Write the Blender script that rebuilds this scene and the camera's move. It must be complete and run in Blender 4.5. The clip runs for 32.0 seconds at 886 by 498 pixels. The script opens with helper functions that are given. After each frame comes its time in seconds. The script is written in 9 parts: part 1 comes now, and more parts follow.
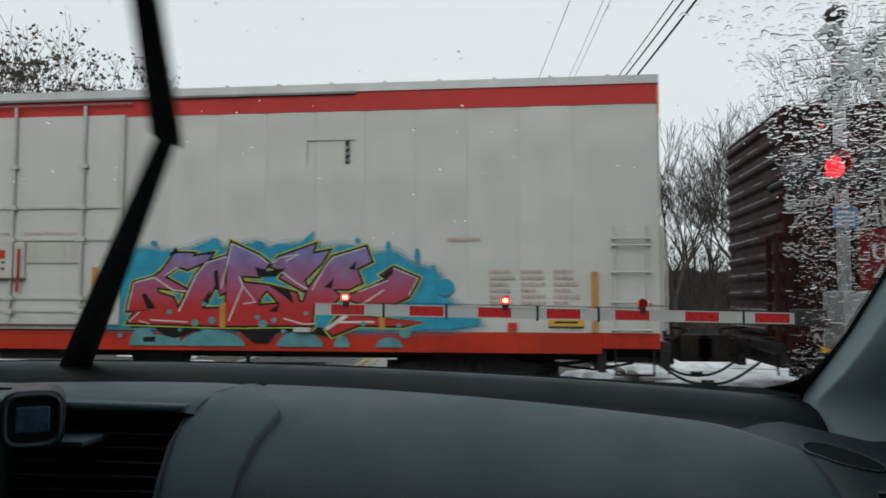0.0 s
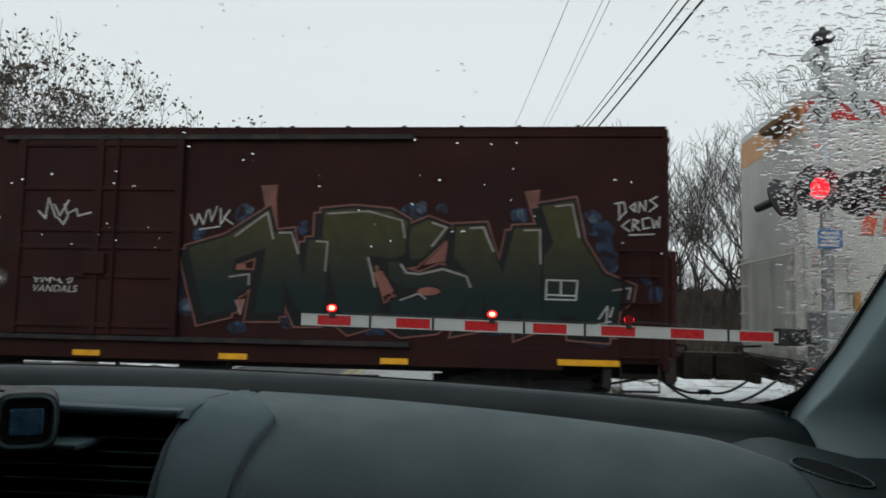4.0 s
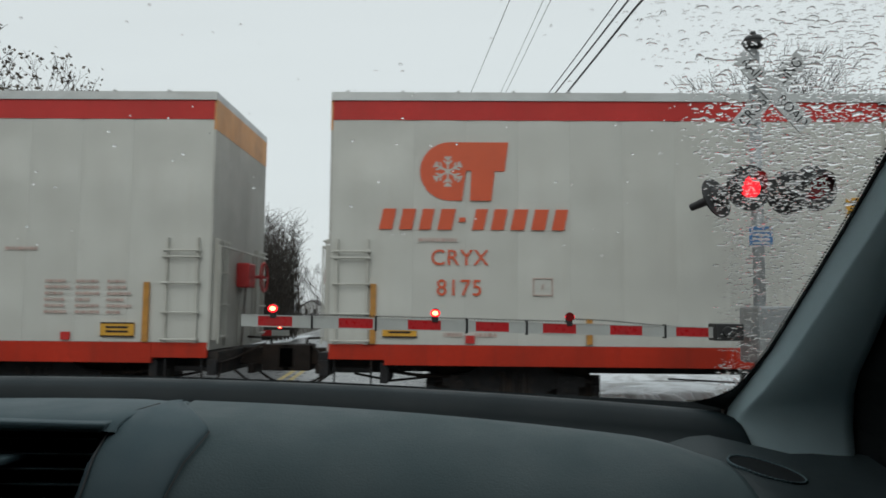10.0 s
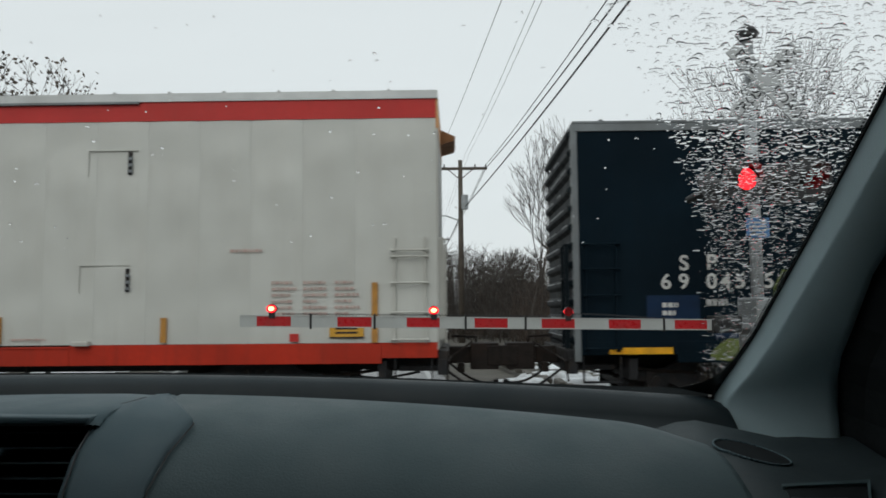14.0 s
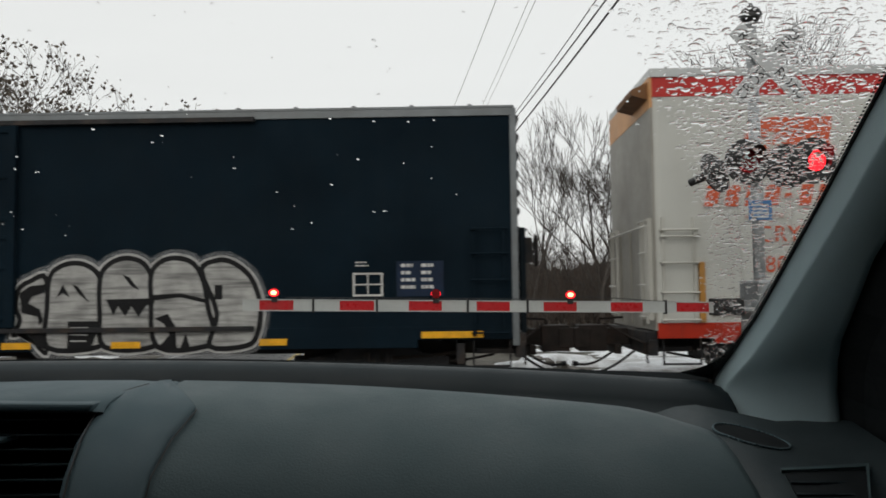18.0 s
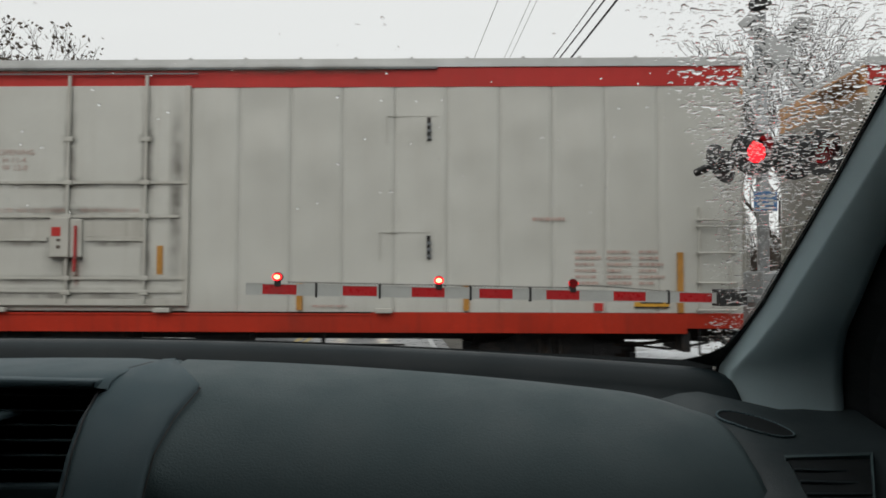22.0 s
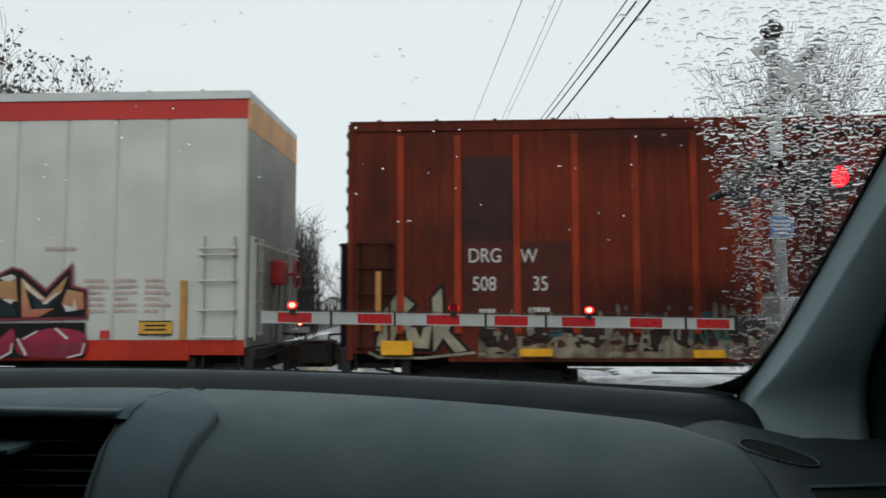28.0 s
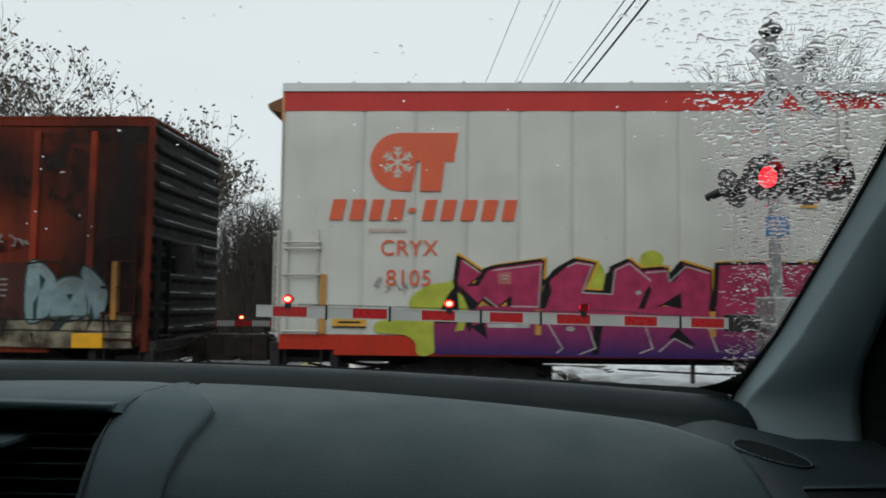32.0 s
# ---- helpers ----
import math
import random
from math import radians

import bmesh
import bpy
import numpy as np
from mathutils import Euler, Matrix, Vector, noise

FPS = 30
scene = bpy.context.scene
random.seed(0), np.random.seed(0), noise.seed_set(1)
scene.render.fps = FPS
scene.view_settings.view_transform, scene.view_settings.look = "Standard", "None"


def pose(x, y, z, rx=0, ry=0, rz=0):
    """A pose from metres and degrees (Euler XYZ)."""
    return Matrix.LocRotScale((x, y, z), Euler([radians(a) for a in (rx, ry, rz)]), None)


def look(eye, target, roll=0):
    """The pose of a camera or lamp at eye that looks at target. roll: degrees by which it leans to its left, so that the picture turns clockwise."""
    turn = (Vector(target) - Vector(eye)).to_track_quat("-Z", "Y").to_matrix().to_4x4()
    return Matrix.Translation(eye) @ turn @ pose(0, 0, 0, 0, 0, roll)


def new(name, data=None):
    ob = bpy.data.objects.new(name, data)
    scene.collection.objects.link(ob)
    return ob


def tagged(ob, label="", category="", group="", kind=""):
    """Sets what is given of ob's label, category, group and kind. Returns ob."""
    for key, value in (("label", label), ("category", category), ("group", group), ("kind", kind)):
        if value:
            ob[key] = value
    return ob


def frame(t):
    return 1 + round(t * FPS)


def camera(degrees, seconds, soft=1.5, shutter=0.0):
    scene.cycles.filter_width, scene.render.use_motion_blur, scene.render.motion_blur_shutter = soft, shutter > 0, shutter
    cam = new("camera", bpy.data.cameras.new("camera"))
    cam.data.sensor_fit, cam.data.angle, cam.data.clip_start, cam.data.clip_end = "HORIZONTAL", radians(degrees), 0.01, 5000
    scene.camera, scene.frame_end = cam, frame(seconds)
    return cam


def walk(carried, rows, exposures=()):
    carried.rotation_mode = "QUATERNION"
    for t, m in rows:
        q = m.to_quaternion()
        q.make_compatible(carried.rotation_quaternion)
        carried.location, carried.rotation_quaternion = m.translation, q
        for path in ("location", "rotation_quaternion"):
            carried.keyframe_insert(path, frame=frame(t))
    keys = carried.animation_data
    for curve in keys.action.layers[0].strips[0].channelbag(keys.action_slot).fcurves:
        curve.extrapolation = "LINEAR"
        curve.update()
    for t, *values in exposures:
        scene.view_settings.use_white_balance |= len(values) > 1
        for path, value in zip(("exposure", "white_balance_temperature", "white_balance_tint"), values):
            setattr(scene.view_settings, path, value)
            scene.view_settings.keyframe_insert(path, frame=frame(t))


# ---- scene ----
cam = camera(60.5, 32.0, soft=1.7, shutter=0.25)
# seconds, x, y, z, yaw, pitch, roll of the phone in the passenger's hand
PATH = [
    (0.0, -0.0036, -0.0033, 1.6037, 6.34, 3.83, -0.10),
    (0.5, -0.0069, -0.0073, 1.5973, 6.39, 3.50, -1.19),
    (1.0, -0.0061, -0.0085, 1.5954, 6.20, 3.38, -0.97),
    (1.5, -0.0067, -0.0103, 1.5958, 6.32, 3.39, -1.13),
    (2.0, -0.0079, -0.0124, 1.5977, 6.34, 3.94, -1.10),
    (2.5, -0.0077, -0.0130, 1.5972, 6.06, 4.04, -1.22),
    (4.5, -0.0143, -0.0089, 1.6009, 5.17, 5.26, -1.15),
    (5.0, -0.0131, -0.0079, 1.5992, 4.62, 5.59, -1.11),
    (5.5, -0.0051, 0.0037, 1.6046, 2.27, 4.42, -0.47),
    (6.0, -0.0061, 0.0044, 1.6050, 2.13, 4.76, -1.44),
    (6.5, -0.0101, 0.0056, 1.6062, 1.70, 4.63, -1.18),
    (7.0, -0.0111, 0.0052, 1.6070, 1.78, 4.69, -0.34),
    (7.5, -0.0095, 0.0060, 1.6071, 1.26, 4.44, -0.15),
    (8.0, -0.0082, 0.0060, 1.6067, 1.23, 4.70, -0.52),
    (8.5, -0.0089, 0.0051, 1.6073, 1.18, 4.57, -0.68),
    (9.0, -0.0123, 0.0036, 1.6062, 1.21, 4.29, -0.81),
    (9.5, -0.0108, 0.0017, 1.6082, 1.10, 4.76, -0.62),
    (10.0, -0.0114, 0.0034, 1.6060, 1.02, 4.77, -0.53),
    (10.5, -0.0107, 0.0014, 1.6069, 1.07, 5.04, -0.74),
    (11.0, -0.0044, 0.0086, 1.6069, 0.12, 5.66, 0.47),
    (11.5, -0.0072, 0.0099, 1.5990, 0.40, 4.77, -0.86),
    (12.0, -0.0042, 0.0098, 1.5990, 1.02, 4.20, 0.44),
    (12.5, -0.0041, 0.0087, 1.5990, 1.42, 3.64, 0.03),
    (13.0, 0.0003, 0.0049, 1.5997, 1.15, 4.26, 0.14),
    (13.5, 0.0040, 0.0005, 1.5956, 1.29, 4.49, 0.37),
    (14.0, 0.0061, 0.0002, 1.5971, 1.02, 4.61, 0.52),
    (14.5, 0.0068, -0.0008, 1.5986, 1.38, 4.77, 0.75),
    (15.0, 0.0052, 0.0017, 1.5986, 1.28, 4.47, 0.78),
    (15.5, 0.0096, -0.0015, 1.5973, 1.37, 4.34, 1.17),
    (17.5, 0.0092, -0.0017, 1.6001, 0.94, 3.98, 0.90),
    (18.0, 0.0077, -0.0008, 1.6002, 1.19, 3.35, 0.69),
    (18.5, 0.0088, -0.0015, 1.5987, 1.42, 3.11, 0.63),
    (19.0, 0.0079, -0.0019, 1.5998, 1.27, 3.32, 0.90),
    (19.5, 0.0083, -0.0011, 1.6005, 1.14, 3.33, 0.84),
    (20.0, 0.0077, -0.0009, 1.6002, 1.31, 3.17, 0.70),
    (20.5, 0.0085, 0.0008, 1.5990, 1.08, 2.86, 0.66),
    (21.0, 0.0071, 0.0016, 1.5969, 1.20, 2.94, 0.44),
    (21.5, 0.0082, 0.0020, 1.5976, 1.64, 2.37, 0.06),
    (22.0, 0.0051, 0.0033, 1.5954, 1.40, 2.38, -0.14),
    (22.5, 0.0059, 0.0011, 1.5970, 1.73, 2.09, -0.08),
    (23.0, 0.0038, 0.0004, 1.5940, 1.18, 2.60, 0.10),
    (23.5, 0.0088, -0.0020, 1.6008, 1.68, 2.66, 0.03),
    (24.0, 0.0066, -0.0006, 1.5982, 1.39, 3.56, -0.41),
    (24.5, 0.0098, 0.0013, 1.6010, 1.78, 3.89, -0.56),
    (25.0, 0.0098, -0.0012, 1.5997, 1.41, 3.93, -0.77),
    (25.5, 0.0090, 0.0004, 1.6003, 1.67, 3.82, -1.24),
    (26.0, 0.0054, 0.0016, 1.5953, 1.46, 3.80, -1.02),
    (26.5, 0.0085, -0.0011, 1.5996, 2.34, 3.91, -0.22),
    (28.5, 0.0004, 0.0024, 1.5959, 2.42, 4.49, 0.25),
    (29.0, 0.0023, 0.0018, 1.5959, 2.36, 4.35, 0.35),
    (29.5, -0.0009, 0.0023, 1.5959, 2.16, 4.19, 0.09),
    (30.0, 0.0015, 0.0012, 1.5956, 2.31, 4.40, 0.15),
    (30.5, 0.0030, 0.0018, 1.5972, 2.27, 4.06, -0.14),
    (31.0, 0.0013, 0.0027, 1.5968, 2.48, 3.65, 0.18),
    (31.5, 0.0044, 0.0046, 1.5983, 2.04, 3.55, 0.44),
    (32.0, 0.0003, 0.0020, 1.5981, 2.14, 4.11, -0.56),
]
walk(cam, [(t, pose(x, y, z, 90 + p, r, w)) for t, x, y, z, w, p, r in PATH],
     [(0.0, -0.02, 6450, 10), (2.2, 0.13, 6450, 10), (4.7, -0.08, 6450, 9), (7.0, -0.12, 6450, 8), (11.0, -0.11, 6450, 8), (15.0, -0.02, 6500, 10), (18.0, 0.05, 6850, 13), (20.5, -0.04, 6850, 13), (23.0, 0.02, 6800, 12), (25.0, 0.0, 6600, 8), (29.0, 0.06, 6450, 8), (32.0, -0.02, 6450, 8)])

# ---- light: overcast winter sky, weak broad sun ----
world = bpy.data.worlds.new("overcast_sky")
scene.world = world
world.use_nodes = True
wn, wl = world.node_tree.nodes, world.node_tree.links
wn.clear()
sky = wn.new("ShaderNodeTexSky")
sky.sky_type, sky.sun_disc = "NISHITA", False
sky.sun_elevation, sky.sun_rotation = radians(38), radians(200)
sky.dust_density, sky.air_density = 4.0, 1.0
wgrey = wn.new("ShaderNodeMixRGB")
wgrey.inputs[0].default_value = 0.93
wgrey.inputs[2].default_value = (8.5, 8.9, 9.1, 1)
wbg = wn.new("ShaderNodeBackground")
wbg.inputs[1].default_value = 0.1
wout = wn.new("ShaderNodeOutputWorld")
wl.new(sky.outputs[0], wgrey.inputs[1])
wl.new(wgrey.outputs[0], wbg.inputs[0])
wl.new(wbg.outputs[0], wout.inputs[0])
sun = new("sun", bpy.data.lights.new("sun", "SUN"))
sun.data.energy, sun.data.angle, sun.data.color = 0.6, radians(40), (1.0, 0.97, 0.92)
sun.matrix_world = look((-6, -14, 20), (0, 12, 0))


# ---- builders ----
class Mesh:
    """Collects vertices and faces of one mesh."""

    def __init__(self):
        self.v, self.f = [], []

    def add(self, verts, faces):
        n = len(self.v)
        self.v += [tuple(p) for p in verts]
        self.f += [tuple(i + n for i in q) for q in faces]
        return self

    def box(self, x0, x1, y0, y1, z0, z1):
        return self.add([(x, y, z) for x in (x0, x1) for y in (y0, y1) for z in (z0, z1)],
                        [(0, 1, 3, 2), (4, 6, 7, 5), (0, 4, 5, 1), (2, 3, 7, 6), (0, 2, 6, 4), (1, 5, 7, 3)])

    def cyl(self, p0, p1, r0, r1=None, n=10, caps=True):
        p0, p1, r1 = Vector(p0), Vector(p1), r0 if r1 is None else r1
        q = (p1 - p0).to_track_quat("Z", "Y")
        ring = [q @ Vector((math.cos(a), math.sin(a), 0)) for a in np.linspace(0, 2 * math.pi, n, endpoint=False)]
        faces = [(i, (i + 1) % n, n + (i + 1) % n, n + i) for i in range(n)]
        if caps:
            faces += [tuple(range(n))[::-1], tuple(range(n, 2 * n))]
        return self.add([p0 + d * r0 for d in ring] + [p1 + d * r1 for d in ring], faces)

    def tube(self, pts, r, n=6):
        for a, b in zip(pts, pts[1:]):
            self.cyl(a, b, r, r, n)
        return self

    def prism(self, poly, y0, y1):
        """A polygon in x and z, as thick as y0 to y1."""
        n = len(poly)
        return self.add([(x, y0, z) for x, z in poly] + [(x, y1, z) for x, z in poly],
                        [tuple(range(n)), tuple(range(n, 2 * n))[::-1]] + [(i + n, (i + 1) % n + n, (i + 1) % n, i) for i in range(n)])

    def slab(self, poly, z0, z1):
        """A polygon in x and y, as thick as z0 to z1."""
        n = len(poly)
        return self.add([(x, y, z0) for x, y in poly] + [(x, y, z1) for x, y in poly],
                        [tuple(range(n))[::-1], tuple(range(n, 2 * n))] + [(i, (i + 1) % n, (i + 1) % n + n, i + n) for i in range(n)])

    def sheet(self, rows):
        """A skin over rows of points, each row as long as the next."""
        w = len(rows[0])
        return self.add([p for r in rows for p in r],
                        [(j * w + i, j * w + i + 1, (j + 1) * w + i + 1, (j + 1) * w + i) for j in range(len(rows) - 1) for i in range(w - 1)])


def solid(name, m, material, bevel=0.0, smooth=False):
    """Mesh data from a Mesh, with rounded edges where bevel is given."""
    data = bpy.data.meshes.new(name)
    data.from_pydata(m.v, [], m.f)
    if bevel or smooth:
        bm = bmesh.new()
        bm.from_mesh(data)
        bmesh.ops.recalc_face_normals(bm, faces=bm.faces)
        if bevel:
            edges = [e for e in bm.edges if len(e.link_faces) == 2 and e.calc_face_angle() > 0.6]
            bmesh.ops.bevel(bm, geom=edges, offset=bevel, segments=2, profile=0.5, affect="EDGES")
        if smooth:
            for q in bm.faces:
                q.smooth = len(q.verts) < 9
        bm.to_mesh(data)
        bm.free()
    data.materials.append(material)
    return data


def part(name, m, material, parent, label="", bevel=0.0, smooth=False, at=None):
    ob = new(name, m if isinstance(m, bpy.types.Mesh) else solid(name, m, material, bevel, smooth))
    ob.parent = parent
    if at:
        ob.location = at
    return tagged(ob, label) if label else ob


def thing(name, label, category, at=(0, 0, 0), group="", kind=""):
    ob = new(name)
    ob.location = at
    return tagged(ob, label, category, group, kind)


def alone(name, m, material, label, category, group="", kind="", bevel=0.0, smooth=False):
    return tagged(new(name, solid(name, m, material, bevel, smooth)), label, category, group, kind)


def lettering(text, size, material, stretch=1.0, bold=0.0, shear=0.0, spacing=1.0):
    """Flat letters as mesh data, in x and z, facing the road, centred."""
    c = bpy.data.curves.new("letters", "FONT")
    c.body, c.size, c.offset, c.shear, c.space_character = text, size, bold, shear, spacing
    c.align_x, c.align_y, c.extrude = "CENTER", "CENTER", 0.002
    ob = bpy.data.objects.new("letters", c)
    data = bpy.data.meshes.new_from_object(ob)
    data.transform(Matrix.Diagonal((stretch, 1, 1, 1)))
    data.transform(Matrix.Rotation(radians(90), 4, "X"))
    bpy.data.objects.remove(ob)
    data.materials.clear()
    data.materials.append(material)
    return data


# ---- materials ----
def paint(name, color, rough=0.5, metal=0.0, vary=0.15, scale=3.0, stain=(0.1, 0.09, 0.08), dirt=0.0, streak=0.0,
          bump=0.0, bump_scale=30.0, island=0.0, spec=0.5, thick=0.0, brushed=0.0):
    """A surface with grain, stains and streaks at real size, in the thing's own space."""
    m = bpy.data.materials.new(name)
    m.use_nodes = True
    n, l = m.node_tree.nodes, m.node_tree.links
    b = n["Principled BSDF"]
    b.inputs["Roughness"].default_value, b.inputs["Metallic"].default_value = rough, metal
    b.inputs["Specular IOR Level"].default_value = spec
    co = n.new("ShaderNodeTexCoord")

    def noisy(s, detail=5, squash=None):
        t = n.new("ShaderNodeTexNoise")
        t.inputs["Scale"].default_value, t.inputs["Detail"].default_value = s, detail
        if squash:
            mp = n.new("ShaderNodeMapping")
            mp.inputs["Scale"].default_value = squash
            l.new(co.outputs["Object"], mp.inputs["Vector"])
            l.new(mp.outputs[0], t.inputs["Vector"])
        else:
            l.new(co.outputs["Object"], t.inputs["Vector"])
        return t.outputs["Fac"]

    def mixed(fac, c1, c2, mode="MIX"):
        x = n.new("ShaderNodeMixRGB")
        x.blend_type = mode
        for i, q in enumerate((fac, c1, c2)):
            if isinstance(q, (tuple, list)):
                x.inputs[i].default_value = (*q, 1)
            elif isinstance(q, (int, float)):
                x.inputs[i].default_value = q
            else:
                l.new(q, x.inputs[i])
        return x.outputs[0]

    def ramp(src, a, z, top=1.0):
        r = n.new("ShaderNodeMapRange")
        for i, q in ((1, a), (2, z), (4, top)):
            r.inputs[i].default_value = q
        l.new(src, r.inputs[0])
        return r.outputs[0]

    lo, hi = tuple(c * (1 - vary) for c in color), tuple(min(1, c * (1 + vary)) for c in color)
    out = mixed(ramp(noisy(scale), 0.3, 0.7), lo, hi)
    out = mixed(ramp(noisy(scale * 14, 3), 0.3, 0.7, 0.35), out, tuple(c * (1 - vary) for c in lo))
    if dirt:
        out = mixed(ramp(noisy(scale * 0.6, 8), 0.48 - thick, 0.75 - thick, dirt), out, stain)
    if streak:
        out = mixed(ramp(noisy(1.0, 6, (9, 9, 0.5)), 0.5 - thick, 0.8 - thick, streak), out, stain)
    if brushed:
        out = mixed(ramp(noisy(1.0, 5, (1.1, 1.1, 16)), 0.46, 0.66, brushed), out, stain)
    if island:
        info = n.new("ShaderNodeObjectInfo")
        out = mixed(ramp(info.outputs["Random"], 0, 1, island), out, tuple(c * 0.82 for c in color))
    l.new(out, b.inputs["Base Color"])
    l.new(ramp(noisy(scale * 5), 0.2, 0.8, min(1, rough * 1.25)), b.inputs["Roughness"])
    b.inputs["Roughness"].links[0].from_node.inputs[3].default_value = rough * 0.75
    if bump:
        bp = n.new("ShaderNodeBump")
        bp.inputs["Strength"].default_value, bp.inputs["Distance"].default_value = 0.6, bump
        l.new(noisy(bump_scale, 4), bp.inputs["Height"])
        l.new(bp.outputs[0], b.inputs["Normal"])
    return m


def glow(name, color, strength):
    m = bpy.data.materials.new(name)
    m.use_nodes = True
    b = m.node_tree.nodes["Principled BSDF"]
    b.inputs["Base Color"].default_value = (*color, 1)
    b.inputs["Emission Color"].default_value = (*color, 1)
    b.inputs["Emission Strength"].default_value = strength
    return m


WHITE = paint("reefer_white", (0.565, 0.575, 0.54), 0.42, vary=0.06, scale=1.5, stain=(0.33, 0.30, 0.25), dirt=0.16, streak=0.14, bump=0.03, bump_scale=1.6, island=0.3)
WHITE_PLAIN = paint("reefer_white_fittings", (0.52, 0.52, 0.48), 0.45, vary=0.08, scale=2, stain=(0.2, 0.17, 0.13), dirt=0.3, streak=0.3)
# end-wall whites: dirt, plus the shade of the gap between cars in the colour
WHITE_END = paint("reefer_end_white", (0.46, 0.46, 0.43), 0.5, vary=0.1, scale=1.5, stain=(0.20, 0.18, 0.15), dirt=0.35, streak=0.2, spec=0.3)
DIRTY_SHADED_END = paint("reefer_end_soiled_shaded", (0.34, 0.33, 0.295), 0.55, vary=0.12, scale=1.5, stain=(0.16, 0.14, 0.11), dirt=0.45, streak=0.2, spec=0.25)
ROOF = paint("galvanised_roof", (0.50, 0.52, 0.52), 0.4, 0.3, vary=0.12, scale=2, stain=(0.25, 0.24, 0.22), dirt=0.3)
STRIPE = paint("red_stripe", (0.52, 0.038, 0.034), 0.5, vary=0.1, scale=1.2, stain=(0.30, 0.05, 0.03), dirt=0.2, streak=0.2, spec=0.25)
ORANGE = paint("orange_sill", (0.48, 0.033, 0.014), 0.5, vary=0.15, scale=1.0, stain=(0.15, 0.028, 0.018), dirt=0.4, streak=0.4, spec=0.2)
TAN = paint("orange_tan_end_panel", (0.66, 0.33, 0.13), 0.55, vary=0.12, scale=2, stain=(0.25, 0.15, 0.08), dirt=0.3, streak=0.4)
FROST_GLINT = paint("frost_and_wet_glint", (0.40, 0.42, 0.43), 0.5, vary=0.3, scale=9, spec=0.3)
HOOD = paint("brown_hood", (0.24, 0.115, 0.05), 0.6, vary=0.2, scale=4, stain=(0.06, 0.04, 0.03), dirt=0.5, spec=0.2)
LOGO = paint("logo_orange", (0.64, 0.10, 0.035), 0.5, vary=0.06, scale=3)
INK = paint("faded_red_print", (0.50, 0.37, 0.33), 0.6, vary=0.2, scale=8)
REFLECT = paint("amber_reflector", (0.50, 0.24, 0.05), 0.35, vary=0.2, scale=6, dirt=0.3)
REFLECT_Y = paint("yellow_reflector", (0.85, 0.42, 0.02), 0.3, vary=0.15, scale=6, dirt=0.2)
PLATE = paint("yellow_plate", (0.62, 0.33, 0.035), 0.45, vary=0.12, scale=6)
BLACK = paint("black_underframe", (0.018, 0.018, 0.02), 0.6, vary=0.4, scale=5, stain=(0.09, 0.06, 0.04), dirt=0.5, bump=0.01, spec=0.25)
GRIME = paint("greasy_iron", (0.020, 0.015, 0.013), 0.7, vary=0.4, scale=6, stain=(0.05, 0.03, 0.02), dirt=0.5, bump=0.01, spec=0.2)
STEEL = paint("worn_steel", (0.16, 0.14, 0.13), 0.45, 0.6, vary=0.3, scale=6, stain=(0.12, 0.06, 0.03), dirt=0.5)
RAIL = paint("rail_steel", (0.2, 0.17, 0.15), 0.35, 0.7, vary=0.2, scale=5, stain=(0.12, 0.06, 0.03), dirt=0.6)
BROWN = paint("boxcar_brown", (0.030, 0.0115, 0.010), 0.65, vary=0.25, scale=0.9, stain=(0.018, 0.011, 0.011), dirt=0.5, streak=0.5, bump=0.012, bump_scale=2.5, spec=0.08)
BROWN_END = paint("boxcar_brown_end", (0.045, 0.014, 0.013), 0.55, vary=0.25, scale=1.2, stain=(0.03, 0.015, 0.015), dirt=0.4, streak=0.4, spec=0.12)
BLUE = paint("boxcar_dark_blue", (0.0042, 0.0115, 0.0185), 0.7, vary=0.3, scale=0.8, stain=(0.008, 0.015, 0.021), dirt=0.4, streak=0.5, bump=0.012, bump_scale=2.5, spec=0.05)
BLUE_END = paint("boxcar_blue_end", (0.004, 0.0085, 0.012), 0.55, vary=0.25, scale=1.2, stain=(0.012, 0.016, 0.019), dirt=0.4, streak=0.4, spec=0.09)
RUST = paint("boxcar_rust_red", (0.165, 0.028, 0.014), 0.6, vary=0.22, scale=0.8, stain=(0.028, 0.013, 0.010), dirt=0.85, streak=0.6, bump=0.012, bump_scale=2.5, spec=0.08, thick=0.06)
RUST_RIB = paint("boxcar_red_rib", (0.30, 0.040, 0.015), 0.55, vary=0.2, scale=1.5, stain=(0.08, 0.02, 0.012), dirt=0.4, streak=0.6, spec=0.12)
DARK_END = paint("boxcar_dark_end", (0.006, 0.006, 0.0068), 0.55, vary=0.25, scale=1.2, stain=(0.022, 0.010, 0.008), dirt=0.4, spec=0.09)
RUST_SOOT = paint("sooty_rust", (0.045, 0.012, 0.009), 0.6, vary=0.3, scale=2, stain=(0.012, 0.008, 0.007), dirt=0.7, streak=0.4, spec=0.1)
GALV_BOX = paint("weathered_grey_edge", (0.18, 0.20, 0.21), 0.5, 0.2, vary=0.2, scale=2, dirt=0.4)
SIGNRED = paint("brake_red", (0.45, 0.03, 0.03), 0.45, vary=0.15, scale=4)
CHALK = paint("white_stencil", (0.62, 0.62, 0.60), 0.6, vary=0.15, scale=4, stain=(0.2, 0.15, 0.12), dirt=0.35)

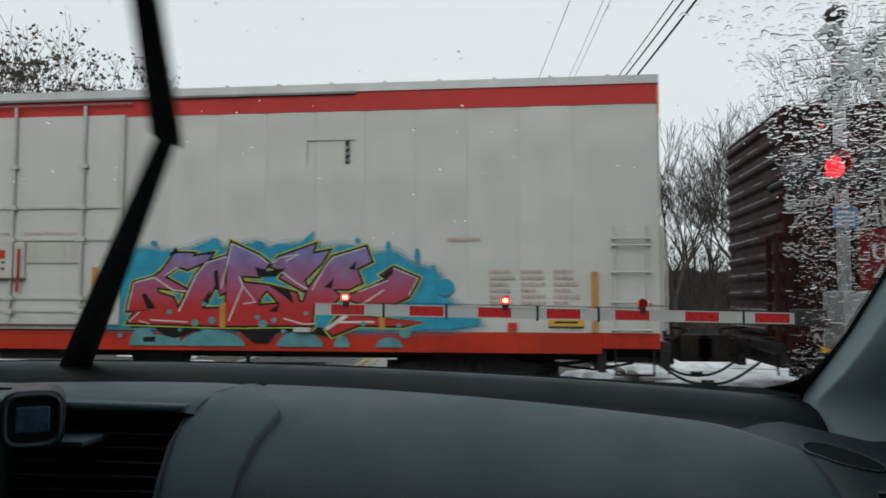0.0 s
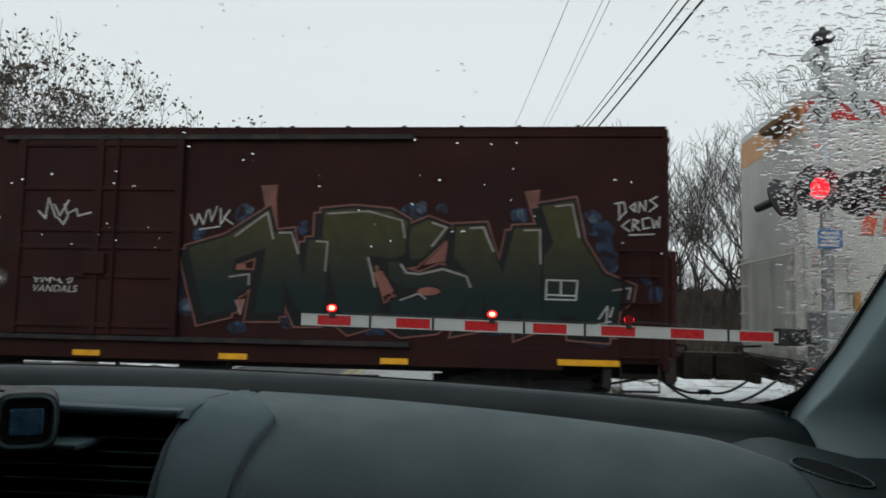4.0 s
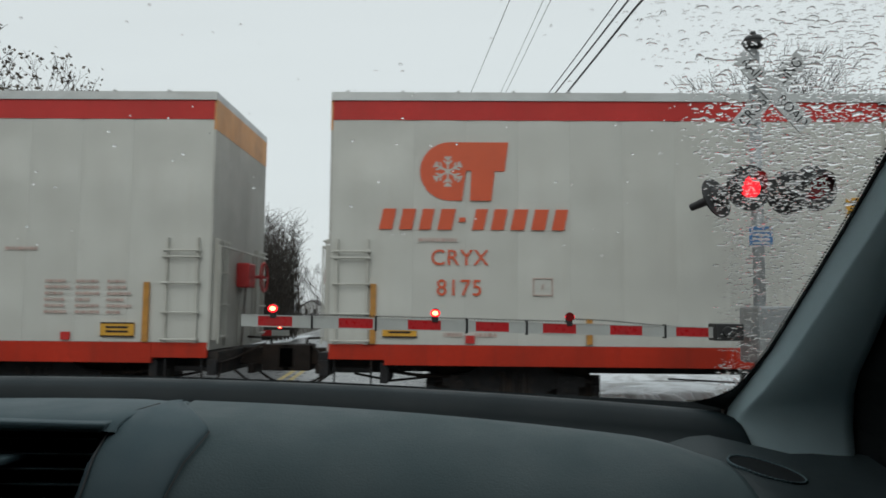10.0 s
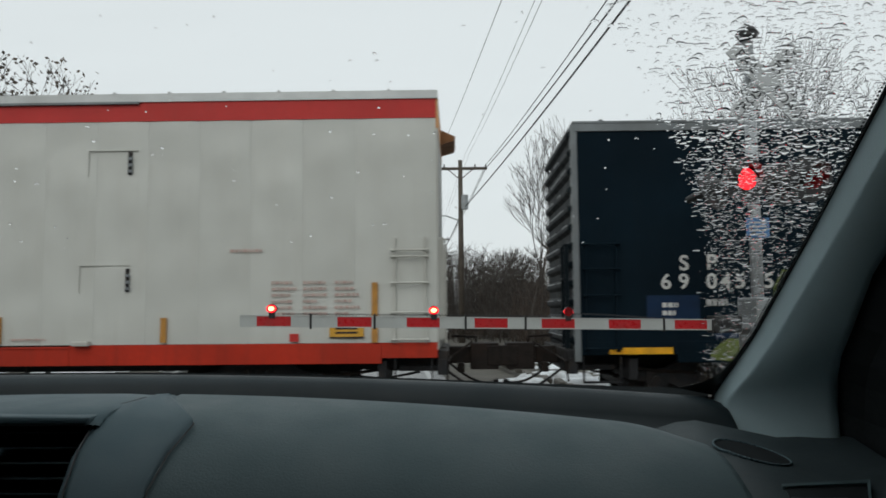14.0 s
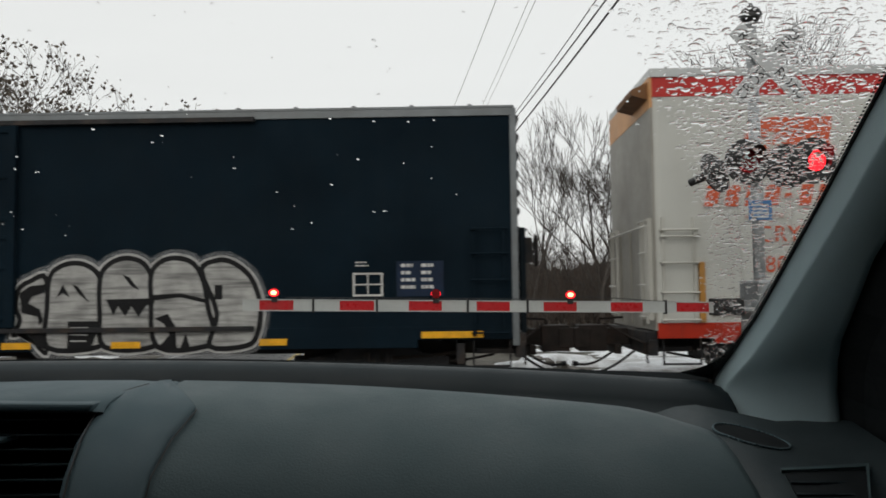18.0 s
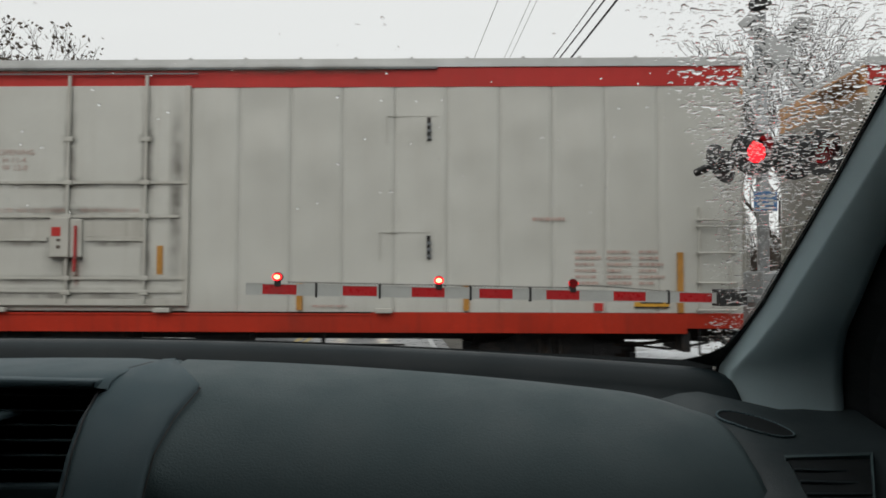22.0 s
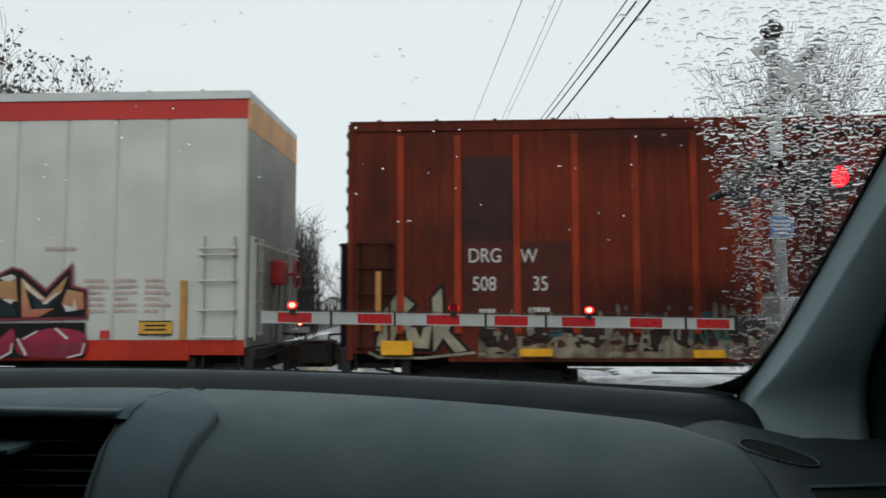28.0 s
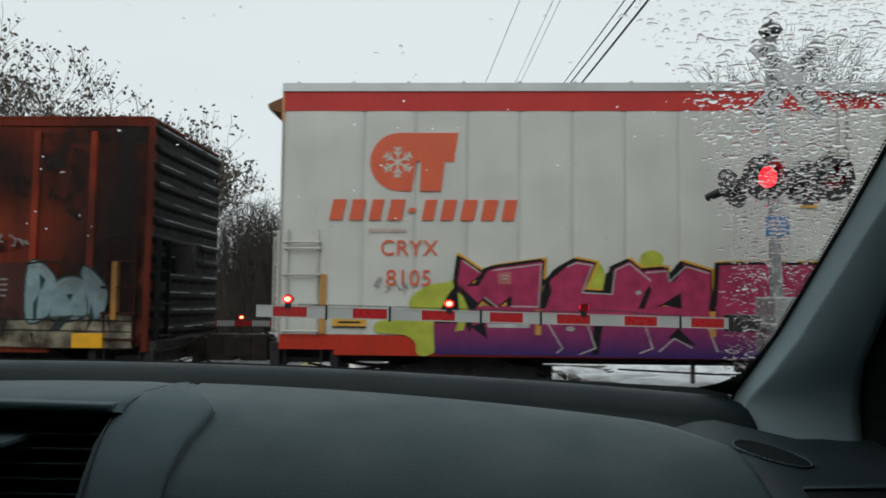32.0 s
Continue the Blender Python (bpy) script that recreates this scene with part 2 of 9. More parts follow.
ASPHALT = paint("wet_asphalt", (0.075, 0.078, 0.08), 0.3, vary=0.25, scale=0.8, stain=(0.03, 0.03, 0.032), dirt=0.6, bump=0.004, bump_scale=60)
GROUND = paint("winter_verge", (0.085, 0.078, 0.064), 0.85, vary=0.35, scale=0.7, stain=(0.05, 0.045, 0.03), dirt=0.6, bump=0.05, bump_scale=6)
SNOW = paint("old_snow", (0.80, 0.83, 0.86), 0.6, vary=0.06, scale=3, stain=(0.20, 0.185, 0.165), dirt=0.75, bump=0.03, bump_scale=8)
BALLAST = paint("ballast", (0.16, 0.15, 0.14), 0.8, vary=0.4, scale=9, stain=(0.07, 0.06, 0.05), dirt=0.5, bump=0.03, bump_scale=22)
CONCRETE = paint("crossing_concrete", (0.26, 0.26, 0.25), 0.5, vary=0.15, scale=2, stain=(0.1, 0.1, 0.1), dirt=0.5, bump=0.004)
KERB = paint("muddy_kerb", (0.12, 0.11, 0.095), 0.7, vary=0.3, scale=3, stain=(0.07, 0.06, 0.045), dirt=0.6, bump=0.02)
YELLOW_LINE = paint("worn_yellow_line", (0.42, 0.30, 0.06), 0.5, vary=0.2, scale=5, stain=(0.1, 0.1, 0.09), dirt=0.6)
WHITE_LINE = paint("worn_white_line", (0.50, 0.51, 0.51), 0.45, vary=0.15, scale=5, stain=(0.12, 0.12, 0.12), dirt=0.5)
TIMBER = paint("pole_timber", (0.085, 0.070, 0.055), 0.8, vary=0.3, scale=3, stain=(0.06, 0.05, 0.04), dirt=0.5, bump=0.01)
BARK = paint("wet_bark", (0.052, 0.043, 0.036), 0.85, vary=0.35, scale=4, bump=0.01)
LEAF = paint("withered_leaf", (0.105, 0.083, 0.060), 0.7, vary=0.5, scale=2)
BRUSH = paint("winter_brush", (0.062, 0.044, 0.033), 0.9, vary=0.5, scale=0.8)
WIRE = paint("black_cable", (0.02, 0.02, 0.022), 0.6)
CAST = paint("signal_black", (0.016, 0.017, 0.018), 0.45, vary=0.3, scale=8)
ALUM = paint("signal_aluminium", (0.34, 0.36, 0.37), 0.4, 0.6, vary=0.15, scale=6, dirt=0.3)
ARM_WHITE = paint("arm_white_sheeting", (0.40, 0.42, 0.41), 0.35, vary=0.06, scale=6, stain=(0.3, 0.3, 0.28), dirt=0.3)
ARM_RED = paint("arm_red_sheeting", (0.42, 0.012, 0.016), 0.3, vary=0.1, scale=6, dirt=0.2)
SIGN_WHITE = paint("sign_white", (0.50, 0.52, 0.53), 0.4, vary=0.06, scale=5, dirt=0.2)
SIGN_BLUE = paint("sign_blue", (0.05, 0.16, 0.36), 0.4, vary=0.1, scale=8)
LENS = paint("unlit_red_lens", (0.16, 0.006, 0.008), 0.2, vary=0.2, scale=20)
LIT = glow("lit_red_lamp", (1.0, 0.012, 0.022), 2.0)
HOT = glow("lit_lamp_core", (1.0, 0.30, 0.12), 7.0)
BRICK = paint("far_brick", (0.22, 0.08, 0.06), 0.8, vary=0.2, scale=2)
CLAD = paint("far_cladding", (0.55, 0.56, 0.56), 0.7, vary=0.08, scale=1)
SLATE = paint("far_roof", (0.07, 0.07, 0.075), 0.7, vary=0.2, scale=1)
PITCHY = paint("dark_grille", (0.01, 0.01, 0.011), 0.5)
FAR_GLASS = paint("far_window_glass", (0.03, 0.035, 0.04), 0.15)
HILL = paint("hazy_hill", (0.40, 0.43, 0.45), 1.0, vary=0.15, scale=0.02)

# ---- ground, road, rails ----
LEAN = -0.09  # the road's drift to the left for each metre ahead


def road_x(y, off):
    """x of a line that runs with the road, off metres right of the middle."""
    return -2.4 + off + LEAN * y


def strip(m, off0, off1, y0, y1, z0, z1, n=1):
    for k in range(n):
        a, b = y0 + (y1 - y0) * k / n, y0 + (y1 - y0) * (k + 1) / n
        m.slab([(road_x(a, off0), a), (road_x(a, off1), a), (road_x(b, off1), b), (road_x(b, off0), b)], z0, z1)
    return m


def ground_sheet():
    m = Mesh()
    xs = [-1500, -300, -80, *np.arange(-40, 41, 2.0), 80, 300, 1500]
    ys = [-1500, -200, -40, *np.arange(-10, 71, 2.0), 120, 300, 2500]
    rows = [[(x, y, -0.12 + (0.10 * noise.noise((x * 0.3, y * 0.3, 0)) if abs(x) < 80 and y < 100 else 0)
              - (0.25 if abs(x) > 6 and 9 < y < 17 else 0)) for x in xs] for y in ys]
    return m.sheet(rows)


alone("ground", ground_sheet(), GROUND, "brown winter verge with matted grass", "ground", kind="structure", smooth=True)
alone("road", strip(Mesh(), -3.7, 3.75, -60, 400, -0.3, 0.0), ASPHALT, "wet dark asphalt road", "road", kind="structure")
for off, mat, lbl in ((-0.13, YELLOW_LINE, "worn double yellow centre line"), (0.13, YELLOW_LINE, "worn double yellow centre line"),
                      (-3.35, WHITE_LINE, "worn white edge line"), (3.4, WHITE_LINE, "worn white edge line")):
    for y0, y1 in ((-20, 10.2), (15.6, 200)):
        alone("road_line", strip(Mesh(), off - 0.06, off + 0.06, y0, y1, 0.0, 0.005), mat, lbl, "road line", kind="structure")
alone("stop_line", strip(Mesh(), 0.3, 3.3, 7.2, 7.75, 0.0, 0.005), WHITE_LINE, "worn white stop line on the asphalt", "road line", kind="structure")
# muddy kerb that runs beside the far lane, with slush beyond it
m = Mesh()
for k in range(16):
    y = 15.2 + k * 0.95
    x = 2.35 - 0.15 * (y - 15.2) + 0.03 * math.sin(k * 2.1)
    m.box(x - 0.09, x + 0.09, y, y + 0.93, -0.05, 0.055 + 0.02 * math.sin(k * 1.3))
alone("kerb", m, KERB, "muddy low kerb beside the road", "kerb", kind="structure", bevel=0.03)


def snow_patch(cx, cy, rx, ry, seed, z=0.02):
    rng = random.Random(seed)
    rows = []
    ph = [rng.uniform(0, 6.3) for _ in range(4)]
    for q in (1.0, 0.8, 0.45, 0.0):
        rows.append([])
        for a in np.linspace(0, 2 * math.pi, 91):
            w = 1 + 0.2 * math.sin(3 * a + ph[0]) + 0.14 * math.sin(7 * a + ph[1]) + 0.10 * math.sin(13 * a + ph[2]) + 0.08 * math.sin(29 * a + ph[3]) + rng.uniform(-0.07, 0.07) * q
            rows[-1].append((cx + rx * q * w * math.cos(a), cy + ry * q * w * math.sin(a), z - 0.06 * q ** 4 + 0.05 * (1 - q) - (0.1 if q == 1 else 0)))
    return Mesh().sheet(rows)


for k, (x, y, rx, ry) in enumerate(((5.6, 17.6, 3.2, 1.2), (7.5, 22.5, 5.0, 2.6), (1.6, 17.4, 0.7, 0.5), (4.0, 27.0, 2.4, 3.0), (14.0, 19.0, 5.0, 2.0),
                                    (-9.0, 18.5, 1.8, 0.8), (-12.0, 24.0, 4.0, 2.5), (-16.5, 18.5, 4.0, 1.2), (20, 27, 6, 5), (-1.9, 33.0, 0.9, 5.0), (-9.8, 42.0, 1.0, 9.0), (3.4, 15.6, 0.9, 0.25), (2.4, 19.2, 0.8, 0.6), (4.6, 16.0, 0.7, 0.2), (6.8, 15.7, 1.1, 0.22), (8.6, 16.4, 1.2, 0.4), (-7.6, 16.2, 0.8, 0.3), (-11.5, 16.0, 1.5, 0.35))):
    alone("snow_patch", snow_patch(x, y, rx, ry, k), SNOW, "thin patch of old snow", "snow", "old snow", smooth=True)

alone("ballast_bed", Mesh().slab([(-130, 11.4), (-6.2, 11.4), (-6.2, 15.0), (-130, 15.0)], -0.4, -0.10).slab([(2.4, 11.4), (130, 11.4), (130, 15.0), (2.4, 15.0)], -0.4, -0.10),
      BALLAST, "grey crushed-stone ballast", "ballast", kind="structure")
crossing = thing("level_crossing_deck", "worn concrete crossing panels between the rails", "crossing", kind="structure")
for x in np.arange(-6.2, 2.3, 1.05):
    for y0, y1 in ((11.5, 12.35), (12.52, 13.78), (13.95, 14.85)):
        part("crossing_panel", Mesh().box(x, x + 1.03, y0, y1, -0.25, 0.018), CONCRETE, crossing, bevel=0.008)
for k, y in enumerate((12.435, 13.865)):
    m = Mesh().box(-130, 130, y - 0.037, y + 0.037, -0.02, 0.02).box(-130, 130, y - 0.012, y + 0.012, -0.13, -0.02).box(-130, 130, y - 0.07, y + 0.07, -0.155, -0.13)
    alone("rail", m, RAIL, "rusty steel rail with a worn head", "rail", "rails", kind="structure")
sleepers = thing("sleepers", "dark timber sleepers in the ballast", "sleeper", kind="structure")
TIE = solid("sleeper", Mesh().box(-0.11, 0.11, 11.9, 14.4, -0.3, -0.08), TIMBER, 0.01)
for x in [*np.arange(-30, -6.5, 0.56), *np.arange(2.8, 30, 0.56)]:
    part("sleeper", TIE, TIMBER, sleepers, at=(float(x), 0, 0))


# ---- crossing signals ----
FLASH = []


def lamp_head(parent, name, x, y, z, r, yaw=0.0, hood=True, which=""):
    """A lamp with backplate, hood, red lens, and an added disc, glowing on one face, that turns on its upright axis to
    imitate flashing.
    """
    e = new(name)
    e.parent, e.location, e.rotation_euler = parent, (x, y, z), (radians(17 if hood == "tunnel" else 0), 0, radians(yaw))
    part("housing", Mesh().cyl((0, 0.02, 0), (0, 0.16, 0), r * 0.98, r * 0.6, 20), CAST, e)
    if hood:
        part("backplate", Mesh().cyl((0, 0.0, 0), (0, 0.02, 0), r * 1.95, r * 1.95, 32), CAST, e, "round black backplate")
        slim = hood == "tunnel"
        rows = []
        for d in (0.0, 0.30):
            w = r * ((0.46 if d == 0 else 0.36) if slim else 1.05)
            rows.append([(w * math.cos(a), -d * (1.2 if slim else 0.45 + 0.55 * max(0, math.sin(a))), w * math.sin(a) + (0.12 + 0.35 * d if slim else 0) * r) for a in (np.linspace(0, 2 * math.pi, 21) if slim else np.linspace(radians(-30), radians(210), 21))])
        part("hood", Mesh().sheet(rows), CAST, e, "black visor", smooth=True)
        if slim:
            return e
    part("lens", Mesh().cyl((0, -0.012, 0), (0, 0.02, 0), r * 0.93, r * 0.97, 24), LENS, e, "red lens")
    if which:
        # added disc, not a lamp part: its turn stands in for on and off
        b = part("reflector", Mesh().cyl((0, 0.0, 0), (0, 0.008, 0), r * 0.9, r * 0.9, 24), LENS, e, "added two-faced disc that turns to imitate flashing", at=(0, -0.03, 0))
        squash = 0.74 if not hood else 1.0
        face, core = Mesh().cyl((0, -0.002, 0), (0, -0.0005, 0), r * (1.0 if not hood else 0.9), None, 24), Mesh().cyl((0, -0.004, 0), (0, -0.0025, 0), r * (0.6 if not hood else 0.45), None, 16)
        for m in (face, core):
            m.v = [(vx, vy, vz * squash) for vx, vy, vz in m.v]
        part("lit_face", face, LIT, b, "lit red face")
        if not hood:
            part("core", core, HOT, b, "white-hot bulb")
        FLASH.append((b, which, (0, -0.03, 0)))
    return e


# near gate: tip at (-2.45, 8.6), butt at (3.2, 9.5)
GATE_YAW = math.degrees(math.atan2(0.9, 5.65))
gate = thing("crossing_gate", "lowered red and white striped crossing gate arm with lamps", "crossing gate", (3.2, 9.5, 0))
gate.rotation_euler = (0, 0, radians(GATE_YAW))
ARM = 5.72
TIP_Z, BUTT_Z = 1.497, 1.388


def arm_z(x):
    return BUTT_Z + (TIP_Z - BUTT_Z) * (-x / ARM)


def arm_piece(x0, x1, h, y0, y1, dz=0.0):
    return Mesh().add([(x, y, arm_z(x) + dz + s * h) for x in (x0, x1) for y in (y0, y1) for s in (-1, 1)],
                      [(0, 1, 3, 2), (4, 6, 7, 5), (0, 4, 5, 1), (2, 3, 7, 6), (0, 2, 6, 4), (1, 5, 7, 3)])


part("arm", arm_piece(-ARM, 0.0, 0.062, -0.005, 0.035), ARM_WHITE, gate, "white arm core")
REDS = ((-5.533, -5.152), (-4.627, -4.234), (-3.827, -3.439), (-3.023, -2.623), (-2.209, -1.80), (-1.372, -0.966), (-0.531, -0.11))
WHITES = [(a, b) for a, b in zip([-ARM] + [r[1] for r in REDS], [r[0] for r in REDS] + [0.0])]
for spans, h, mat in ((WHITES, 0.056, ARM_WHITE), (REDS, 0.057, ARM_RED)):
    for a, b in spans:
        part("stripe", arm_piece(a, b, h, -0.013, -0.005), mat, gate)
part("arm_rail", arm_piece(-ARM, 0.0, 0.006, -0.018, 0.04, 0.062), ARM_WHITE, gate).location = (0, 0, 0)
part("arm_rail", arm_piece(-ARM, 0.0, 0.006, -0.018, 0.04, -0.062), ARM_WHITE, gate)
for x in (-4.93, -4.20, -3.13, -2.406, -0.67):
    part("joint_strap", arm_piece(x - 0.012, x + 0.012, 0.085, -0.024, 0.045), CAST, gate)
for x, w in ((-5.366, "steady"), (-3.507, "mid"), (-1.88, "butt")):
    part("lamp_foot", arm_piece(x - 0.035, x + 0.035, 0.045, -0.03, 0.05, 0.08), CAST, gate, bevel=0.006)
    lamp_head(gate, "gate_lamp", x, -0.02, arm_z(x) + 0.142, 0.058, -GATE_YAW, False, w)
m = Mesh()
pts = []
for x in np.linspace(-5.25, -0.1, 400):
    pts.append((x, 0.01 + 0.012 * math.cos(x * 160), arm_z(x) + 0.085 + 0.012 * math.sin(x * 160) + (0.03 * math.sin((x + 5.3) * 2.2) if x > -1.9 else 0)))
m.tube(pts, 0.0045, 4)
part("lamp_cable", m, WIRE, gate, "black coiled lamp cable")
part("coupling", Mesh().box(-0.05, 0.32, -0.09, 0.12, 1.29, 1.5).cyl((0.1, -0.11, 1.40), (0.1, 0.14, 1.40), 0.07, 0.07, 14), CAST, gate, "black arm coupling", bevel=0.015)
part("support_arm", Mesh().box(0.2, 1.5, -0.06, -0.02, 1.33, 1.47).box(0.2, 1.5, 0.08, 0.12, 1.33, 1.47), ALUM, gate, bevel=0.01)
part("counterweight", Mesh().box(1.35, 1.75, -0.12, 0.18, 1.18, 1.62), CAST, gate, "black counterweight", bevel=0.02)
part("drive_box", Mesh().box(0.42, 0.9, -0.26, 0.22, 1.02, 1.72), ALUM, gate, "grey gate mechanism box", bevel=0.03)

signal = thing("crossing_signal", "aluminium crossing signal mast with crossed sign boards and red lamps", "crossing signal", (3.80, 9.65, 0))
part("mast", Mesh().cyl((0, 0, 0), (0, 0, 5.05), 0.076, 0.074, 24), ALUM, signal, "grey aluminium mast", smooth=True)
part("mast_base", Mesh().cyl((0, 0, 0), (0, 0, 0.35), 0.2, 0.1, 20).box(-0.25, 0.25, -0.25, 0.25, -0.1, 0.03), ALUM, signal)
part("bell", Mesh().cyl((0, 0, 5.02), (0, 0, 5.12), 0.08, 0.15, 20).cyl((0, 0, 5.12), (0, 0, 5.2), 0.15, 0.1, 20).cyl((0, 0, 5.2), (0, 0, 5.27), 0.05, 0.03, 12), CAST, signal, "dark warning bell", smooth=True)
for k, a in enumerate((48, -48)):
    board = new("sign_board", solid("sign_board", Mesh().box(-0.62, 0.62, -0.012, 0.012, -0.115, 0.115), SIGN_WHITE, 0.004))
    board.parent, board.matrix_local = signal, pose(0.17, -0.10 - 0.03 * k, 4.45, 0, -a, 0)
    tagged(board, "white crossing sign board")
    if k:
        for txt, x in (("RAIL", -0.36), ("ROAD", 0.36)):
            part("letters", lettering(txt, 0.19, CAST, stretch=0.9), CAST, board, at=(x, -0.016, 0))
    else:
        for txt, x in (("CROS", -0.36), ("SING", 0.36)):
            part("letters", lettering(txt, 0.19, CAST, stretch=0.9), CAST, board, at=(x, -0.016, 0))
part("crossarm", Mesh().box(-0.52, 0.78, -0.05, 0.03, 3.16, 3.24).box(-0.1, 0.1, -0.1, 0.1, 3.1, 3.3), CAST, signal, "black lamp crossarm", bevel=0.01)
lamp_head(signal, "signal_lamp", -0.16, -0.16, 3.20, 0.15, 6, True, "mid_slow")
lamp_head(signal, "signal_lamp", 0.66, -0.16, 3.20, 0.15, 6, True, "butt_slow")
lamp_head(signal, "signal_lamp", -0.60, -0.22, 3.05, 0.134, -143, "tunnel")
lamp_head(signal, "signal_lamp", 0.5, 0.25, 3.20, 0.15, 180, True)
part("notice", Mesh().box(-0.145, 0.145, -0.10, -0.085, 2.47, 2.72), SIGN_BLUE, signal, "small blue notice", bevel=0.004)
m = Mesh()
for z in (2.66, 2.61, 2.56, 2.51):
    m.box(-0.11, 0.10, -0.104, -0.099, z - 0.012, z + 0.012)
part("notice_print", m, SIGN_WHITE, signal)

# the opposite gate and signal beyond the rails
fgate = thing("crossing_gate", "lowered striped gate arm across the opposite lane", "crossing gate", (-8.7, 17.4, 0))
fgate.rotation_euler = (0, 0, radians(8.0))
for k in range(11):
    part("stripe", Mesh().box(0.3 + k * 0.406, 0.706 + k * 0.406, -0.02, 0.02, 1.02, 1.15), ARM_RED if k % 2 else ARM_WHITE, fgate)
for x, w in ((4.55, "steady"), (3.3, "mid"), (2.0, "butt")):
    lamp_head(fgate, "gate_lamp", x, -0.01, 1.23, 0.06, 0, False, w)
part("drive_box", Mesh().box(-0.5, 0.0, -0.25, 0.25, 0.8, 1.4), ALUM, fgate, bevel=0.03)
fsig = thing("crossing_signal", "aluminium signal mast beyond the rails with red lamps", "crossing signal", (-9.25, 17.2, 0))
part("mast", Mesh().cyl((0, 0, 0), (0, 0, 4.8), 0.055, 0.055, 14), ALUM, fsig, smooth=True)
for k, a in enumerate((45, -45)):
    board = new("sign_board", solid("sign_board", Mesh().box(-0.62, 0.62, -0.012, 0.012, -0.115, 0.115), SIGN_WHITE, 0.004))
    board.parent, board.matrix_local = fsig, pose(0, 0.09 + 0.03 * k, 4.3, 0, -a, 0)
part("crossarm", Mesh().box(-0.5, 0.5, -0.04, 0.04, 2.8, 2.88), CAST, fsig)
lamp_head(fsig, "signal_lamp", -0.42, -0.15, 2.84, 0.15, 0, True, "mid")
lamp_head(fsig, "signal_lamp", 0.42, -0.15, 2.84, 0.15, 0, True, "butt")


# ---- poles, wires ----
def utility_pole(x, y, high, arm_z0, arm_w, lamp=False):
    p = thing("utility_pole", "weathered timber utility pole with crossarm", "utility pole", (x, y, 0), "utility poles")
    part("pole", Mesh().cyl((0, 0, -0.3), (0, 0, high), 0.17, 0.11, 12), TIMBER, p, smooth=True)
    part("crossarm", Mesh().box(-arm_w, arm_w, -0.1, 0.02, arm_z0 - 0.07, arm_z0 + 0.07).tube([(-arm_w * 0.5, -0.05, arm_z0), (0, -0.05, arm_z0 - 0.6), (arm_w * 0.5, -0.05, arm_z0)], 0.025, 6), TIMBER, p)
    for q in (-0.95, -0.6, 0.55, 0.95):
        part("insulator", Mesh().cyl((q * arm_w, -0.04, arm_z0 + 0.07), (q * arm_w, -0.04, arm_z0 + 0.24), 0.045, 0.03, 8), CAST, p)
    if lamp:
        part("lamp_arm", Mesh().tube([(0, 0, high * 0.66), (-0.8, 0, high * 0.69), (-1.6, 0, high * 0.685)], 0.035, 8), ALUM, p)
        part("lamp_head", Mesh().box(-2.2, -1.6, -0.12, 0.12, high * 0.685 - 0.06, high * 0.685 + 0.07), ALUM, p, bevel=0.03)
        part("transformer", Mesh().cyl((0.22, -0.3, high * 0.72), (0.22, -0.3, high * 0.8), 0.18, 0.18, 12), ALUM, p)
    return p


utility_pole(0.28, 40, 9.55, 9.1, 1.43, True)
utility_pole(-2.0, 75, 9.0, 8.6, 1.3)
for x, y, h in ((-6.9, 118, 8.0), (-13.5, 170, 7.4), (-21.5, 230, 11.3), (-22.8, 260, 8.5), (-29.9, 300, 9.9)):
    utility_pole(x, y, h, h - 0.4, 1.3)


def wire(name, pts, sag, r):
    m = Mesh()
    for a, b in zip(pts, pts[1:]):
        a, b = Vector(a), Vector(b)
        m.tube([tuple(a.lerp(b, s) - Vector((0, 0, sag * 4 * s * (1 - s)))) for s in np.linspace(0, 1, 13)], r, 5)
    return alone(name, m, WIRE, "black overhead cable strung along the road", "cable", "overhead cables")


# each cable: where it meets the pole's arm at 40 m, and where it hangs at 14 m
for xa, za, xb, zb, r in ((-1.1, 9.35, 0.98, 7.6, 0.007), (0.55, 9.9, 1.62, 7.6, 0.006), (0.75, 9.9, 1.76, 7.6, 0.006), (1.64, 9.3, 3.04, 7.6, 0.014), (1.64, 9.12, 3.17, 7.5, 0.020), (0.45, 7.0, 3.30, 7.35, 0.024)):
    k = (14 - -16) / 26
    wire("overhead_cable", [(xb + (xb - xa) * k, -16, zb + (zb - za) * k * 0.4), (xb, 14, zb), (xa, 40, za), (xa - 2.3, 75, za - 0.7), (xa - 7.2, 118, za - 1.7)], 0.12, r)


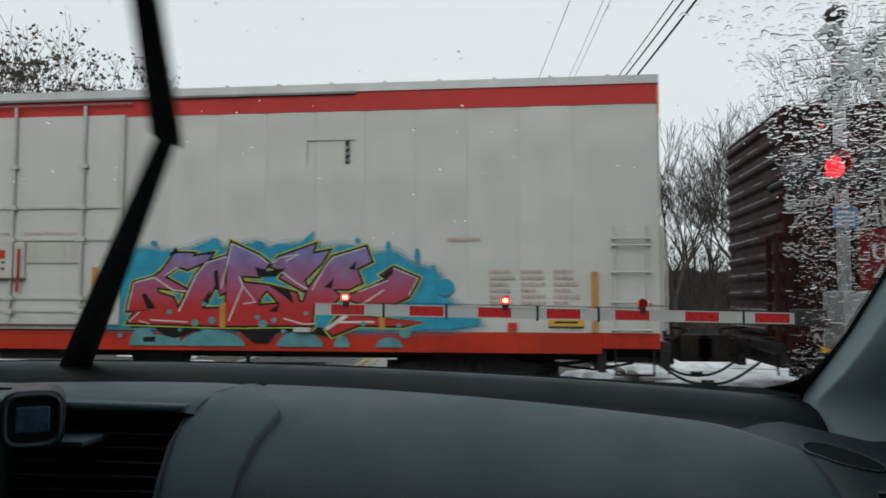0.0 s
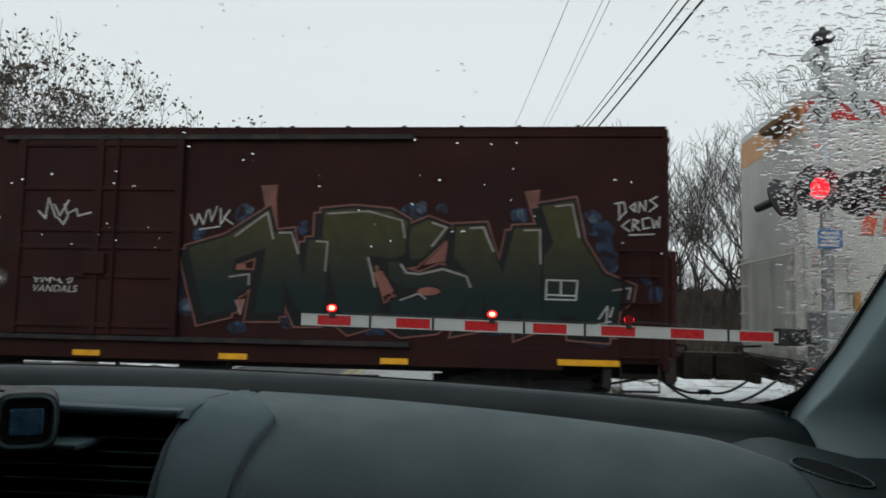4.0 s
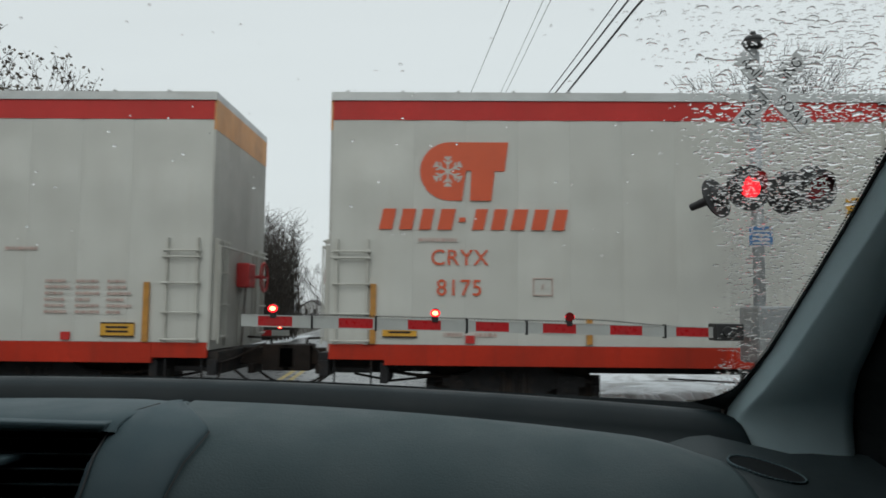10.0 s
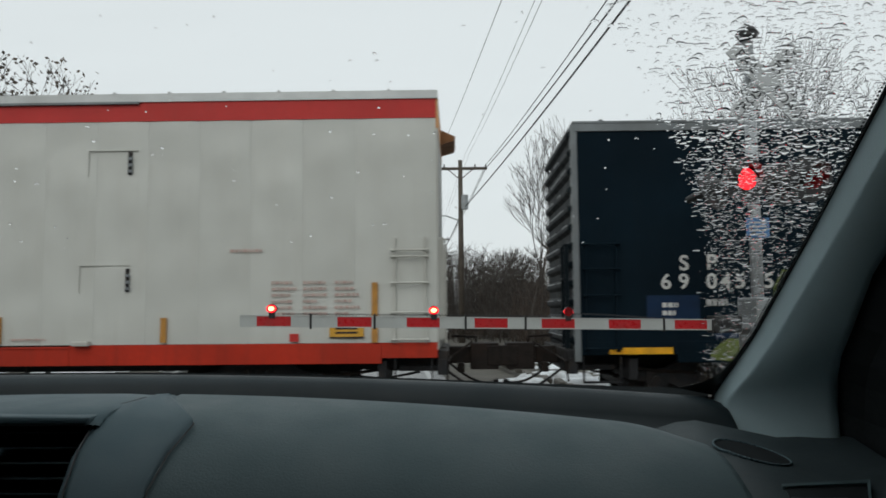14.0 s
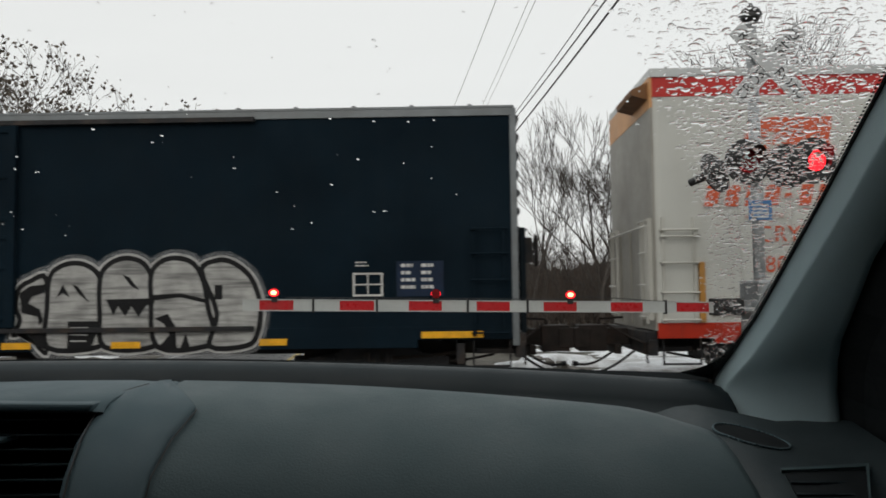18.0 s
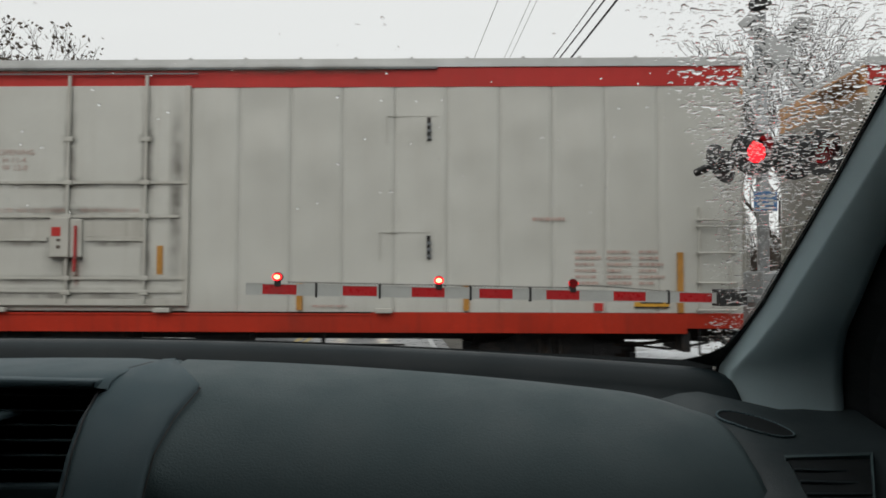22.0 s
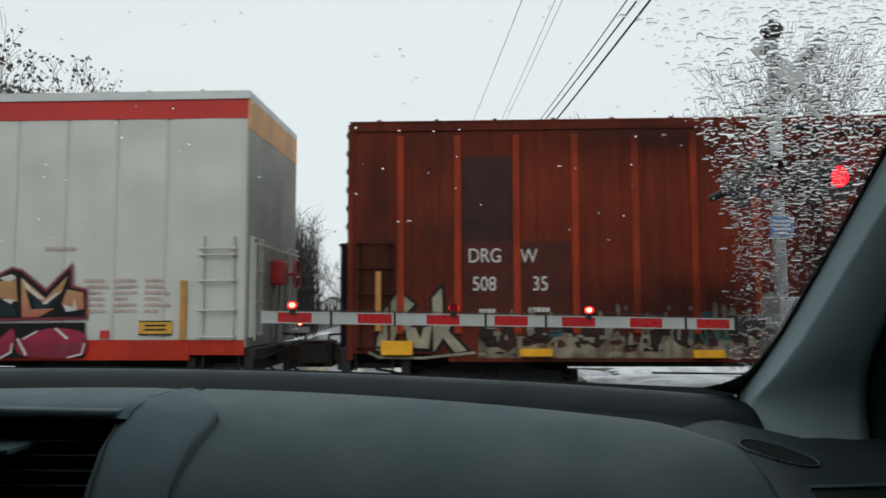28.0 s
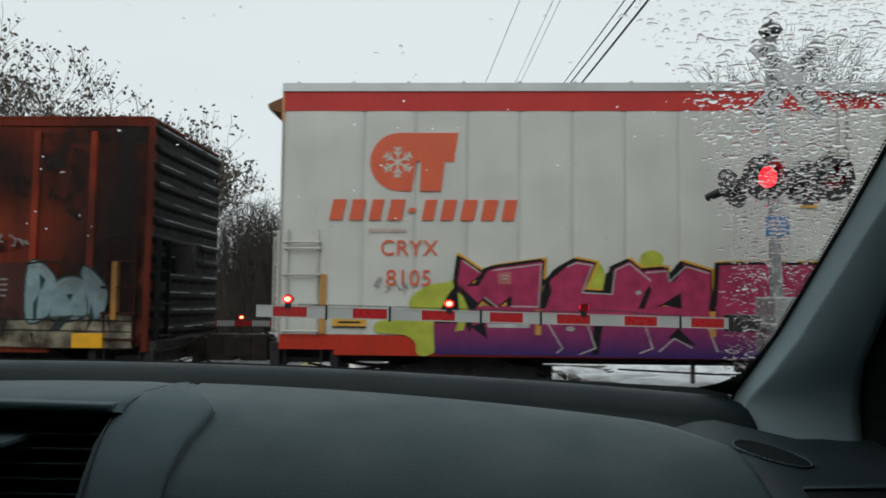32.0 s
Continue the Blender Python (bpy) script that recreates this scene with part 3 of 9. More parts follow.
# ---- trees and brush ----
def tree(name, x, y, high, spread, seed, leaves=0.0, label="bare winter tree with fine dark twigs", depth=6, trunk=None, low=0.27):
    rng = random.Random(seed)
    t = thing(name, label, "tree", (x, y, -0.2), "trees by the line")
    wood, twig, tips = Mesh(), Mesh(), []

    def grow(p, d, length, r, level):
        steps = 3
        for _ in range(steps):
            q = p + d * (length / steps)
            (wood if level < 3 else twig).cyl(p, q, max(r, 0.0085), max(r * 0.86, 0.007), 7 if level < 2 else 4 if level < 4 else 3, False)
            p, r = q, r * 0.86
            d = (d + Vector((rng.gauss(0, 0.17), rng.gauss(0, 0.17), 0.04))).normalized()
        if level >= depth:
            tips.append(p)
            return
        for k in range(4 if level == 0 and low < 0.2 else 3 if level < 4 else 2):
            a = rng.uniform(0, 6.283)
            tilt = rng.uniform(0.3, 0.75) * spread
            side = Vector((math.cos(a), math.sin(a), 0))
            nd = (d * math.cos(tilt) + side * math.sin(tilt) + Vector((0, 0, 0.12))).normalized()
            grow(p, nd, length * rng.uniform(0.62, 0.84), r * rng.uniform(0.55, 0.75), level + 1)
        if level >= 3:
            tips.append(p)

    r0 = trunk or high * 0.014
    grow(Vector((0, 0, 0)), Vector((rng.gauss(0, 0.04), rng.gauss(0, 0.04), 1)), high * low, r0, 0)
    part("trunk", wood, BARK, t, "dark wet trunk and limbs")
    part("twigs", twig, BARK, t, "fine dark twigs")
    if leaves:
        m = Mesh()
        for p in tips:
            for _ in range(7):
                if rng.random() > leaves * 0.55:
                    continue
                c = p + Vector((rng.gauss(0, 0.16), rng.gauss(0, 0.16), rng.gauss(0, 0.14)))
                u = Vector((rng.gauss(0, 1), rng.gauss(0, 1), rng.gauss(0, 1))).normalized()
                v = u.cross(Vector((rng.gauss(0, 1), rng.gauss(0, 1), 0.3))).normalized()
                s = rng.uniform(0.06, 0.115)
                m.add([c - u * s, c + v * s * 0.6, c + u * s, c - v * s * 0.6 + u.cross(v) * s * 0.3], [(0, 1, 2, 3)])
        part("leaves", m, LEAF, t, "withered brown leaves")
    return t


for k, (x, y, h, sp, lv) in enumerate(((-19.5, 25, 11.6, 1.0, 0.6), (-16.2, 26.5, 12.2, 1.05, 0.5), (-14.2, 29, 10.8, 1.0, 0.6), (-23.5, 30, 12.6, 1.0, 0.5), (-18.5, 33, 12.4, 1.0, 0.5),
                                       (-13.4, 34, 10.6, 1.0, 0.3), (-12.0, 27, 8.2, 0.95, 0.6), (-17.4, 22.5, 10.8, 1.0, 0.5), (-10.6, 28.5, 8.6, 1.0, 0.75), (-11.8, 31.5, 9.8, 1.0, 0.7), (-12.6, 29.5, 9.4, 1.0, 0.7))):
    tree("tree", x, y, h * 0.99, sp, 10 + k, lv * 0.75, "half-bare tree with withered leaves and dark twigs", trunk=0.13)
for k, (x, y, h, sp) in enumerate(((5.7, 30, 15.4, 0.44), (5.9, 32, 15.6, 0.40), (6.9, 33, 12.5, 0.7), (8.6, 31, 13.5, 0.8), (10.2, 29, 15.0, 0.85), (12.2, 30, 17.0, 0.9), (14.0, 32, 17.0, 0.9), (11.0, 35, 14.5, 0.8),
                                   (16.5, 28, 17.0, 0.9), (8.2, 38, 12.5, 0.8), (19, 33, 16, 0.9), (13.5, 24, 15.0, 0.85), (21.5, 28, 16, 0.9))):
    tree("tree", x, y, h * 0.84, sp * 1.1, 40 + k, trunk=0.18 if x > 6 else 0.11, low=0.22, depth=6 if x > 6 else 5)
for k, (x, y, h) in enumerate(((3.2, 32, 13.0), (3.9, 34, 14.5), (6.3, 33, 12.6), (6.4, 36, 11.5), (7.4, 32, 11.0), (8.8, 34, 12.5), (10.4, 33, 13.5), (3.0, 38, 8.0), (6.0, 39, 10.5), (12.0, 37, 13.5))):
    tree("tree", x, y, h * 0.84, 0.72 if x > 6.35 else 0.44, 140 + k, trunk=0.17 if x > 6.35 else 0.10, low=0.22, depth=6 if x > 6.35 else 5)
for k, (x, y, h, sp) in enumerate(((12.9, 30.5, 14.6, 0.62), (15.0, 30.0, 14.4, 0.65), (13.9, 31.5, 15.0, 0.6))):
    tree("tree", x, y, h, sp, 240 + k, trunk=0.15, low=0.24)
for k, (x, y, h) in enumerate(((-14.5, 62, 8.5), (-17.5, 66, 9.5), (-12.5, 72, 7.0), (5.0, 60, 7.0), (8.5, 64, 8.0), (2.5, 82, 8.0), (12.5, 58, 8.5), (16, 60, 9.0))):
    tree("tree", x, y, h, 1.0, 70 + k, 0, depth=5)


def brush(x0, x1, y0, y1, high, count, seed, twig=0.007):
    rng = random.Random(seed)
    m = Mesh()
    for _ in range(count):
        x, y = rng.uniform(x0, x1), rng.uniform(y0, y1)
        h = high * rng.uniform(0.4, 1.0)
        n = max(4, int(h / 0.6))
        p = Vector((x, y, -0.15))
        for k in range(n):
            q = p + Vector((rng.gauss(0, 0.13), rng.gauss(0, 0.1), h / n))
            w = 0.006 + 0.004 * h * (1 - k / n)
            m.cyl(p, q, w, w * 0.9, 3, False)
            for _ in range(2 if h < 3.5 else 4):
                e = q + Vector((rng.gauss(0, 0.30), rng.gauss(0, 0.25), rng.uniform(0.1, 0.6)))
                m.cyl(q, e, twig, twig * 0.5, 3, False)
                if h > 3.5:
                    m.cyl(e, e + Vector((rng.gauss(0, 0.25), rng.gauss(0, 0.2), rng.uniform(0.0, 0.4))), twig * 0.7, twig * 0.4, 3, False)
            p = q
    return m


for k, (x0, x1, y0, y1, h, n) in enumerate(((2.6, 26, 30, 38, 3.0, 1500), (-26, -9.5, 24, 36, 3.2, 1200), (1.5, 16, 48, 60, 4.0, 500), (-28, -12, 55, 75, 4.5, 500), (5.5, 30, 24, 30, 1.6, 500))):
    alone("brush", brush(x0, x1, y0, y1, h, n, 5 + k), BRUSH, "dense brown winter brush", "brush", kind="stuff")
for k, (x0, x1, y0, y1, h, n) in enumerate(((-27, -10.2, 33, 43, 7.0, 400), (-13.6, -9.4, 39, 46, 6.8, 420), (-1.5, 6.0, 44, 52, 4.8, 320), (1.6, 20, 37, 47, 4.4, 380), (3.2, 20, 30, 36, 3.6, 260))):
    alone("thicket", brush(x0, x1, y0, y1, h, n, 25 + k, 0.012), BARK, "dark leafless thicket of saplings", "thicket", kind="stuff")

# far wood edge and low hills; the first strip, unseen behind the camera, is added to cut sky reflections
for k, (x0, x1, y, h, z) in enumerate(((-120, 120, -38, 13, 0), (2.5, 60, 48, 3.4, 0.5), (-75, -12, 44, 3.8, 0.5), (-300, -46, 130, 6, 2), (4, 300, 120, 8, 2))):
    rng = random.Random(200 + k)
    n = 3000
    top = [(x0 + (x1 - x0) * i / n, h * (0.72 + 0.22 * noise.noise((i * 0.012, k, 0)) + 0.12 * noise.noise((i * 0.09, k, 4)) + rng.uniform(-0.09, 0.05))) for i in range(n + 1)]
    alone("far_wood", Mesh().prism([(x0, -1), (x1, -1)] + top[::-1], y, y + 2.5), BRUSH, "brown wood edge; the strip behind the camera is an added light screen", "wood", kind="backdrop")
top = [(-1500 + 30 * i, 11 + 6 * noise.noise((i * 0.13, 3, 0))) for i in range(101)]
alone("far_hill", Mesh().prism([(-1500, -20), (1500, -20)] + top[::-1], 900, 905), HILL, "pale hazy hill on the horizon", "hill", kind="backdrop")


def house(x, y, wide, deep, eave, ridge, wall, label, windows):
    h = thing("house", label, "house", (x, y, 0), "houses down the road")
    part("wall", Mesh().box(0, wide, 0, deep, -0.3, eave).prism([(0, eave), (wide, eave), (wide / 2, ridge)], 0.0, deep), wall, h)
    part("roof", Mesh().prism([(-0.3, eave - 0.15), (-0.3, eave + 0.05), (wide / 2, ridge + 0.25), (wide + 0.3, eave + 0.05), (wide + 0.3, eave - 0.15), (wide / 2, ridge + 0.02)], -0.3, deep + 0.3), SLATE, h)
    for wx, wz in windows:
        w = part("window", Mesh().box(wx - 0.45, wx + 0.45, -0.05, 0.05, wz - 0.65, wz + 0.65), SIGN_WHITE, h)
        part("pane", Mesh().box(wx - 0.36, wx + 0.36, -0.07, -0.04, wz - 0.56, wz + 0.56), FAR_GLASS, w)


house(-38.7, 190, 4.6, 9, 2.9, 4.2, CLAD, "white clad house with a dark gabled roof", ((1.2, 1.5), (3.3, 1.5)))
house(-33.8, 205, 5.4, 8, 1.9, 2.9, BRICK, "low brown house with a dark roof", ((1.4, 1.0), (4.0, 1.0)))
house(-38, 110, 9, 8, 4.0, 5.8, CLAD, "pale house with a dark roof", ((2, 1.6), (6.5, 1.6)))
board = thing("notice_board", "dark roadside board on two timber posts", "sign", (-2.85, 60, 0))
part("panel", Mesh().box(-0.85, 0.85, -0.03, 0.03, 1.9, 2.9), SLATE, board, bevel=0.01)
for x in (-0.6, 0.6):
    part("post", Mesh().box(x - 0.06, x + 0.06, 0.03, 0.15, -0.3, 2.85), TIMBER, board)
alone("thicket", brush(-2.4, 6.0, 58, 68, 6.4, 240, 61, 0.016), BARK, "dark leafless thicket of saplings", "thicket", kind="stuff")
alone("brush", brush(-3.6, 4.0, 40, 56, 1.3, 260, 62, 0.01), BRUSH, "low brown winter brush", "brush", kind="stuff")

# a car on the other side of the crossing, its headlamps lit
CAR_PAINT = paint("car_silver", (0.52, 0.53, 0.55), 0.3, 0.4, vary=0.06, scale=3)
TYRE = paint("tyre_rubber", (0.014, 0.014, 0.015), 0.8)
HEADLAMP = glow("lit_headlamp", (1.0, 0.90, 0.72), 9.0)
waiting = thing("car", "silver saloon car with lit headlamps waiting beyond the crossing", "car", (road_x(150, 0.45), 150, 0))
shape = [(-2.2, 0.35), (-2.22, 0.62), (-2.0, 0.80), (-1.15, 0.92), (-0.35, 1.32), (0.85, 1.36), (1.65, 1.02), (2.15, 0.96), (2.2, 0.4)]
b = Mesh().prism(shape, -0.85, 0.85)
b.v = [(y * (0.82 if z > 1.2 else 1.0), x, z) for x, y, z in b.v]
part("body", b, CAR_PAINT, waiting, "silver car body", bevel=0.05)
part("windscreen", Mesh().add([(-0.70, -1.10, 0.95), (0.70, -1.10, 0.95), (0.60, -0.42, 1.29), (-0.60, -0.42, 1.29)], [(0, 1, 2, 3)]), FAR_GLASS, waiting).location = (0, -0.02, 0.02)
part("grille", Mesh().box(-0.42, 0.42, -2.25, -2.2, 0.48, 0.66), PITCHY, waiting)
part("bumper", Mesh().box(-0.84, 0.84, -2.27, -2.15, 0.32, 0.46), CAR_PAINT, waiting, bevel=0.03)
for x in (-0.64, 0.64):
    part("headlamp", Mesh().box(x - 0.15, x + 0.15, -2.25, -2.16, 0.60, 0.74), HEADLAMP, waiting, "lit headlamp", bevel=0.02)
    part("mirror", Mesh().box(x * 1.5 - 0.09, x * 1.5 + 0.09, -0.75, -0.65, 0.95, 1.08), CAR_PAINT, waiting, bevel=0.02)
ROAD_WHEELS = []
for x in (-0.76, 0.76):
    for y in (-1.35, 1.35):
        w = part("wheel", Mesh().cyl((-0.1, 0, 0), (0.1, 0, 0), 0.33, 0.33, 20), TYRE, waiting, at=(x, y, 0.33))
        part("rim", Mesh().cyl((-0.11, 0, 0), (0.11, 0, 0), 0.2, 0.2, 14), ALUM, w)
        ROAD_WHEELS.append(w)

# ---- the train: every car in its own space, x from its leading end, y from its near side, z from the rail ----
SIDE_Y = 11.6
WIDE = 3.1
WHEELS = []


def rolled(t):
    """How far the train has come at t seconds."""
    u = t / 16 - 1
    return sum(c * u ** (k + 1) for k, c in enumerate((-76.5832, -1.6514, -2.6175, -0.2589, 0.2753, -0.0763))) + float(np.interp(t, (22, 23, 24, 25, 26, 27, 28.5), (0, 0.03, -0.02, -0.11, -0.20, -0.16, 0)))


def wheel_mesh():
    m = Mesh()
    for y in (0.83, 2.27):
        d = -1 if y < 1 else 1
        m.cyl((0, y - 0.06, 0), (0, y + 0.06, 0), 0.42, 0.42, 28)
        m.cyl((0, y - d * 0.06, 0), (0, y - d * 0.09, 0), 0.45, 0.45, 28)
        m.cyl((0, y + d * 0.06, 0), (0, y + d * 0.11, 0), 0.14, 0.12, 14)
        for k in range(5):
            a = k * 2 * math.pi / 5
            m.cyl((0.26 * math.cos(a), y + d * 0.055, 0.26 * math.sin(a)), (0.26 * math.cos(a), y + d * 0.066, 0.26 * math.sin(a)), 0.05, 0.05, 8)
    m.cyl((0, 0.7, 0), (0, 2.4, 0), 0.085, 0.085, 12)
    return solid("wheelset", m, GRIME)


WHEELSET = wheel_mesh()


def truck_frame():
    m = Mesh()
    for y in (0.52, 2.5):
        m.prism([(-1.12, 0.46), (-1.12, 0.60), (-0.7, 0.66), (-0.35, 0.86), (0.35, 0.86), (0.7, 0.66), (1.12, 0.60), (1.12, 0.46),
                 (0.62, 0.42), (0.3, 0.24), (-0.3, 0.24), (-0.62, 0.42)], y, y + 0.1)
        for x in (-0.85, 0.85):
            m.box(x - 0.16, x + 0.16, y - 0.03, y + 0.13, 0.32, 0.62)
            m.cyl((x, y - 0.06, 0.45), (x, y + 0.05, 0.45), 0.09, 0.09, 12)
        for x in (-0.16, 0, 0.16):
            m.cyl((x, y + 0.02, 0.32), (x, y + 0.02, 0.68), 0.065, 0.065, 10)
    m.box(-0.18, 0.18, 0.5, 2.6, 0.66, 0.84)
    for x in (-1.32, -0.36, 0.36, 1.32):
        m.box(x - 0.05, x + 0.05, 0.62, 2.48, 0.36, 0.46)
        for y in (0.72, 2.30):
            m.box(x - 0.07, x + 0.07, y, y + 0.16, 0.28, 0.62)
    for y in (0.64, 1.3, 1.8):
        m.tube([(-1.3, y, 0.52), (-0.4, y, 0.60), (0.4, y, 0.60), (1.3, y, 0.52)], 0.03, 6)
    m.box(-1.25, 1.25, 1.5, 1.54, 0.22, 0.86)
    return solid("truck_frame", m, BLACK)


TRUCK = truck_frame()


def trucks(car, xs):
    for x in xs:
        f = part("truck", TRUCK, BLACK, car, "black cast side frames with springs", at=(x, 0, 0))
        for dx in (-0.85, 0.85):
            WHEELS.append(part("wheelset", WHEELSET, GRIME, f, at=(dx, 0, 0.45)))


def coupler(car, x, d):
    def span(a, b):
        return min(x + d * a, x + d * b), max(x + d * a, x + d * b)

    m = Mesh()
    m.box(*span(-0.4, 0.62), 1.40, 1.70, 0.70, 0.98)
    m.box(*span(0.52, 1.00), 1.30, 1.80, 0.60, 1.04)
    m.box(*span(0.80, 1.07), 1.28, 1.46, 0.66, 1.00)
    m.box(*span(0.30, 0.42), 1.2, 1.9, 0.56, 0.72)
    m.tube([(x + d * 0.62, 1.5, 1.04), (x + d * 0.62, 1.5, 1.14), (x + d * 0.2, 1.5, 1.16)], 0.022, 6)
    part("coupler", m, GRIME, car, "black knuckle coupler", bevel=0.02)
    m = Mesh()
    for y, z0, sag in ((1.95, 0.72, 0.40), (1.15, 0.62, 0.36)):
        m.tube([(x + d * (0.1 + 0.88 * s), y, z0 - sag * math.sin(s * math.pi * 0.6)) for s in np.linspace(0, 1, 11)], 0.022, 7)
        m.cyl((x + d * 0.93, y, z0 - sag * 0.97), (x + d * 1.02, y, z0 - sag * 0.93), 0.045, 0.045, 8)
    part("brake_hose", m, BLACK, car, "black rubber hoses hanging by the coupler")
    part("uncoupling_lever", Mesh().tube([(x + d * 0.14, 0.12, 0.50), (x + d * 0.16, 0.20, 0.80), (x + d * 0.2, 0.9, 0.84), (x + d * 0.55, 1.38, 1.06)], 0.018, 6), GRIME, car)
    m = Mesh()
    m.box(*span(-1.0, 0.12), 0.9, 2.2, 0.62, 1.0)
    m.box(*span(0.0, 0.16), 0.05, WIDE - 0.05, 0.80, 0.98)
    m.box(*span(0.0, 0.14), 0.02, 0.9, 0.62, 0.86)
    m.box(*span(-0.9, -0.78), 0.06, 1.2, 0.52, 0.84)
    part("end_sill", m, BLACK, car, "black end sill", bevel=0.01)
    # sill step: a broad U of flat bar below the corner
    m = Mesh()
    m.box(*span(-0.10, -0.075), 0.03, 0.07, 0.50, 0.88)
    m.box(*span(-0.66, -0.635), 0.03, 0.07, 0.50, 0.88)
    m.box(*span(-0.66, -0.075), 0.02, 0.08, 0.475, 0.505)
    m.box(*span(-0.60, 0.10), 0.30, 0.42, 0.66, 0.74)
    m.tube([(x - d * 0.9, 0.08, 0.82), (x - d * 0.9, 0.08, 0.56)], 0.014, 6)
    part("sill_step", m, BLACK, car, "black sill step", bevel=0.006)
    m = Mesh()
    m.tube([(x - d * 0.75, 0.5, 0.70), (x - d * 1.3, 0.5, 0.62), (x - d * 2.2, 0.55, 0.58)], 0.03, 6)
    m.tube([(x - d * 0.3, 0.7, 0.62), (x - d * 0.9, 0.8, 0.50), (x - d * 1.5, 0.9, 0.56)], 0.022, 6)
    part("brake_rod", m, GRIME, car)


def ladder(car, x0, x1, z0, z1, rungs, material, y=-0.09):
    m = Mesh()
    for x in (x0, x1):
        m.box(x - 0.02, x + 0.02, y + 0.03, y + 0.09, z0, z1)
    part("ladder_rail", m, material, car)
    for z in rungs:
        r = Mesh().cyl((x0 - 0.05, y, z), (x1 + 0.05, y, z), 0.016, 0.016, 8)
        r.box(x0 - 0.05, x0 - 0.02, y, y + 0.09, z - 0.02, z + 0.02).box(x1 + 0.02, x1 + 0.05, y, y + 0.09, z - 0.02, z + 0.02)
        part("ladder_rung", r, material, car)


def end_ladder(car, x, d, y0, y1, z0, z1, count, material):
    m = Mesh()
    for y in (y0, y1):
        m.box(min(x, x + d * 0.07), max(x, x + d * 0.07), y - 0.02, y + 0.02, z0, z1)
    part("end_ladder_rail", m, material, car)
    for z in np.linspace(z0 + 0.05, z1 - 0.03, count):
        part("end_rung", Mesh().cyl((x + d * 0.09, y0 - 0.04, z), (x + d * 0.09, y1 + 0.04, z), 0.014, 0.014, 7), material, car)


def bars(car, name, x, z, wide, rows, material, high=0.035, gap=0.03, columns=1, y=-0.006):
    """Writing too small to read, as rows of short bars."""
    rng = random.Random(round(x * 100 + z * 10))
    m = Mesh()
    w = wide / columns
    for r in range(rows):
        for c in range(columns):
            a, end = x + c * w, x + c * w + w * rng.uniform(0.45, 0.8)
            while a < end - 0.02:
                b = min(end, a + rng.uniform(0.02, 0.08))
                m.box(a, b, y, y + 0.004, z - r * (high + gap) - high, z - r * (high + gap))
                a = b + 0.018
    return part(name, m, material, car)


def stencil(car, text, x, z, size, material, **kw):
    return part("stencil", lettering(text, size, material, **kw), material, car, at=(x, -0.011, z))


PANELS = {}


def bulged(wide, z0, z1, material, kind, seam):
    """A sheet-steel wall panel, convex and a little buckled, its edges folded back."""
    key = (round(wide, 3), z0, z1, material.name, kind, seam)
    if key not in PANELS:
        rng = random.Random(300 + kind)
        waves = [(rng.uniform(2.2, 7.5), rng.uniform(0, 6.3), rng.uniform(0.3, 1.0)) for _ in range(4)]
        rows = []
        for z in np.linspace(z0, z1, 25):
            dent = sum(a * math.sin(f * z + p) for f, p, a in waves) * 0.0085 * min(1, (z - z0) / 0.2, (z1 - z) / 0.2)
            rows.append([(wide * s, (seam if s in (0, 1) else 0.004 - (0.010 + dent) * math.sin(math.pi * s) ** 0.7), z)
                         for s in (0, 0.015, 0.1, 0.25, 0.4, 0.6, 0.75, 0.9, 0.985, 1)])
        m = Mesh().sheet(rows)
        PANELS[key] = solid("side_panel", m, material, smooth=True)
    return PANELS[key]


def snowflake(x, z, r):
    m = Mesh()
    for k in range(6):
        a = k * math.pi / 3 + math.pi / 6 * 0
        c, s = math.cos(a + math.pi / 2), math.sin(a + math.pi / 2)

        def q(u, v):
            return (x + u * c - v * s, z + u * s + v * c)
        m.prism([q(0, -0.014), q(r, -0.014), q(r, 0.014), q(0, 0.014)], -0.016 - k * 0.0004, -0.012)
        for h in (1, -1):
            for a, reach in ((0.38, 0.30), (0.68, 0.24)):
                m.prism([q(r * a, 0), q(r * (a + reach), h * r * reach), q(r * (a + reach) + 0.024, h * (r * reach - 0.012)), q(r * a + 0.036, 0)], -0.0162 - k * 0.0004, -0.012)
    return m


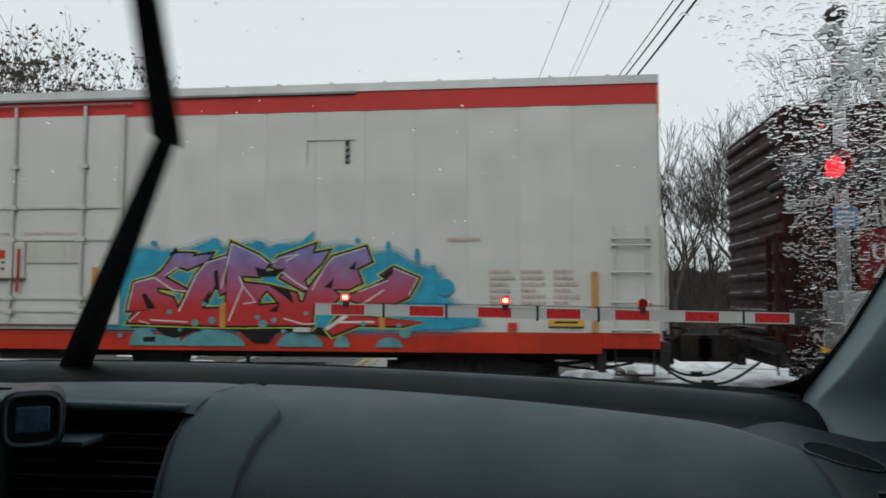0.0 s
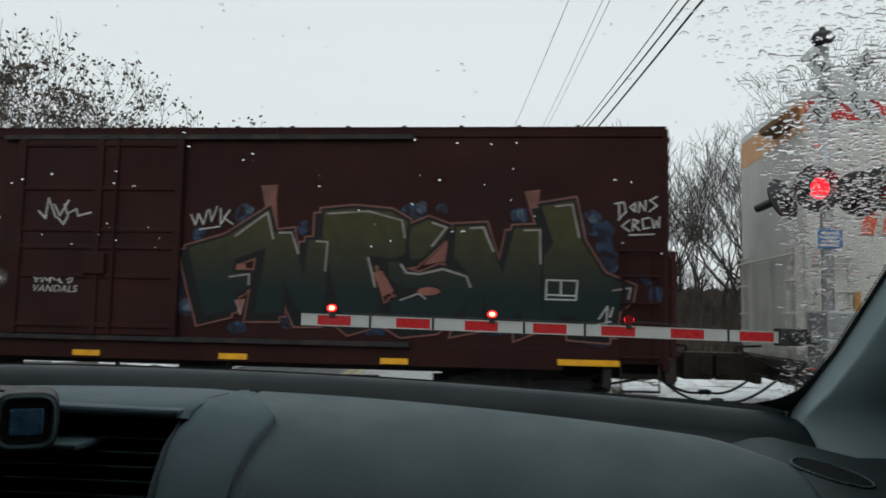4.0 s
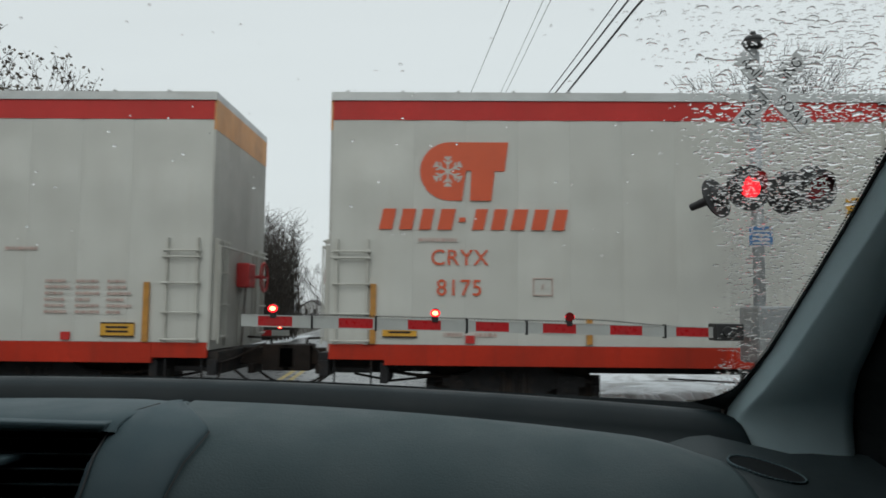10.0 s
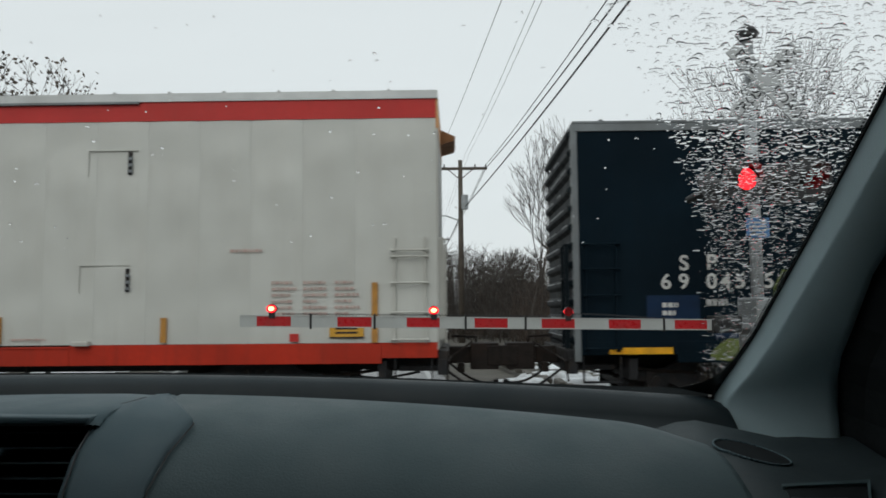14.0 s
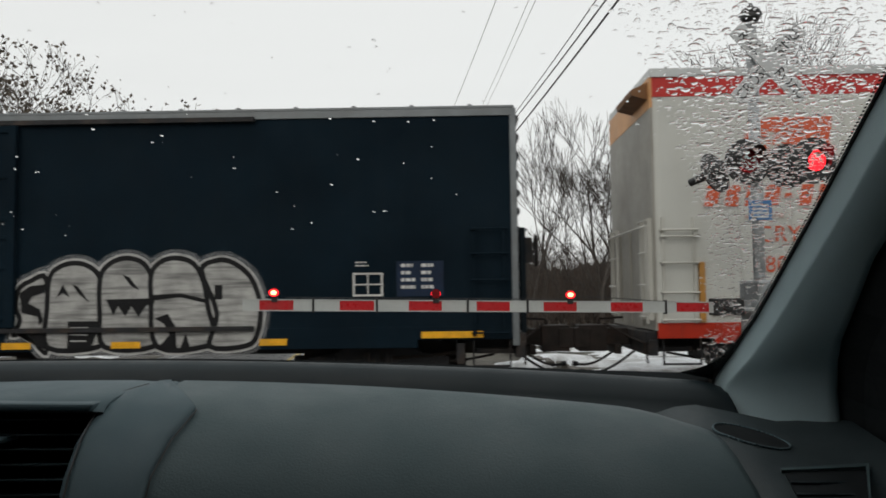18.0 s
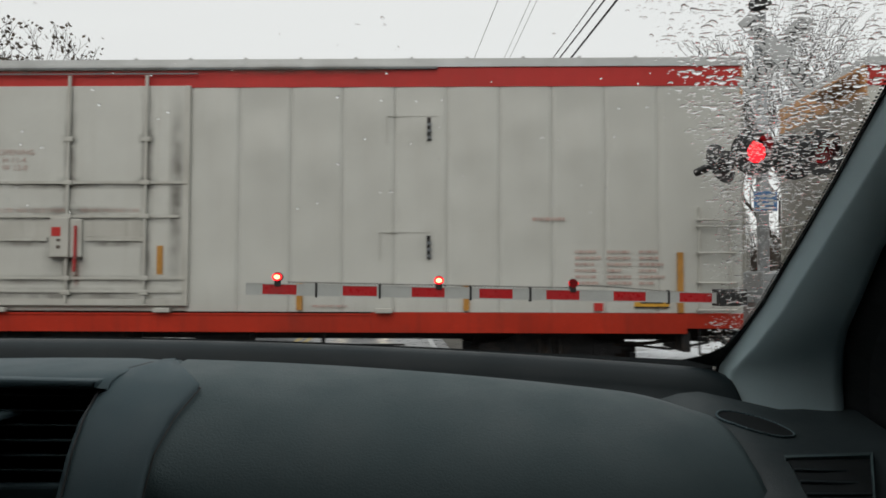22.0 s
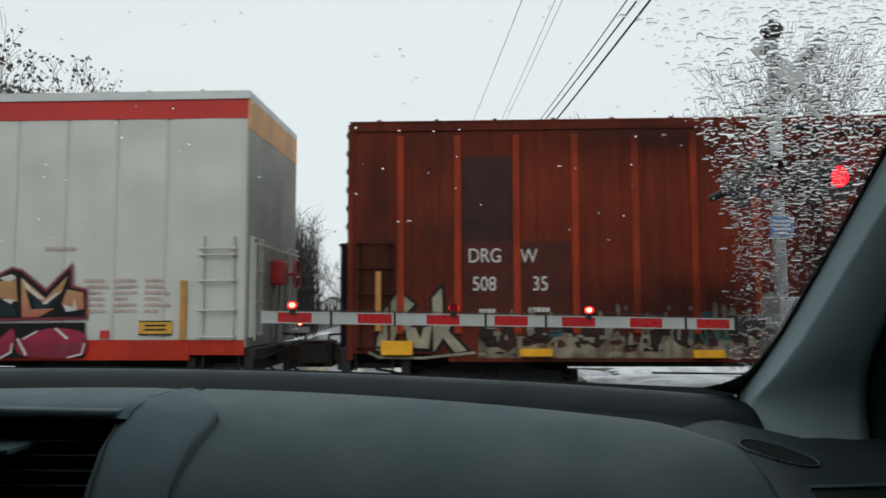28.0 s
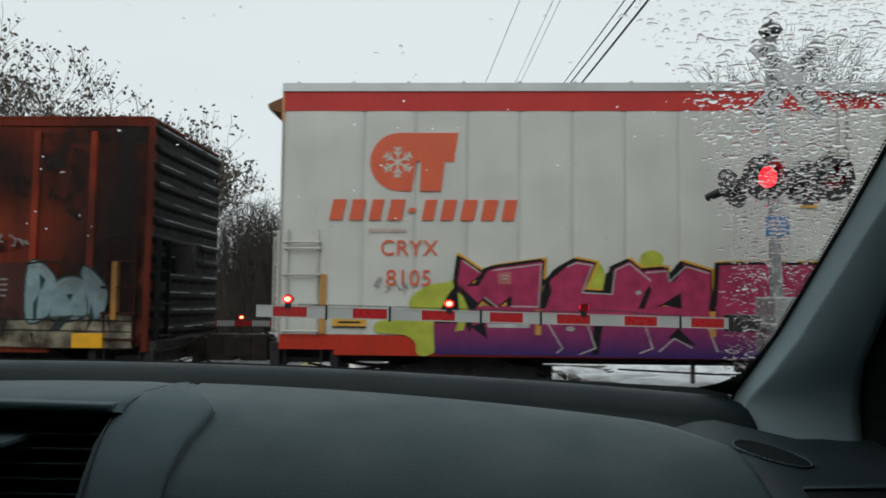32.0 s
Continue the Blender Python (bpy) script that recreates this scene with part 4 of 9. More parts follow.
def reefer(number, label, hoods=(-1, 1), group="train cars", seam=0.016):
    L = 20.73
    car = thing("refrigerator_car", label, "rail car", group=group)
    part("body", Mesh().box(0.01, L - 0.01, 0.02, WIDE, 1.12, 4.98), WHITE_PLAIN, car)
    # wall panels between the seams
    seams = [0.0] + [1.26 + 0.8045 * k for k in range(10)]
    edges = [(a, b) for a, b in zip(seams, seams[1:])] + [(L - b, L - a) for a, b in zip(seams, seams[1:])]
    rng = random.Random(number)
    for a, b in sorted(edges):
        part("panel", bulged(b - a - 0.002, 1.115, 4.58, WHITE, rng.randint(0, 7), seam), WHITE, car, at=(a + 0.001, 0, 0))
    part("stripe", Mesh().box(0, L, -0.012, 0.02, 4.58, 4.885), STRIPE, car, "red stripe along the eaves")
    m = Mesh().box(-0.03, L + 0.03, -0.035, WIDE + 0.04, 4.885, 4.93)
    m.box(-0.03, L + 0.03, -0.02, WIDE + 0.02, 4.93, 5.02)
    for k in range(24):
        m.box(0.2 + k * 0.86, 0.24 + k * 0.86, -0.03, WIDE + 0.03, 5.02, 5.045)
    part("roof", m, ROOF, car, "grey-white ribbed roof edge")
    m = Mesh().box(0, 0.85, -0.008, 0.05, 0.88, 1.11)
    m.box(0.85, 8.9, -0.014, 0.05, 0.80, 1.11).box(8.9, 15.1, -0.018, 0.05, 0.80, 1.09).box(15.1, L - 0.85, -0.014, 0.05, 0.80, 1.11)
    m.box(L - 0.85, L, -0.008, 0.05, 0.88, 1.11).box(8.9, 15.1, -0.032, 0.0, 1.06, 1.09)
    part("side_sill", m, ORANGE, car, "orange side sill", bevel=0.006)
    # underframe
    m = Mesh().box(0.3, L - 0.3, 1.2, 1.9, 0.62, 1.12).box(0.1, L - 0.1, 0.1, WIDE - 0.1, 0.98, 1.12)
    m.box(7.2, 8.1, 0.5, 1.0, 0.55, 0.95).cyl((12.2, 0.7, 0.72), (13.1, 0.7, 0.72), 0.17, 0.17, 14).box(10.0, 11.2, 0.3, 0.9, 0.62, 0.9)
    m.tube([(5.2, 0.25, 0.62), (6.6, 0.25, 0.56), (9.4, 0.3, 0.56), (15.6, 0.25, 0.6)], 0.016, 6)
    for x in (6.3, 9.3, 14.3):
        m.box(x, x + 0.05, 0.2, 0.28, 0.42, 0.95)
    part("underframe", m, BLACK, car, "black underframe with pipes and tanks")
    part("far_sill", Mesh().box(0.2, L - 0.2, WIDE - 0.04, WIDE + 0.01, 0.82, 1.12), ORANGE, car)
    trucks(car, (2.85, L - 2.85))
    for x, d in ((0, -1), (L, 1)):
        coupler(car, x, d)
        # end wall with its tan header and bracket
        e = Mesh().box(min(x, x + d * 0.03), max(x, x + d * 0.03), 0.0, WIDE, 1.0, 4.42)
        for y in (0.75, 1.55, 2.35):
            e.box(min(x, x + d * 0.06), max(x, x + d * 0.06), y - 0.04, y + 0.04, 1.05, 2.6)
        part("end_wall", e, WHITE_END if seam < 0.012 else DIRTY_SHADED_END, car, "white end wall with posts")
        part("end_header", Mesh().box(min(x, x + d * 0.035), max(x, x + d * 0.035), -0.005, WIDE, 4.42, 4.90), TAN, car, "tan-orange header with faint print")
        if d in hoods:
            h0, h1 = (1.9, 2.95) if d > 0 else (0.12, 1.2)
            m = Mesh().add([(x, h0, 4.86), (x, h1, 4.86), (x + d * 0.30, h0, 4.72), (x + d * 0.30, h1, 4.72), (x, h0, 4.56), (x, h1, 4.56), (x + d * 0.28, h0, 4.64), (x + d * 0.28, h1, 4.64)],
                           [(0, 1, 3, 2), (4, 6, 7, 5), (0, 2, 6, 4), (1, 5, 7, 3), (2, 3, 7, 6)])
            part("hood", m, HOOD, car, "brown sheet-metal hood at the roof end")
        end_ladder(car, x + d * 0.03, d, 0.12, 0.62, 1.15, 2.72, 4, WHITE_PLAIN)
        end_ladder(car, x + d * 0.03, d, 2.45, 2.95, 1.15, 2.72, 4, WHITE_PLAIN)
        part("handrail", Mesh().tube([(x + d * 0.13, 0.1, 2.6), (x + d * 0.13, 3.0, 2.6)], 0.018, 7).tube([(x + d * 0.13, 0.1, 1.1), (x + d * 0.13, 0.1, 2.6)], 0.015, 7), WHITE_PLAIN, car)
    # hand brake, at the end without the hood
    e, d = (0.0, -1) if 1 in hoods else (L, 1)
    m = Mesh().box(min(e + d * 0.03, e + d * 0.26), max(e + d * 0.03, e + d * 0.26), 1.3, 1.72, 2.0, 2.42)
    part("brake_box", m, SIGNRED, car, "red hand-brake housing", bevel=0.03)
    m = Mesh()
    ring = [(e + d * 0.36, 1.9 + 0.26 * math.cos(a), 2.2 + 0.26 * math.sin(a)) for a in np.linspace(0, 2 * math.pi, 25)]
    m.tube(ring, 0.017, 6)
    for k in range(0, 24, 6):
        m.tube([(e + d * 0.33, 1.9, 2.2), ring[k]], 0.013, 6)
    m.tube([(e + d * 0.2, 1.7, 2.2), (e + d * 0.36, 1.9, 2.2)], 0.03, 8)
    part("brake_wheel", m, SIGNRED, car, "red hand-brake wheel")
    part("brake_chain", Mesh().tube([(e + d * 0.15, 1.5, 2.0), (e + d * 0.1, 1.5, 1.0)], 0.018, 6), STEEL, car)
    # near-side ladders
    for x0 in (0.1, 20.08):
        ladder(car, x0, x0 + 0.47, 1.11, 2.72, (1.16, 1.57, 2.02, 2.42, 2.52), WHITE_PLAIN)
    # plug door: leaf, frame, rods, bars, lock
    door = part("door", Mesh().box(8.62, 12.2, -0.055, 0.0, 1.3, 4.60), WHITE, car, "white plug door", bevel=0.01)
    f = Mesh()
    for x in (8.52, 12.24):
        f.box(x - 0.045, x + 0.045, -0.07, 0.03, 1.28, 4.6)
    f.box(8.5, 12.28, -0.075, 0.03, 1.2, 1.3)
    part("door_frame", f, WHITE_PLAIN, door, bevel=0.008)
    for x in (9.16, 10.41, 11.62):
        part("lock_rod", Mesh().cyl((x, -0.095, 1.25), (x, -0.095, 4.75), 0.026, 0.026, 9), WHITE_PLAIN, door)
        for z in (1.4, 1.62, 2.57, 3.09, 3.76):
            part("rod_guide", Mesh().box(x - 0.07, x + 0.07, -0.125, -0.05, z - 0.035, z + 0.035), WHITE_PLAIN, door, bevel=0.008)
    for x0, x1, z, h in ((8.56, 12.26, 3.09, 0.018), (8.7, 12.14, 2.57, 0.02), (8.56, 12.26, 1.62, 0.02), (9.2, 10.1, 2.22, 0.03), (10.68, 11.6, 2.22, 0.03), (8.62, 12.2, 1.42, 0.02)):
        part("door_bar", Mesh().box(x0, x1, -0.085, -0.05, z - h, z + h), WHITE_PLAIN, door)
    for x0, x1 in ((9.2, 10.15), (10.66, 11.6)):
        part("recess", Mesh().box(x0, x1, -0.062, -0.05, 2.26, 2.5), WHITE_PLAIN, door)
    part("lock_box", Mesh().box(10.17, 10.46, -0.14, -0.05, 1.94, 2.55).box(10.47, 10.65, -0.11, -0.05, 1.94, 2.53), WHITE_PLAIN, door, bevel=0.015)
    part("lock_mark", Mesh().box(10.28, 10.34, -0.146, -0.139, 2.18, 2.22).box(10.28, 10.34, -0.146, -0.139, 2.07, 2.12).box(10.16, 10.66, -0.142, -0.06, 1.925, 1.938), STEEL, door)
    part("red_tag", Mesh().box(10.20, 10.34, -0.146, -0.139, 2.26, 2.40), STRIPE, door)
    part("lever", Mesh().tube([(10.545, -0.12, 1.72), (10.565, -0.13, 1.98), (10.565, -0.13, 2.42)], 0.022, 8), SIGNRED, door, "red lock lever")
    part("door_track", Mesh().box(8.4, 16.1, -0.06, -0.01, 4.85, 4.885).box(8.4, 12.4, -0.08, -0.05, 4.775, 4.79), GALV_BOX, car, "dark door track under the eaves")
    m = Mesh()
    for x in (9.35, 11.9, 15.3):
        m.box(x - 0.13, x + 0.13, -0.12, -0.02, 1.10, 1.17)
    part("door_roller", m, WHITE_PLAIN, car, bevel=0.01)
    # hinged hatches with their strap hinges
    for x, zs in ((8.36, (3.85, 2.05)), (15.98, (3.92, 2.1))):
        for z in zs:
            h = Mesh()
            for k in (-0.13, -0.03, 0.07):
                h.box(x - 0.032, x + 0.036, -0.05, -0.02, z + k - 0.022, z + k + 0.022)
            part("hinge_plate", Mesh().box(x - 0.036, x + 0.02, -0.03, 0, z - 0.18, z + 0.18), BLACK, car, "dark hinge plate")
            part("hinge", h, GALV_BOX, car)
    part("hatch_edge", Mesh().box(15.32, 16.1, -0.02, 0, 4.115, 4.122).box(15.32, 15.327, -0.02, 0, 3.7, 4.115).box(15.22, 16.0, -0.02, 0, 2.325, 2.332).box(15.22, 15.227, -0.02, 0, 1.9, 2.325), WHITE_END, car)
    # reflectors and plates
    for x in (0.67, 19.78):
        part("reflector", Mesh().box(x - 0.045, x + 0.045, -0.05, -0.01, 1.12, 2.03), REFLECT, car)
    for x, z0, z1 in ((3.95, 1.14, 1.52), (6.55, 1.14, 1.52), (8.98, 1.68, 2.12), (11.85, 1.68, 2.12), (14.0, 1.14, 1.55), (16.55, 1.14, 1.52)):
        part("reflector", Mesh().box(x - 0.045, x + 0.045, -0.07 if 8.5 < x < 12.3 else -0.05, -0.01, z0, z1), REFLECT, car)
    for x, z in ((1.08, 1.33), (19.35, 1.30)):
        p = part("notice_plate", Mesh().box(x - 0.26, x + 0.26, -0.034, -0.01, z - 0.11, z + 0.11), PLATE, car, "yellow notice plate")
        part("plate_border", Mesh().box(x - 0.26, x + 0.26, -0.037, -0.033, z + 0.09, z + 0.11).box(x - 0.26, x + 0.26, -0.037, -0.033, z - 0.11, z - 0.09), BLACK, p)
        m = Mesh()
        for k in (-0.03, 0.035):
            m.box(x - 0.17, x + 0.17, -0.037, -0.033, z + k - 0.015, z + k + 0.015)
        part("plate_print", m, BLACK, p)
    p = part("notice_plate", Mesh().box(7.86, 8.14, -0.034, -0.01, 3.09, 3.40), PLATE, car, "yellow notice plate")
    part("plate_print", Mesh().box(7.91, 8.09, -0.037, -0.033, 3.335, 3.35).box(7.90, 8.10, -0.037, -0.033, 3.285, 3.30).box(7.92, 8.08, -0.037, -0.033, 3.235, 3.25).box(7.91, 8.07, -0.037, -0.033, 3.185, 3.20).box(7.90, 8.09, -0.037, -0.033, 3.135, 3.15), BLACK, p)
    for x in (2.15, 18.55):
        part("red_square", Mesh().box(x - 0.07, x + 0.07, -0.032, -0.01, 1.14, 1.26), STRIPE, car)
    # the emblem: a rounded shape with a cut, and a plain snowflake
    pts = [(1.36 + 0.455 - 0.455 * math.cos(a), 3.775 - 0.455 * math.sin(a)) for a in np.linspace(math.pi / 2, -math.pi / 2, 16)]
    m = Mesh().prism(pts[::-1] + [(1.815, 3.32), (2.01, 3.32), (2.065, 3.735), (2.065, 4.23)], -0.026, -0.010)
    m.prism([(2.135, 3.32), (2.46, 3.32), (2.513, 3.778), (2.661, 3.778), (2.72, 4.23), (2.065, 4.23), (2.065, 3.785), (2.15, 3.785)], -0.026, -0.010)
    part("emblem", m, LOGO, car, "orange emblem of plain shapes")
    m = snowflake(1.79, 3.77, 0.24)
    m.v = [(x, y - 0.014, z) for x, y, z in m.v]
    part("snowflake", m, WHITE_PLAIN, car, "white snowflake")
    # the maker's name as slanted plain blocks
    m = Mesh()
    at = 0.74
    for w in (0.27, 0.27, 0.25, 0.29, 0.17, 0.25, 0.27, 0.28, 0.28, 0.26):
        z0, z1 = (2.87, 3.19) if w > 0.2 else (2.99, 3.06)
        lean = (z1 - z0) * 0.2
        m.prism([(at, z0), (at + w - 0.07, z0), (at + w - 0.07 + lean, z1), (at + lean, z1)], -0.026, -0.010)
        at += w + 0.035
    part("name_blocks", m, LOGO, car, "row of slanted orange blocks")
    bars(car, "print", 1.35, 2.74, 1.3, 1, INK, high=0.055, y=-0.026)
    for text, z, sz in () if number == "8" else (("CRYX", 2.43, 0.34), (number, 1.97, 0.35)):
        part("stencil", lettering(text, sz, LOGO, stretch=0.95, bold=0.0015, spacing=1.08), LOGO, car, at=(1.98, -0.026, z))
    m = Mesh()
    for a, b, c, d in ((3.1, 3.4, 1.87, 1.885), (3.1, 3.4, 2.125, 2.14), (3.1, 3.115, 1.87, 2.14), (3.385, 3.4, 1.87, 2.14)):
        m.box(a, b, -0.026, -0.01, c, d)
    part("plate_mark", m, INK, car)
    part("stencil", lettering("F", 0.13, INK), INK, car, at=(3.25, -0.026, 1.99))
    bars(car, "print", 1.75, 1.42, 0.95, 2, INK, high=0.06, gap=0.06, columns=2, y=-0.026)
    bars(car, "print", 3.2, 1.33, 0.85, 1, INK, y=-0.026)
    bars(car, "print", 17.55, 2.56, 1.1, 1, INK, high=0.05, y=-0.026)
    bars(car, "print", 18.2, 2.06, 1.45, 6, INK, high=0.045, gap=0.05, columns=3, y=-0.026)
    bars(car, "print", 14.2, 1.22, 0.9, 1, INK, y=-0.026)
    bars(car, "print", 8.75, 3.45, 0.45, 2, INK, high=0.05, y=-0.064)
    for text, x, z in (("OPENING", 9.58, 3.56), ("H 11-4", 9.55, 3.44), ("W 12-0", 9.56, 3.32)):
        part("stencil", lettering(text, 0.12, INK, spacing=1.1), INK, door, at=(x, -0.062, z))
    for text, x in (("CLOSE AND LOCK DOOR", 9.82), ("BEFORE MOVING CAR", 11.06)):
        part("stencil", lettering(text, 0.085, INK, spacing=1.1), INK, door, at=(x, -0.062, 2.66))
    q = part("small_plate", Mesh().box(6.97, 7.19, -0.030, -0.01, 1.36, 1.48), WHITE_END, car, "small grey-edged plate")
    part("plate_border", Mesh().box(6.97, 7.19, -0.033, -0.029, 1.472, 1.48).box(6.97, 7.19, -0.033, -0.029, 1.36, 1.368).box(7.0, 7.16, -0.033, -0.029, 1.415, 1.425), STEEL, q)
    return car, L


def corrugated_end(car, x, d, z0, z1, material):
    """A pressed steel end wall with sharp level ribs, pale strips on their upper edges for frost and wet highlights."""
    n = 12
    step = (z1 - z0) / n
    rows = []
    for k in range(n):
        for s, out in ((0.0, 0.03), (0.30, 0.03), (0.48, 0.095), (0.60, 0.10), (0.72, 0.095), (0.92, 0.03)):
            z = z0 + (k + s) * step
            rows.append([(x + d * (out * w + 0.03 * (1 - w)), y, z) for y, w in ((0.0, 0.3), (0.12, 1), (1.5, 1), (2.98, 1), (WIDE, 0.3))])
    rows.append([(x + d * 0.03, y, z1) for y in (0.0, 0.12, 1.5, 2.98, WIDE)])
    wall = part("end_wall", Mesh().sheet(rows), material, car, "ribbed steel end wall")
    # pale strips: frost, and wet highlights put in as colour
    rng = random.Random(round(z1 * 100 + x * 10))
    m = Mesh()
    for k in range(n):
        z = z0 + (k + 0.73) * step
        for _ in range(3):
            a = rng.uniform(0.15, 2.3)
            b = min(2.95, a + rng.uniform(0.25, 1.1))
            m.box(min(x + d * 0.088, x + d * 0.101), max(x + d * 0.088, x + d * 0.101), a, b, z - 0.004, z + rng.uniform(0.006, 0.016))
    part("frost_line", m, FROST_GLINT, wall, "pale frost and painted wet glints along the ribs")


def boxcar(name, label, L, side, end, edge, ribs, door, door_dark, group="train cars"):
    car = thing(name, label, "rail car", group=group)
    part("body", Mesh().box(0.05, L - 0.05, 0.0, WIDE, 0.9, 4.4), side, car)
    part("side_sill", Mesh().box(1.5, L - 1.5, -0.012, 0.1, 0.78, 1.1).box(0.02, L - 0.02, -0.008, 0.1, 0.9, 1.1), side, car, bevel=0.006)
    part("eaves", Mesh().box(0, L, -0.025, 0.05, 4.33, 4.45).box(-0.02, L + 0.02, -0.03, WIDE + 0.03, 4.45, 4.49), edge, car, bevel=0.006)
    r = Mesh()
    for k in range(int(L / 0.9)):
        r.box(0.4 + k * 0.9, 0.46 + k * 0.9, 0.0, WIDE, 4.49, 4.52)
    part("roof_rib", r, edge, car)
    for x in (0.0, L):
        part("corner_post", Mesh().box(x - 0.05, x + 0.05, -0.02, 0.1, 0.8, 4.45), edge if edge is not side else side, car, bevel=0.01)
    for x in ribs:
        m = Mesh().prism([(x - 0.055, 1.2), (x + 0.055, 1.2), (x + 0.055, 4.25), (x - 0.055, 4.25)], -0.05, 0.0)
        part("side_rib", m, RUST_RIB if side is RUST else side, car, bevel=0.015)
    # sliding door with its bars and tracks
    d0, d1 = door
    leaf = part("door", Mesh().box(d0, d1, -0.075, 0.0, 1.15, 4.28), side, car, "sliding plug door", bevel=0.012)
    for x in (d0 + 0.05, (d0 + d1) / 2, d1 - 0.05):
        part("door_post", Mesh().box(x - 0.06, x + 0.06, -0.115, -0.06, 1.15, 4.28), door_dark, leaf, bevel=0.01)
    for z in (1.3, 2.08, 2.54, 2.82, 3.49, 4.2):
        part("door_bar", Mesh().box(d0, d1, -0.10, -0.06, z - 0.035, z + 0.035), door_dark, leaf, bevel=0.01)
    part("door_lock", Mesh().box((d0 + d1) / 2 - 0.18, (d0 + d1) / 2 + 0.18, -0.15, -0.08, 2.1, 2.45), door_dark, leaf, bevel=0.02)
    part("lock_rod", Mesh().cyl(((d0 + d1) / 2 + 0.3, -0.12, 1.2), ((d0 + d1) / 2 + 0.3, -0.12, 4.3), 0.022, 0.022, 8), door_dark, leaf)
    part("door_track", Mesh().box(d0 - 0.3, min(L - 0.6, d1 + 3.7), -0.09, 0, 1.07, 1.14).box(d0 - 0.3, min(L - 0.6, d1 + 3.7), -0.08, 0, 4.29, 4.36), BLACK, car)
    m = Mesh().box(0.3, L - 0.3, 1.2, 1.9, 0.62, 0.95).box(6.4, 7.2, 0.5, 1.0, 0.55, 0.9).cyl((10.2, 0.7, 0.66), (11.0, 0.7, 0.66), 0.16, 0.16, 14)
    m.tube([(4.6, 0.25, 0.60), (8.4, 0.28, 0.56), (13.6, 0.25, 0.6)], 0.016, 6)
    part("underframe", m, BLACK, car, "black underframe with pipes and tanks")
    trucks(car, (2.15, L - 2.15))
    for x, d in ((0, -1), (L, 1)):
        coupler(car, x, d)
        corrugated_end(car, x, d, 0.95, 4.42, end)
        end_ladder(car, x + d * 0.1, d, 0.1, 0.5, 1.0, 2.6, 4, end)
    for x0 in (0.15, L - 0.62):
        ladder(car, x0, x0 + 0.45, 0.95, 2.62, (1.0, 1.4, 1.8, 2.2, 2.58), door_dark if side is RUST else side)
    m = Mesh()
    ring = [(L + 0.42, 1.0 + 0.26 * math.cos(a), 2.3 + 0.26 * math.sin(a)) for a in np.linspace(0, 2 * math.pi, 19)]
    m.tube(ring, 0.017, 6).tube([ring[0], ring[9]], 0.013, 5).tube([ring[4], ring[13]], 0.013, 5).box(L + 0.1, L + 0.35, 0.85, 1.15, 2.1, 2.5)
    part("brake_wheel", m, BLACK, car)
    return car, L

# ---- the nine cars in their order; the front of the train goes to the left ----
CARS = []


def placed(pair, start):
    CARS.append((pair[0], start))
    return pair[0]


car_a = placed(reefer("8", "white refrigerator car with orange sill and blue-red spray piece", (1,), seam=0.006), -95.72)
car_b = placed(boxcar("box_car", "dark brown box car with white and green spray lettering", 17.93, BROWN, BROWN_END, BROWN, (), (7.64, 10.4), BROWN), -73.14)
placed(reefer("8181", "clean white refrigerator car with orange sill", (-1,), seam=0.006), -53.16)
placed(reefer("8175", "clean white refrigerator car with orange sill and ribbed panels", (1,), seam=0.005), -30.57)
car_e = placed(boxcar("box_car", "dark blue box car with white bubble spray lettering", 18.19, BLUE, BLUE_END, GALV_BOX, (), (7.6, 10.5), BLUE), -7.715)
car_f = placed(reefer("8042", "cream-white refrigerator car with orange sill", (-1,)), 12.62)
car_g = placed(reefer("8080", "white refrigerator car covered with two colourful spray pieces", (-1,)), 35.26)
car_h = placed(boxcar("box_car", "rusty red ribbed box car with sprayed lower edge", 18.25, RUST, DARK_END, RUST,
                      (0.77, 1.65, 2.55, 3.44, 4.35, 5.23, 6.15, 11.36, 11.99, 12.87, 13.77, 14.68, 15.6, 16.44, 17.35), (7.0, 11.1), RUST_SOOT), 57.63)
car_i = placed(reefer("8105", "white refrigerator car with magenta spray piece", (-1,)), 77.97)

# ---- sprayed pieces: thin layers of paint on the car sides ----
def fade(name, low, high, z0, z1, rough=0.45):
    """Spray paint that runs from one colour at the foot to another at the top of a piece."""
    m = paint(name, high, rough, vary=0.25, scale=5, stain=tuple(c * 0.5 for c in high), dirt=0.4, streak=0.3, spec=0.2)
    n, l = m.node_tree.nodes, m.node_tree.links
    b = n["Principled BSDF"]
    src = b.inputs["Base Color"].links[0].from_socket
    co, sep, rng_, mix = n.new("ShaderNodeTexCoord"), n.new("ShaderNodeSeparateXYZ"), n.new("ShaderNodeMapRange"), n.new("ShaderNodeMixRGB")
    l.new(co.outputs["Object"], sep.inputs[0])
    l.new(sep.outputs[2], rng_.inputs[0])
    rng_.inputs[1].default_value, rng_.inputs[2].default_value = z0, z1
    mix.inputs[1].default_value = (*low, 1)
    l.new(rng_.outputs[0], mix.inputs[0])
    l.new(src, mix.inputs[2])
    l.new(mix.outputs[0], b.inputs["Base Color"])
    return m


def sprayed(name, color, dirt=0.15):
    return paint(name, color, 0.5, vary=0.2, scale=5, stain=tuple(c * 0.45 for c in color), dirt=min(0.8, dirt + 0.25), streak=0.3, spec=0.2)


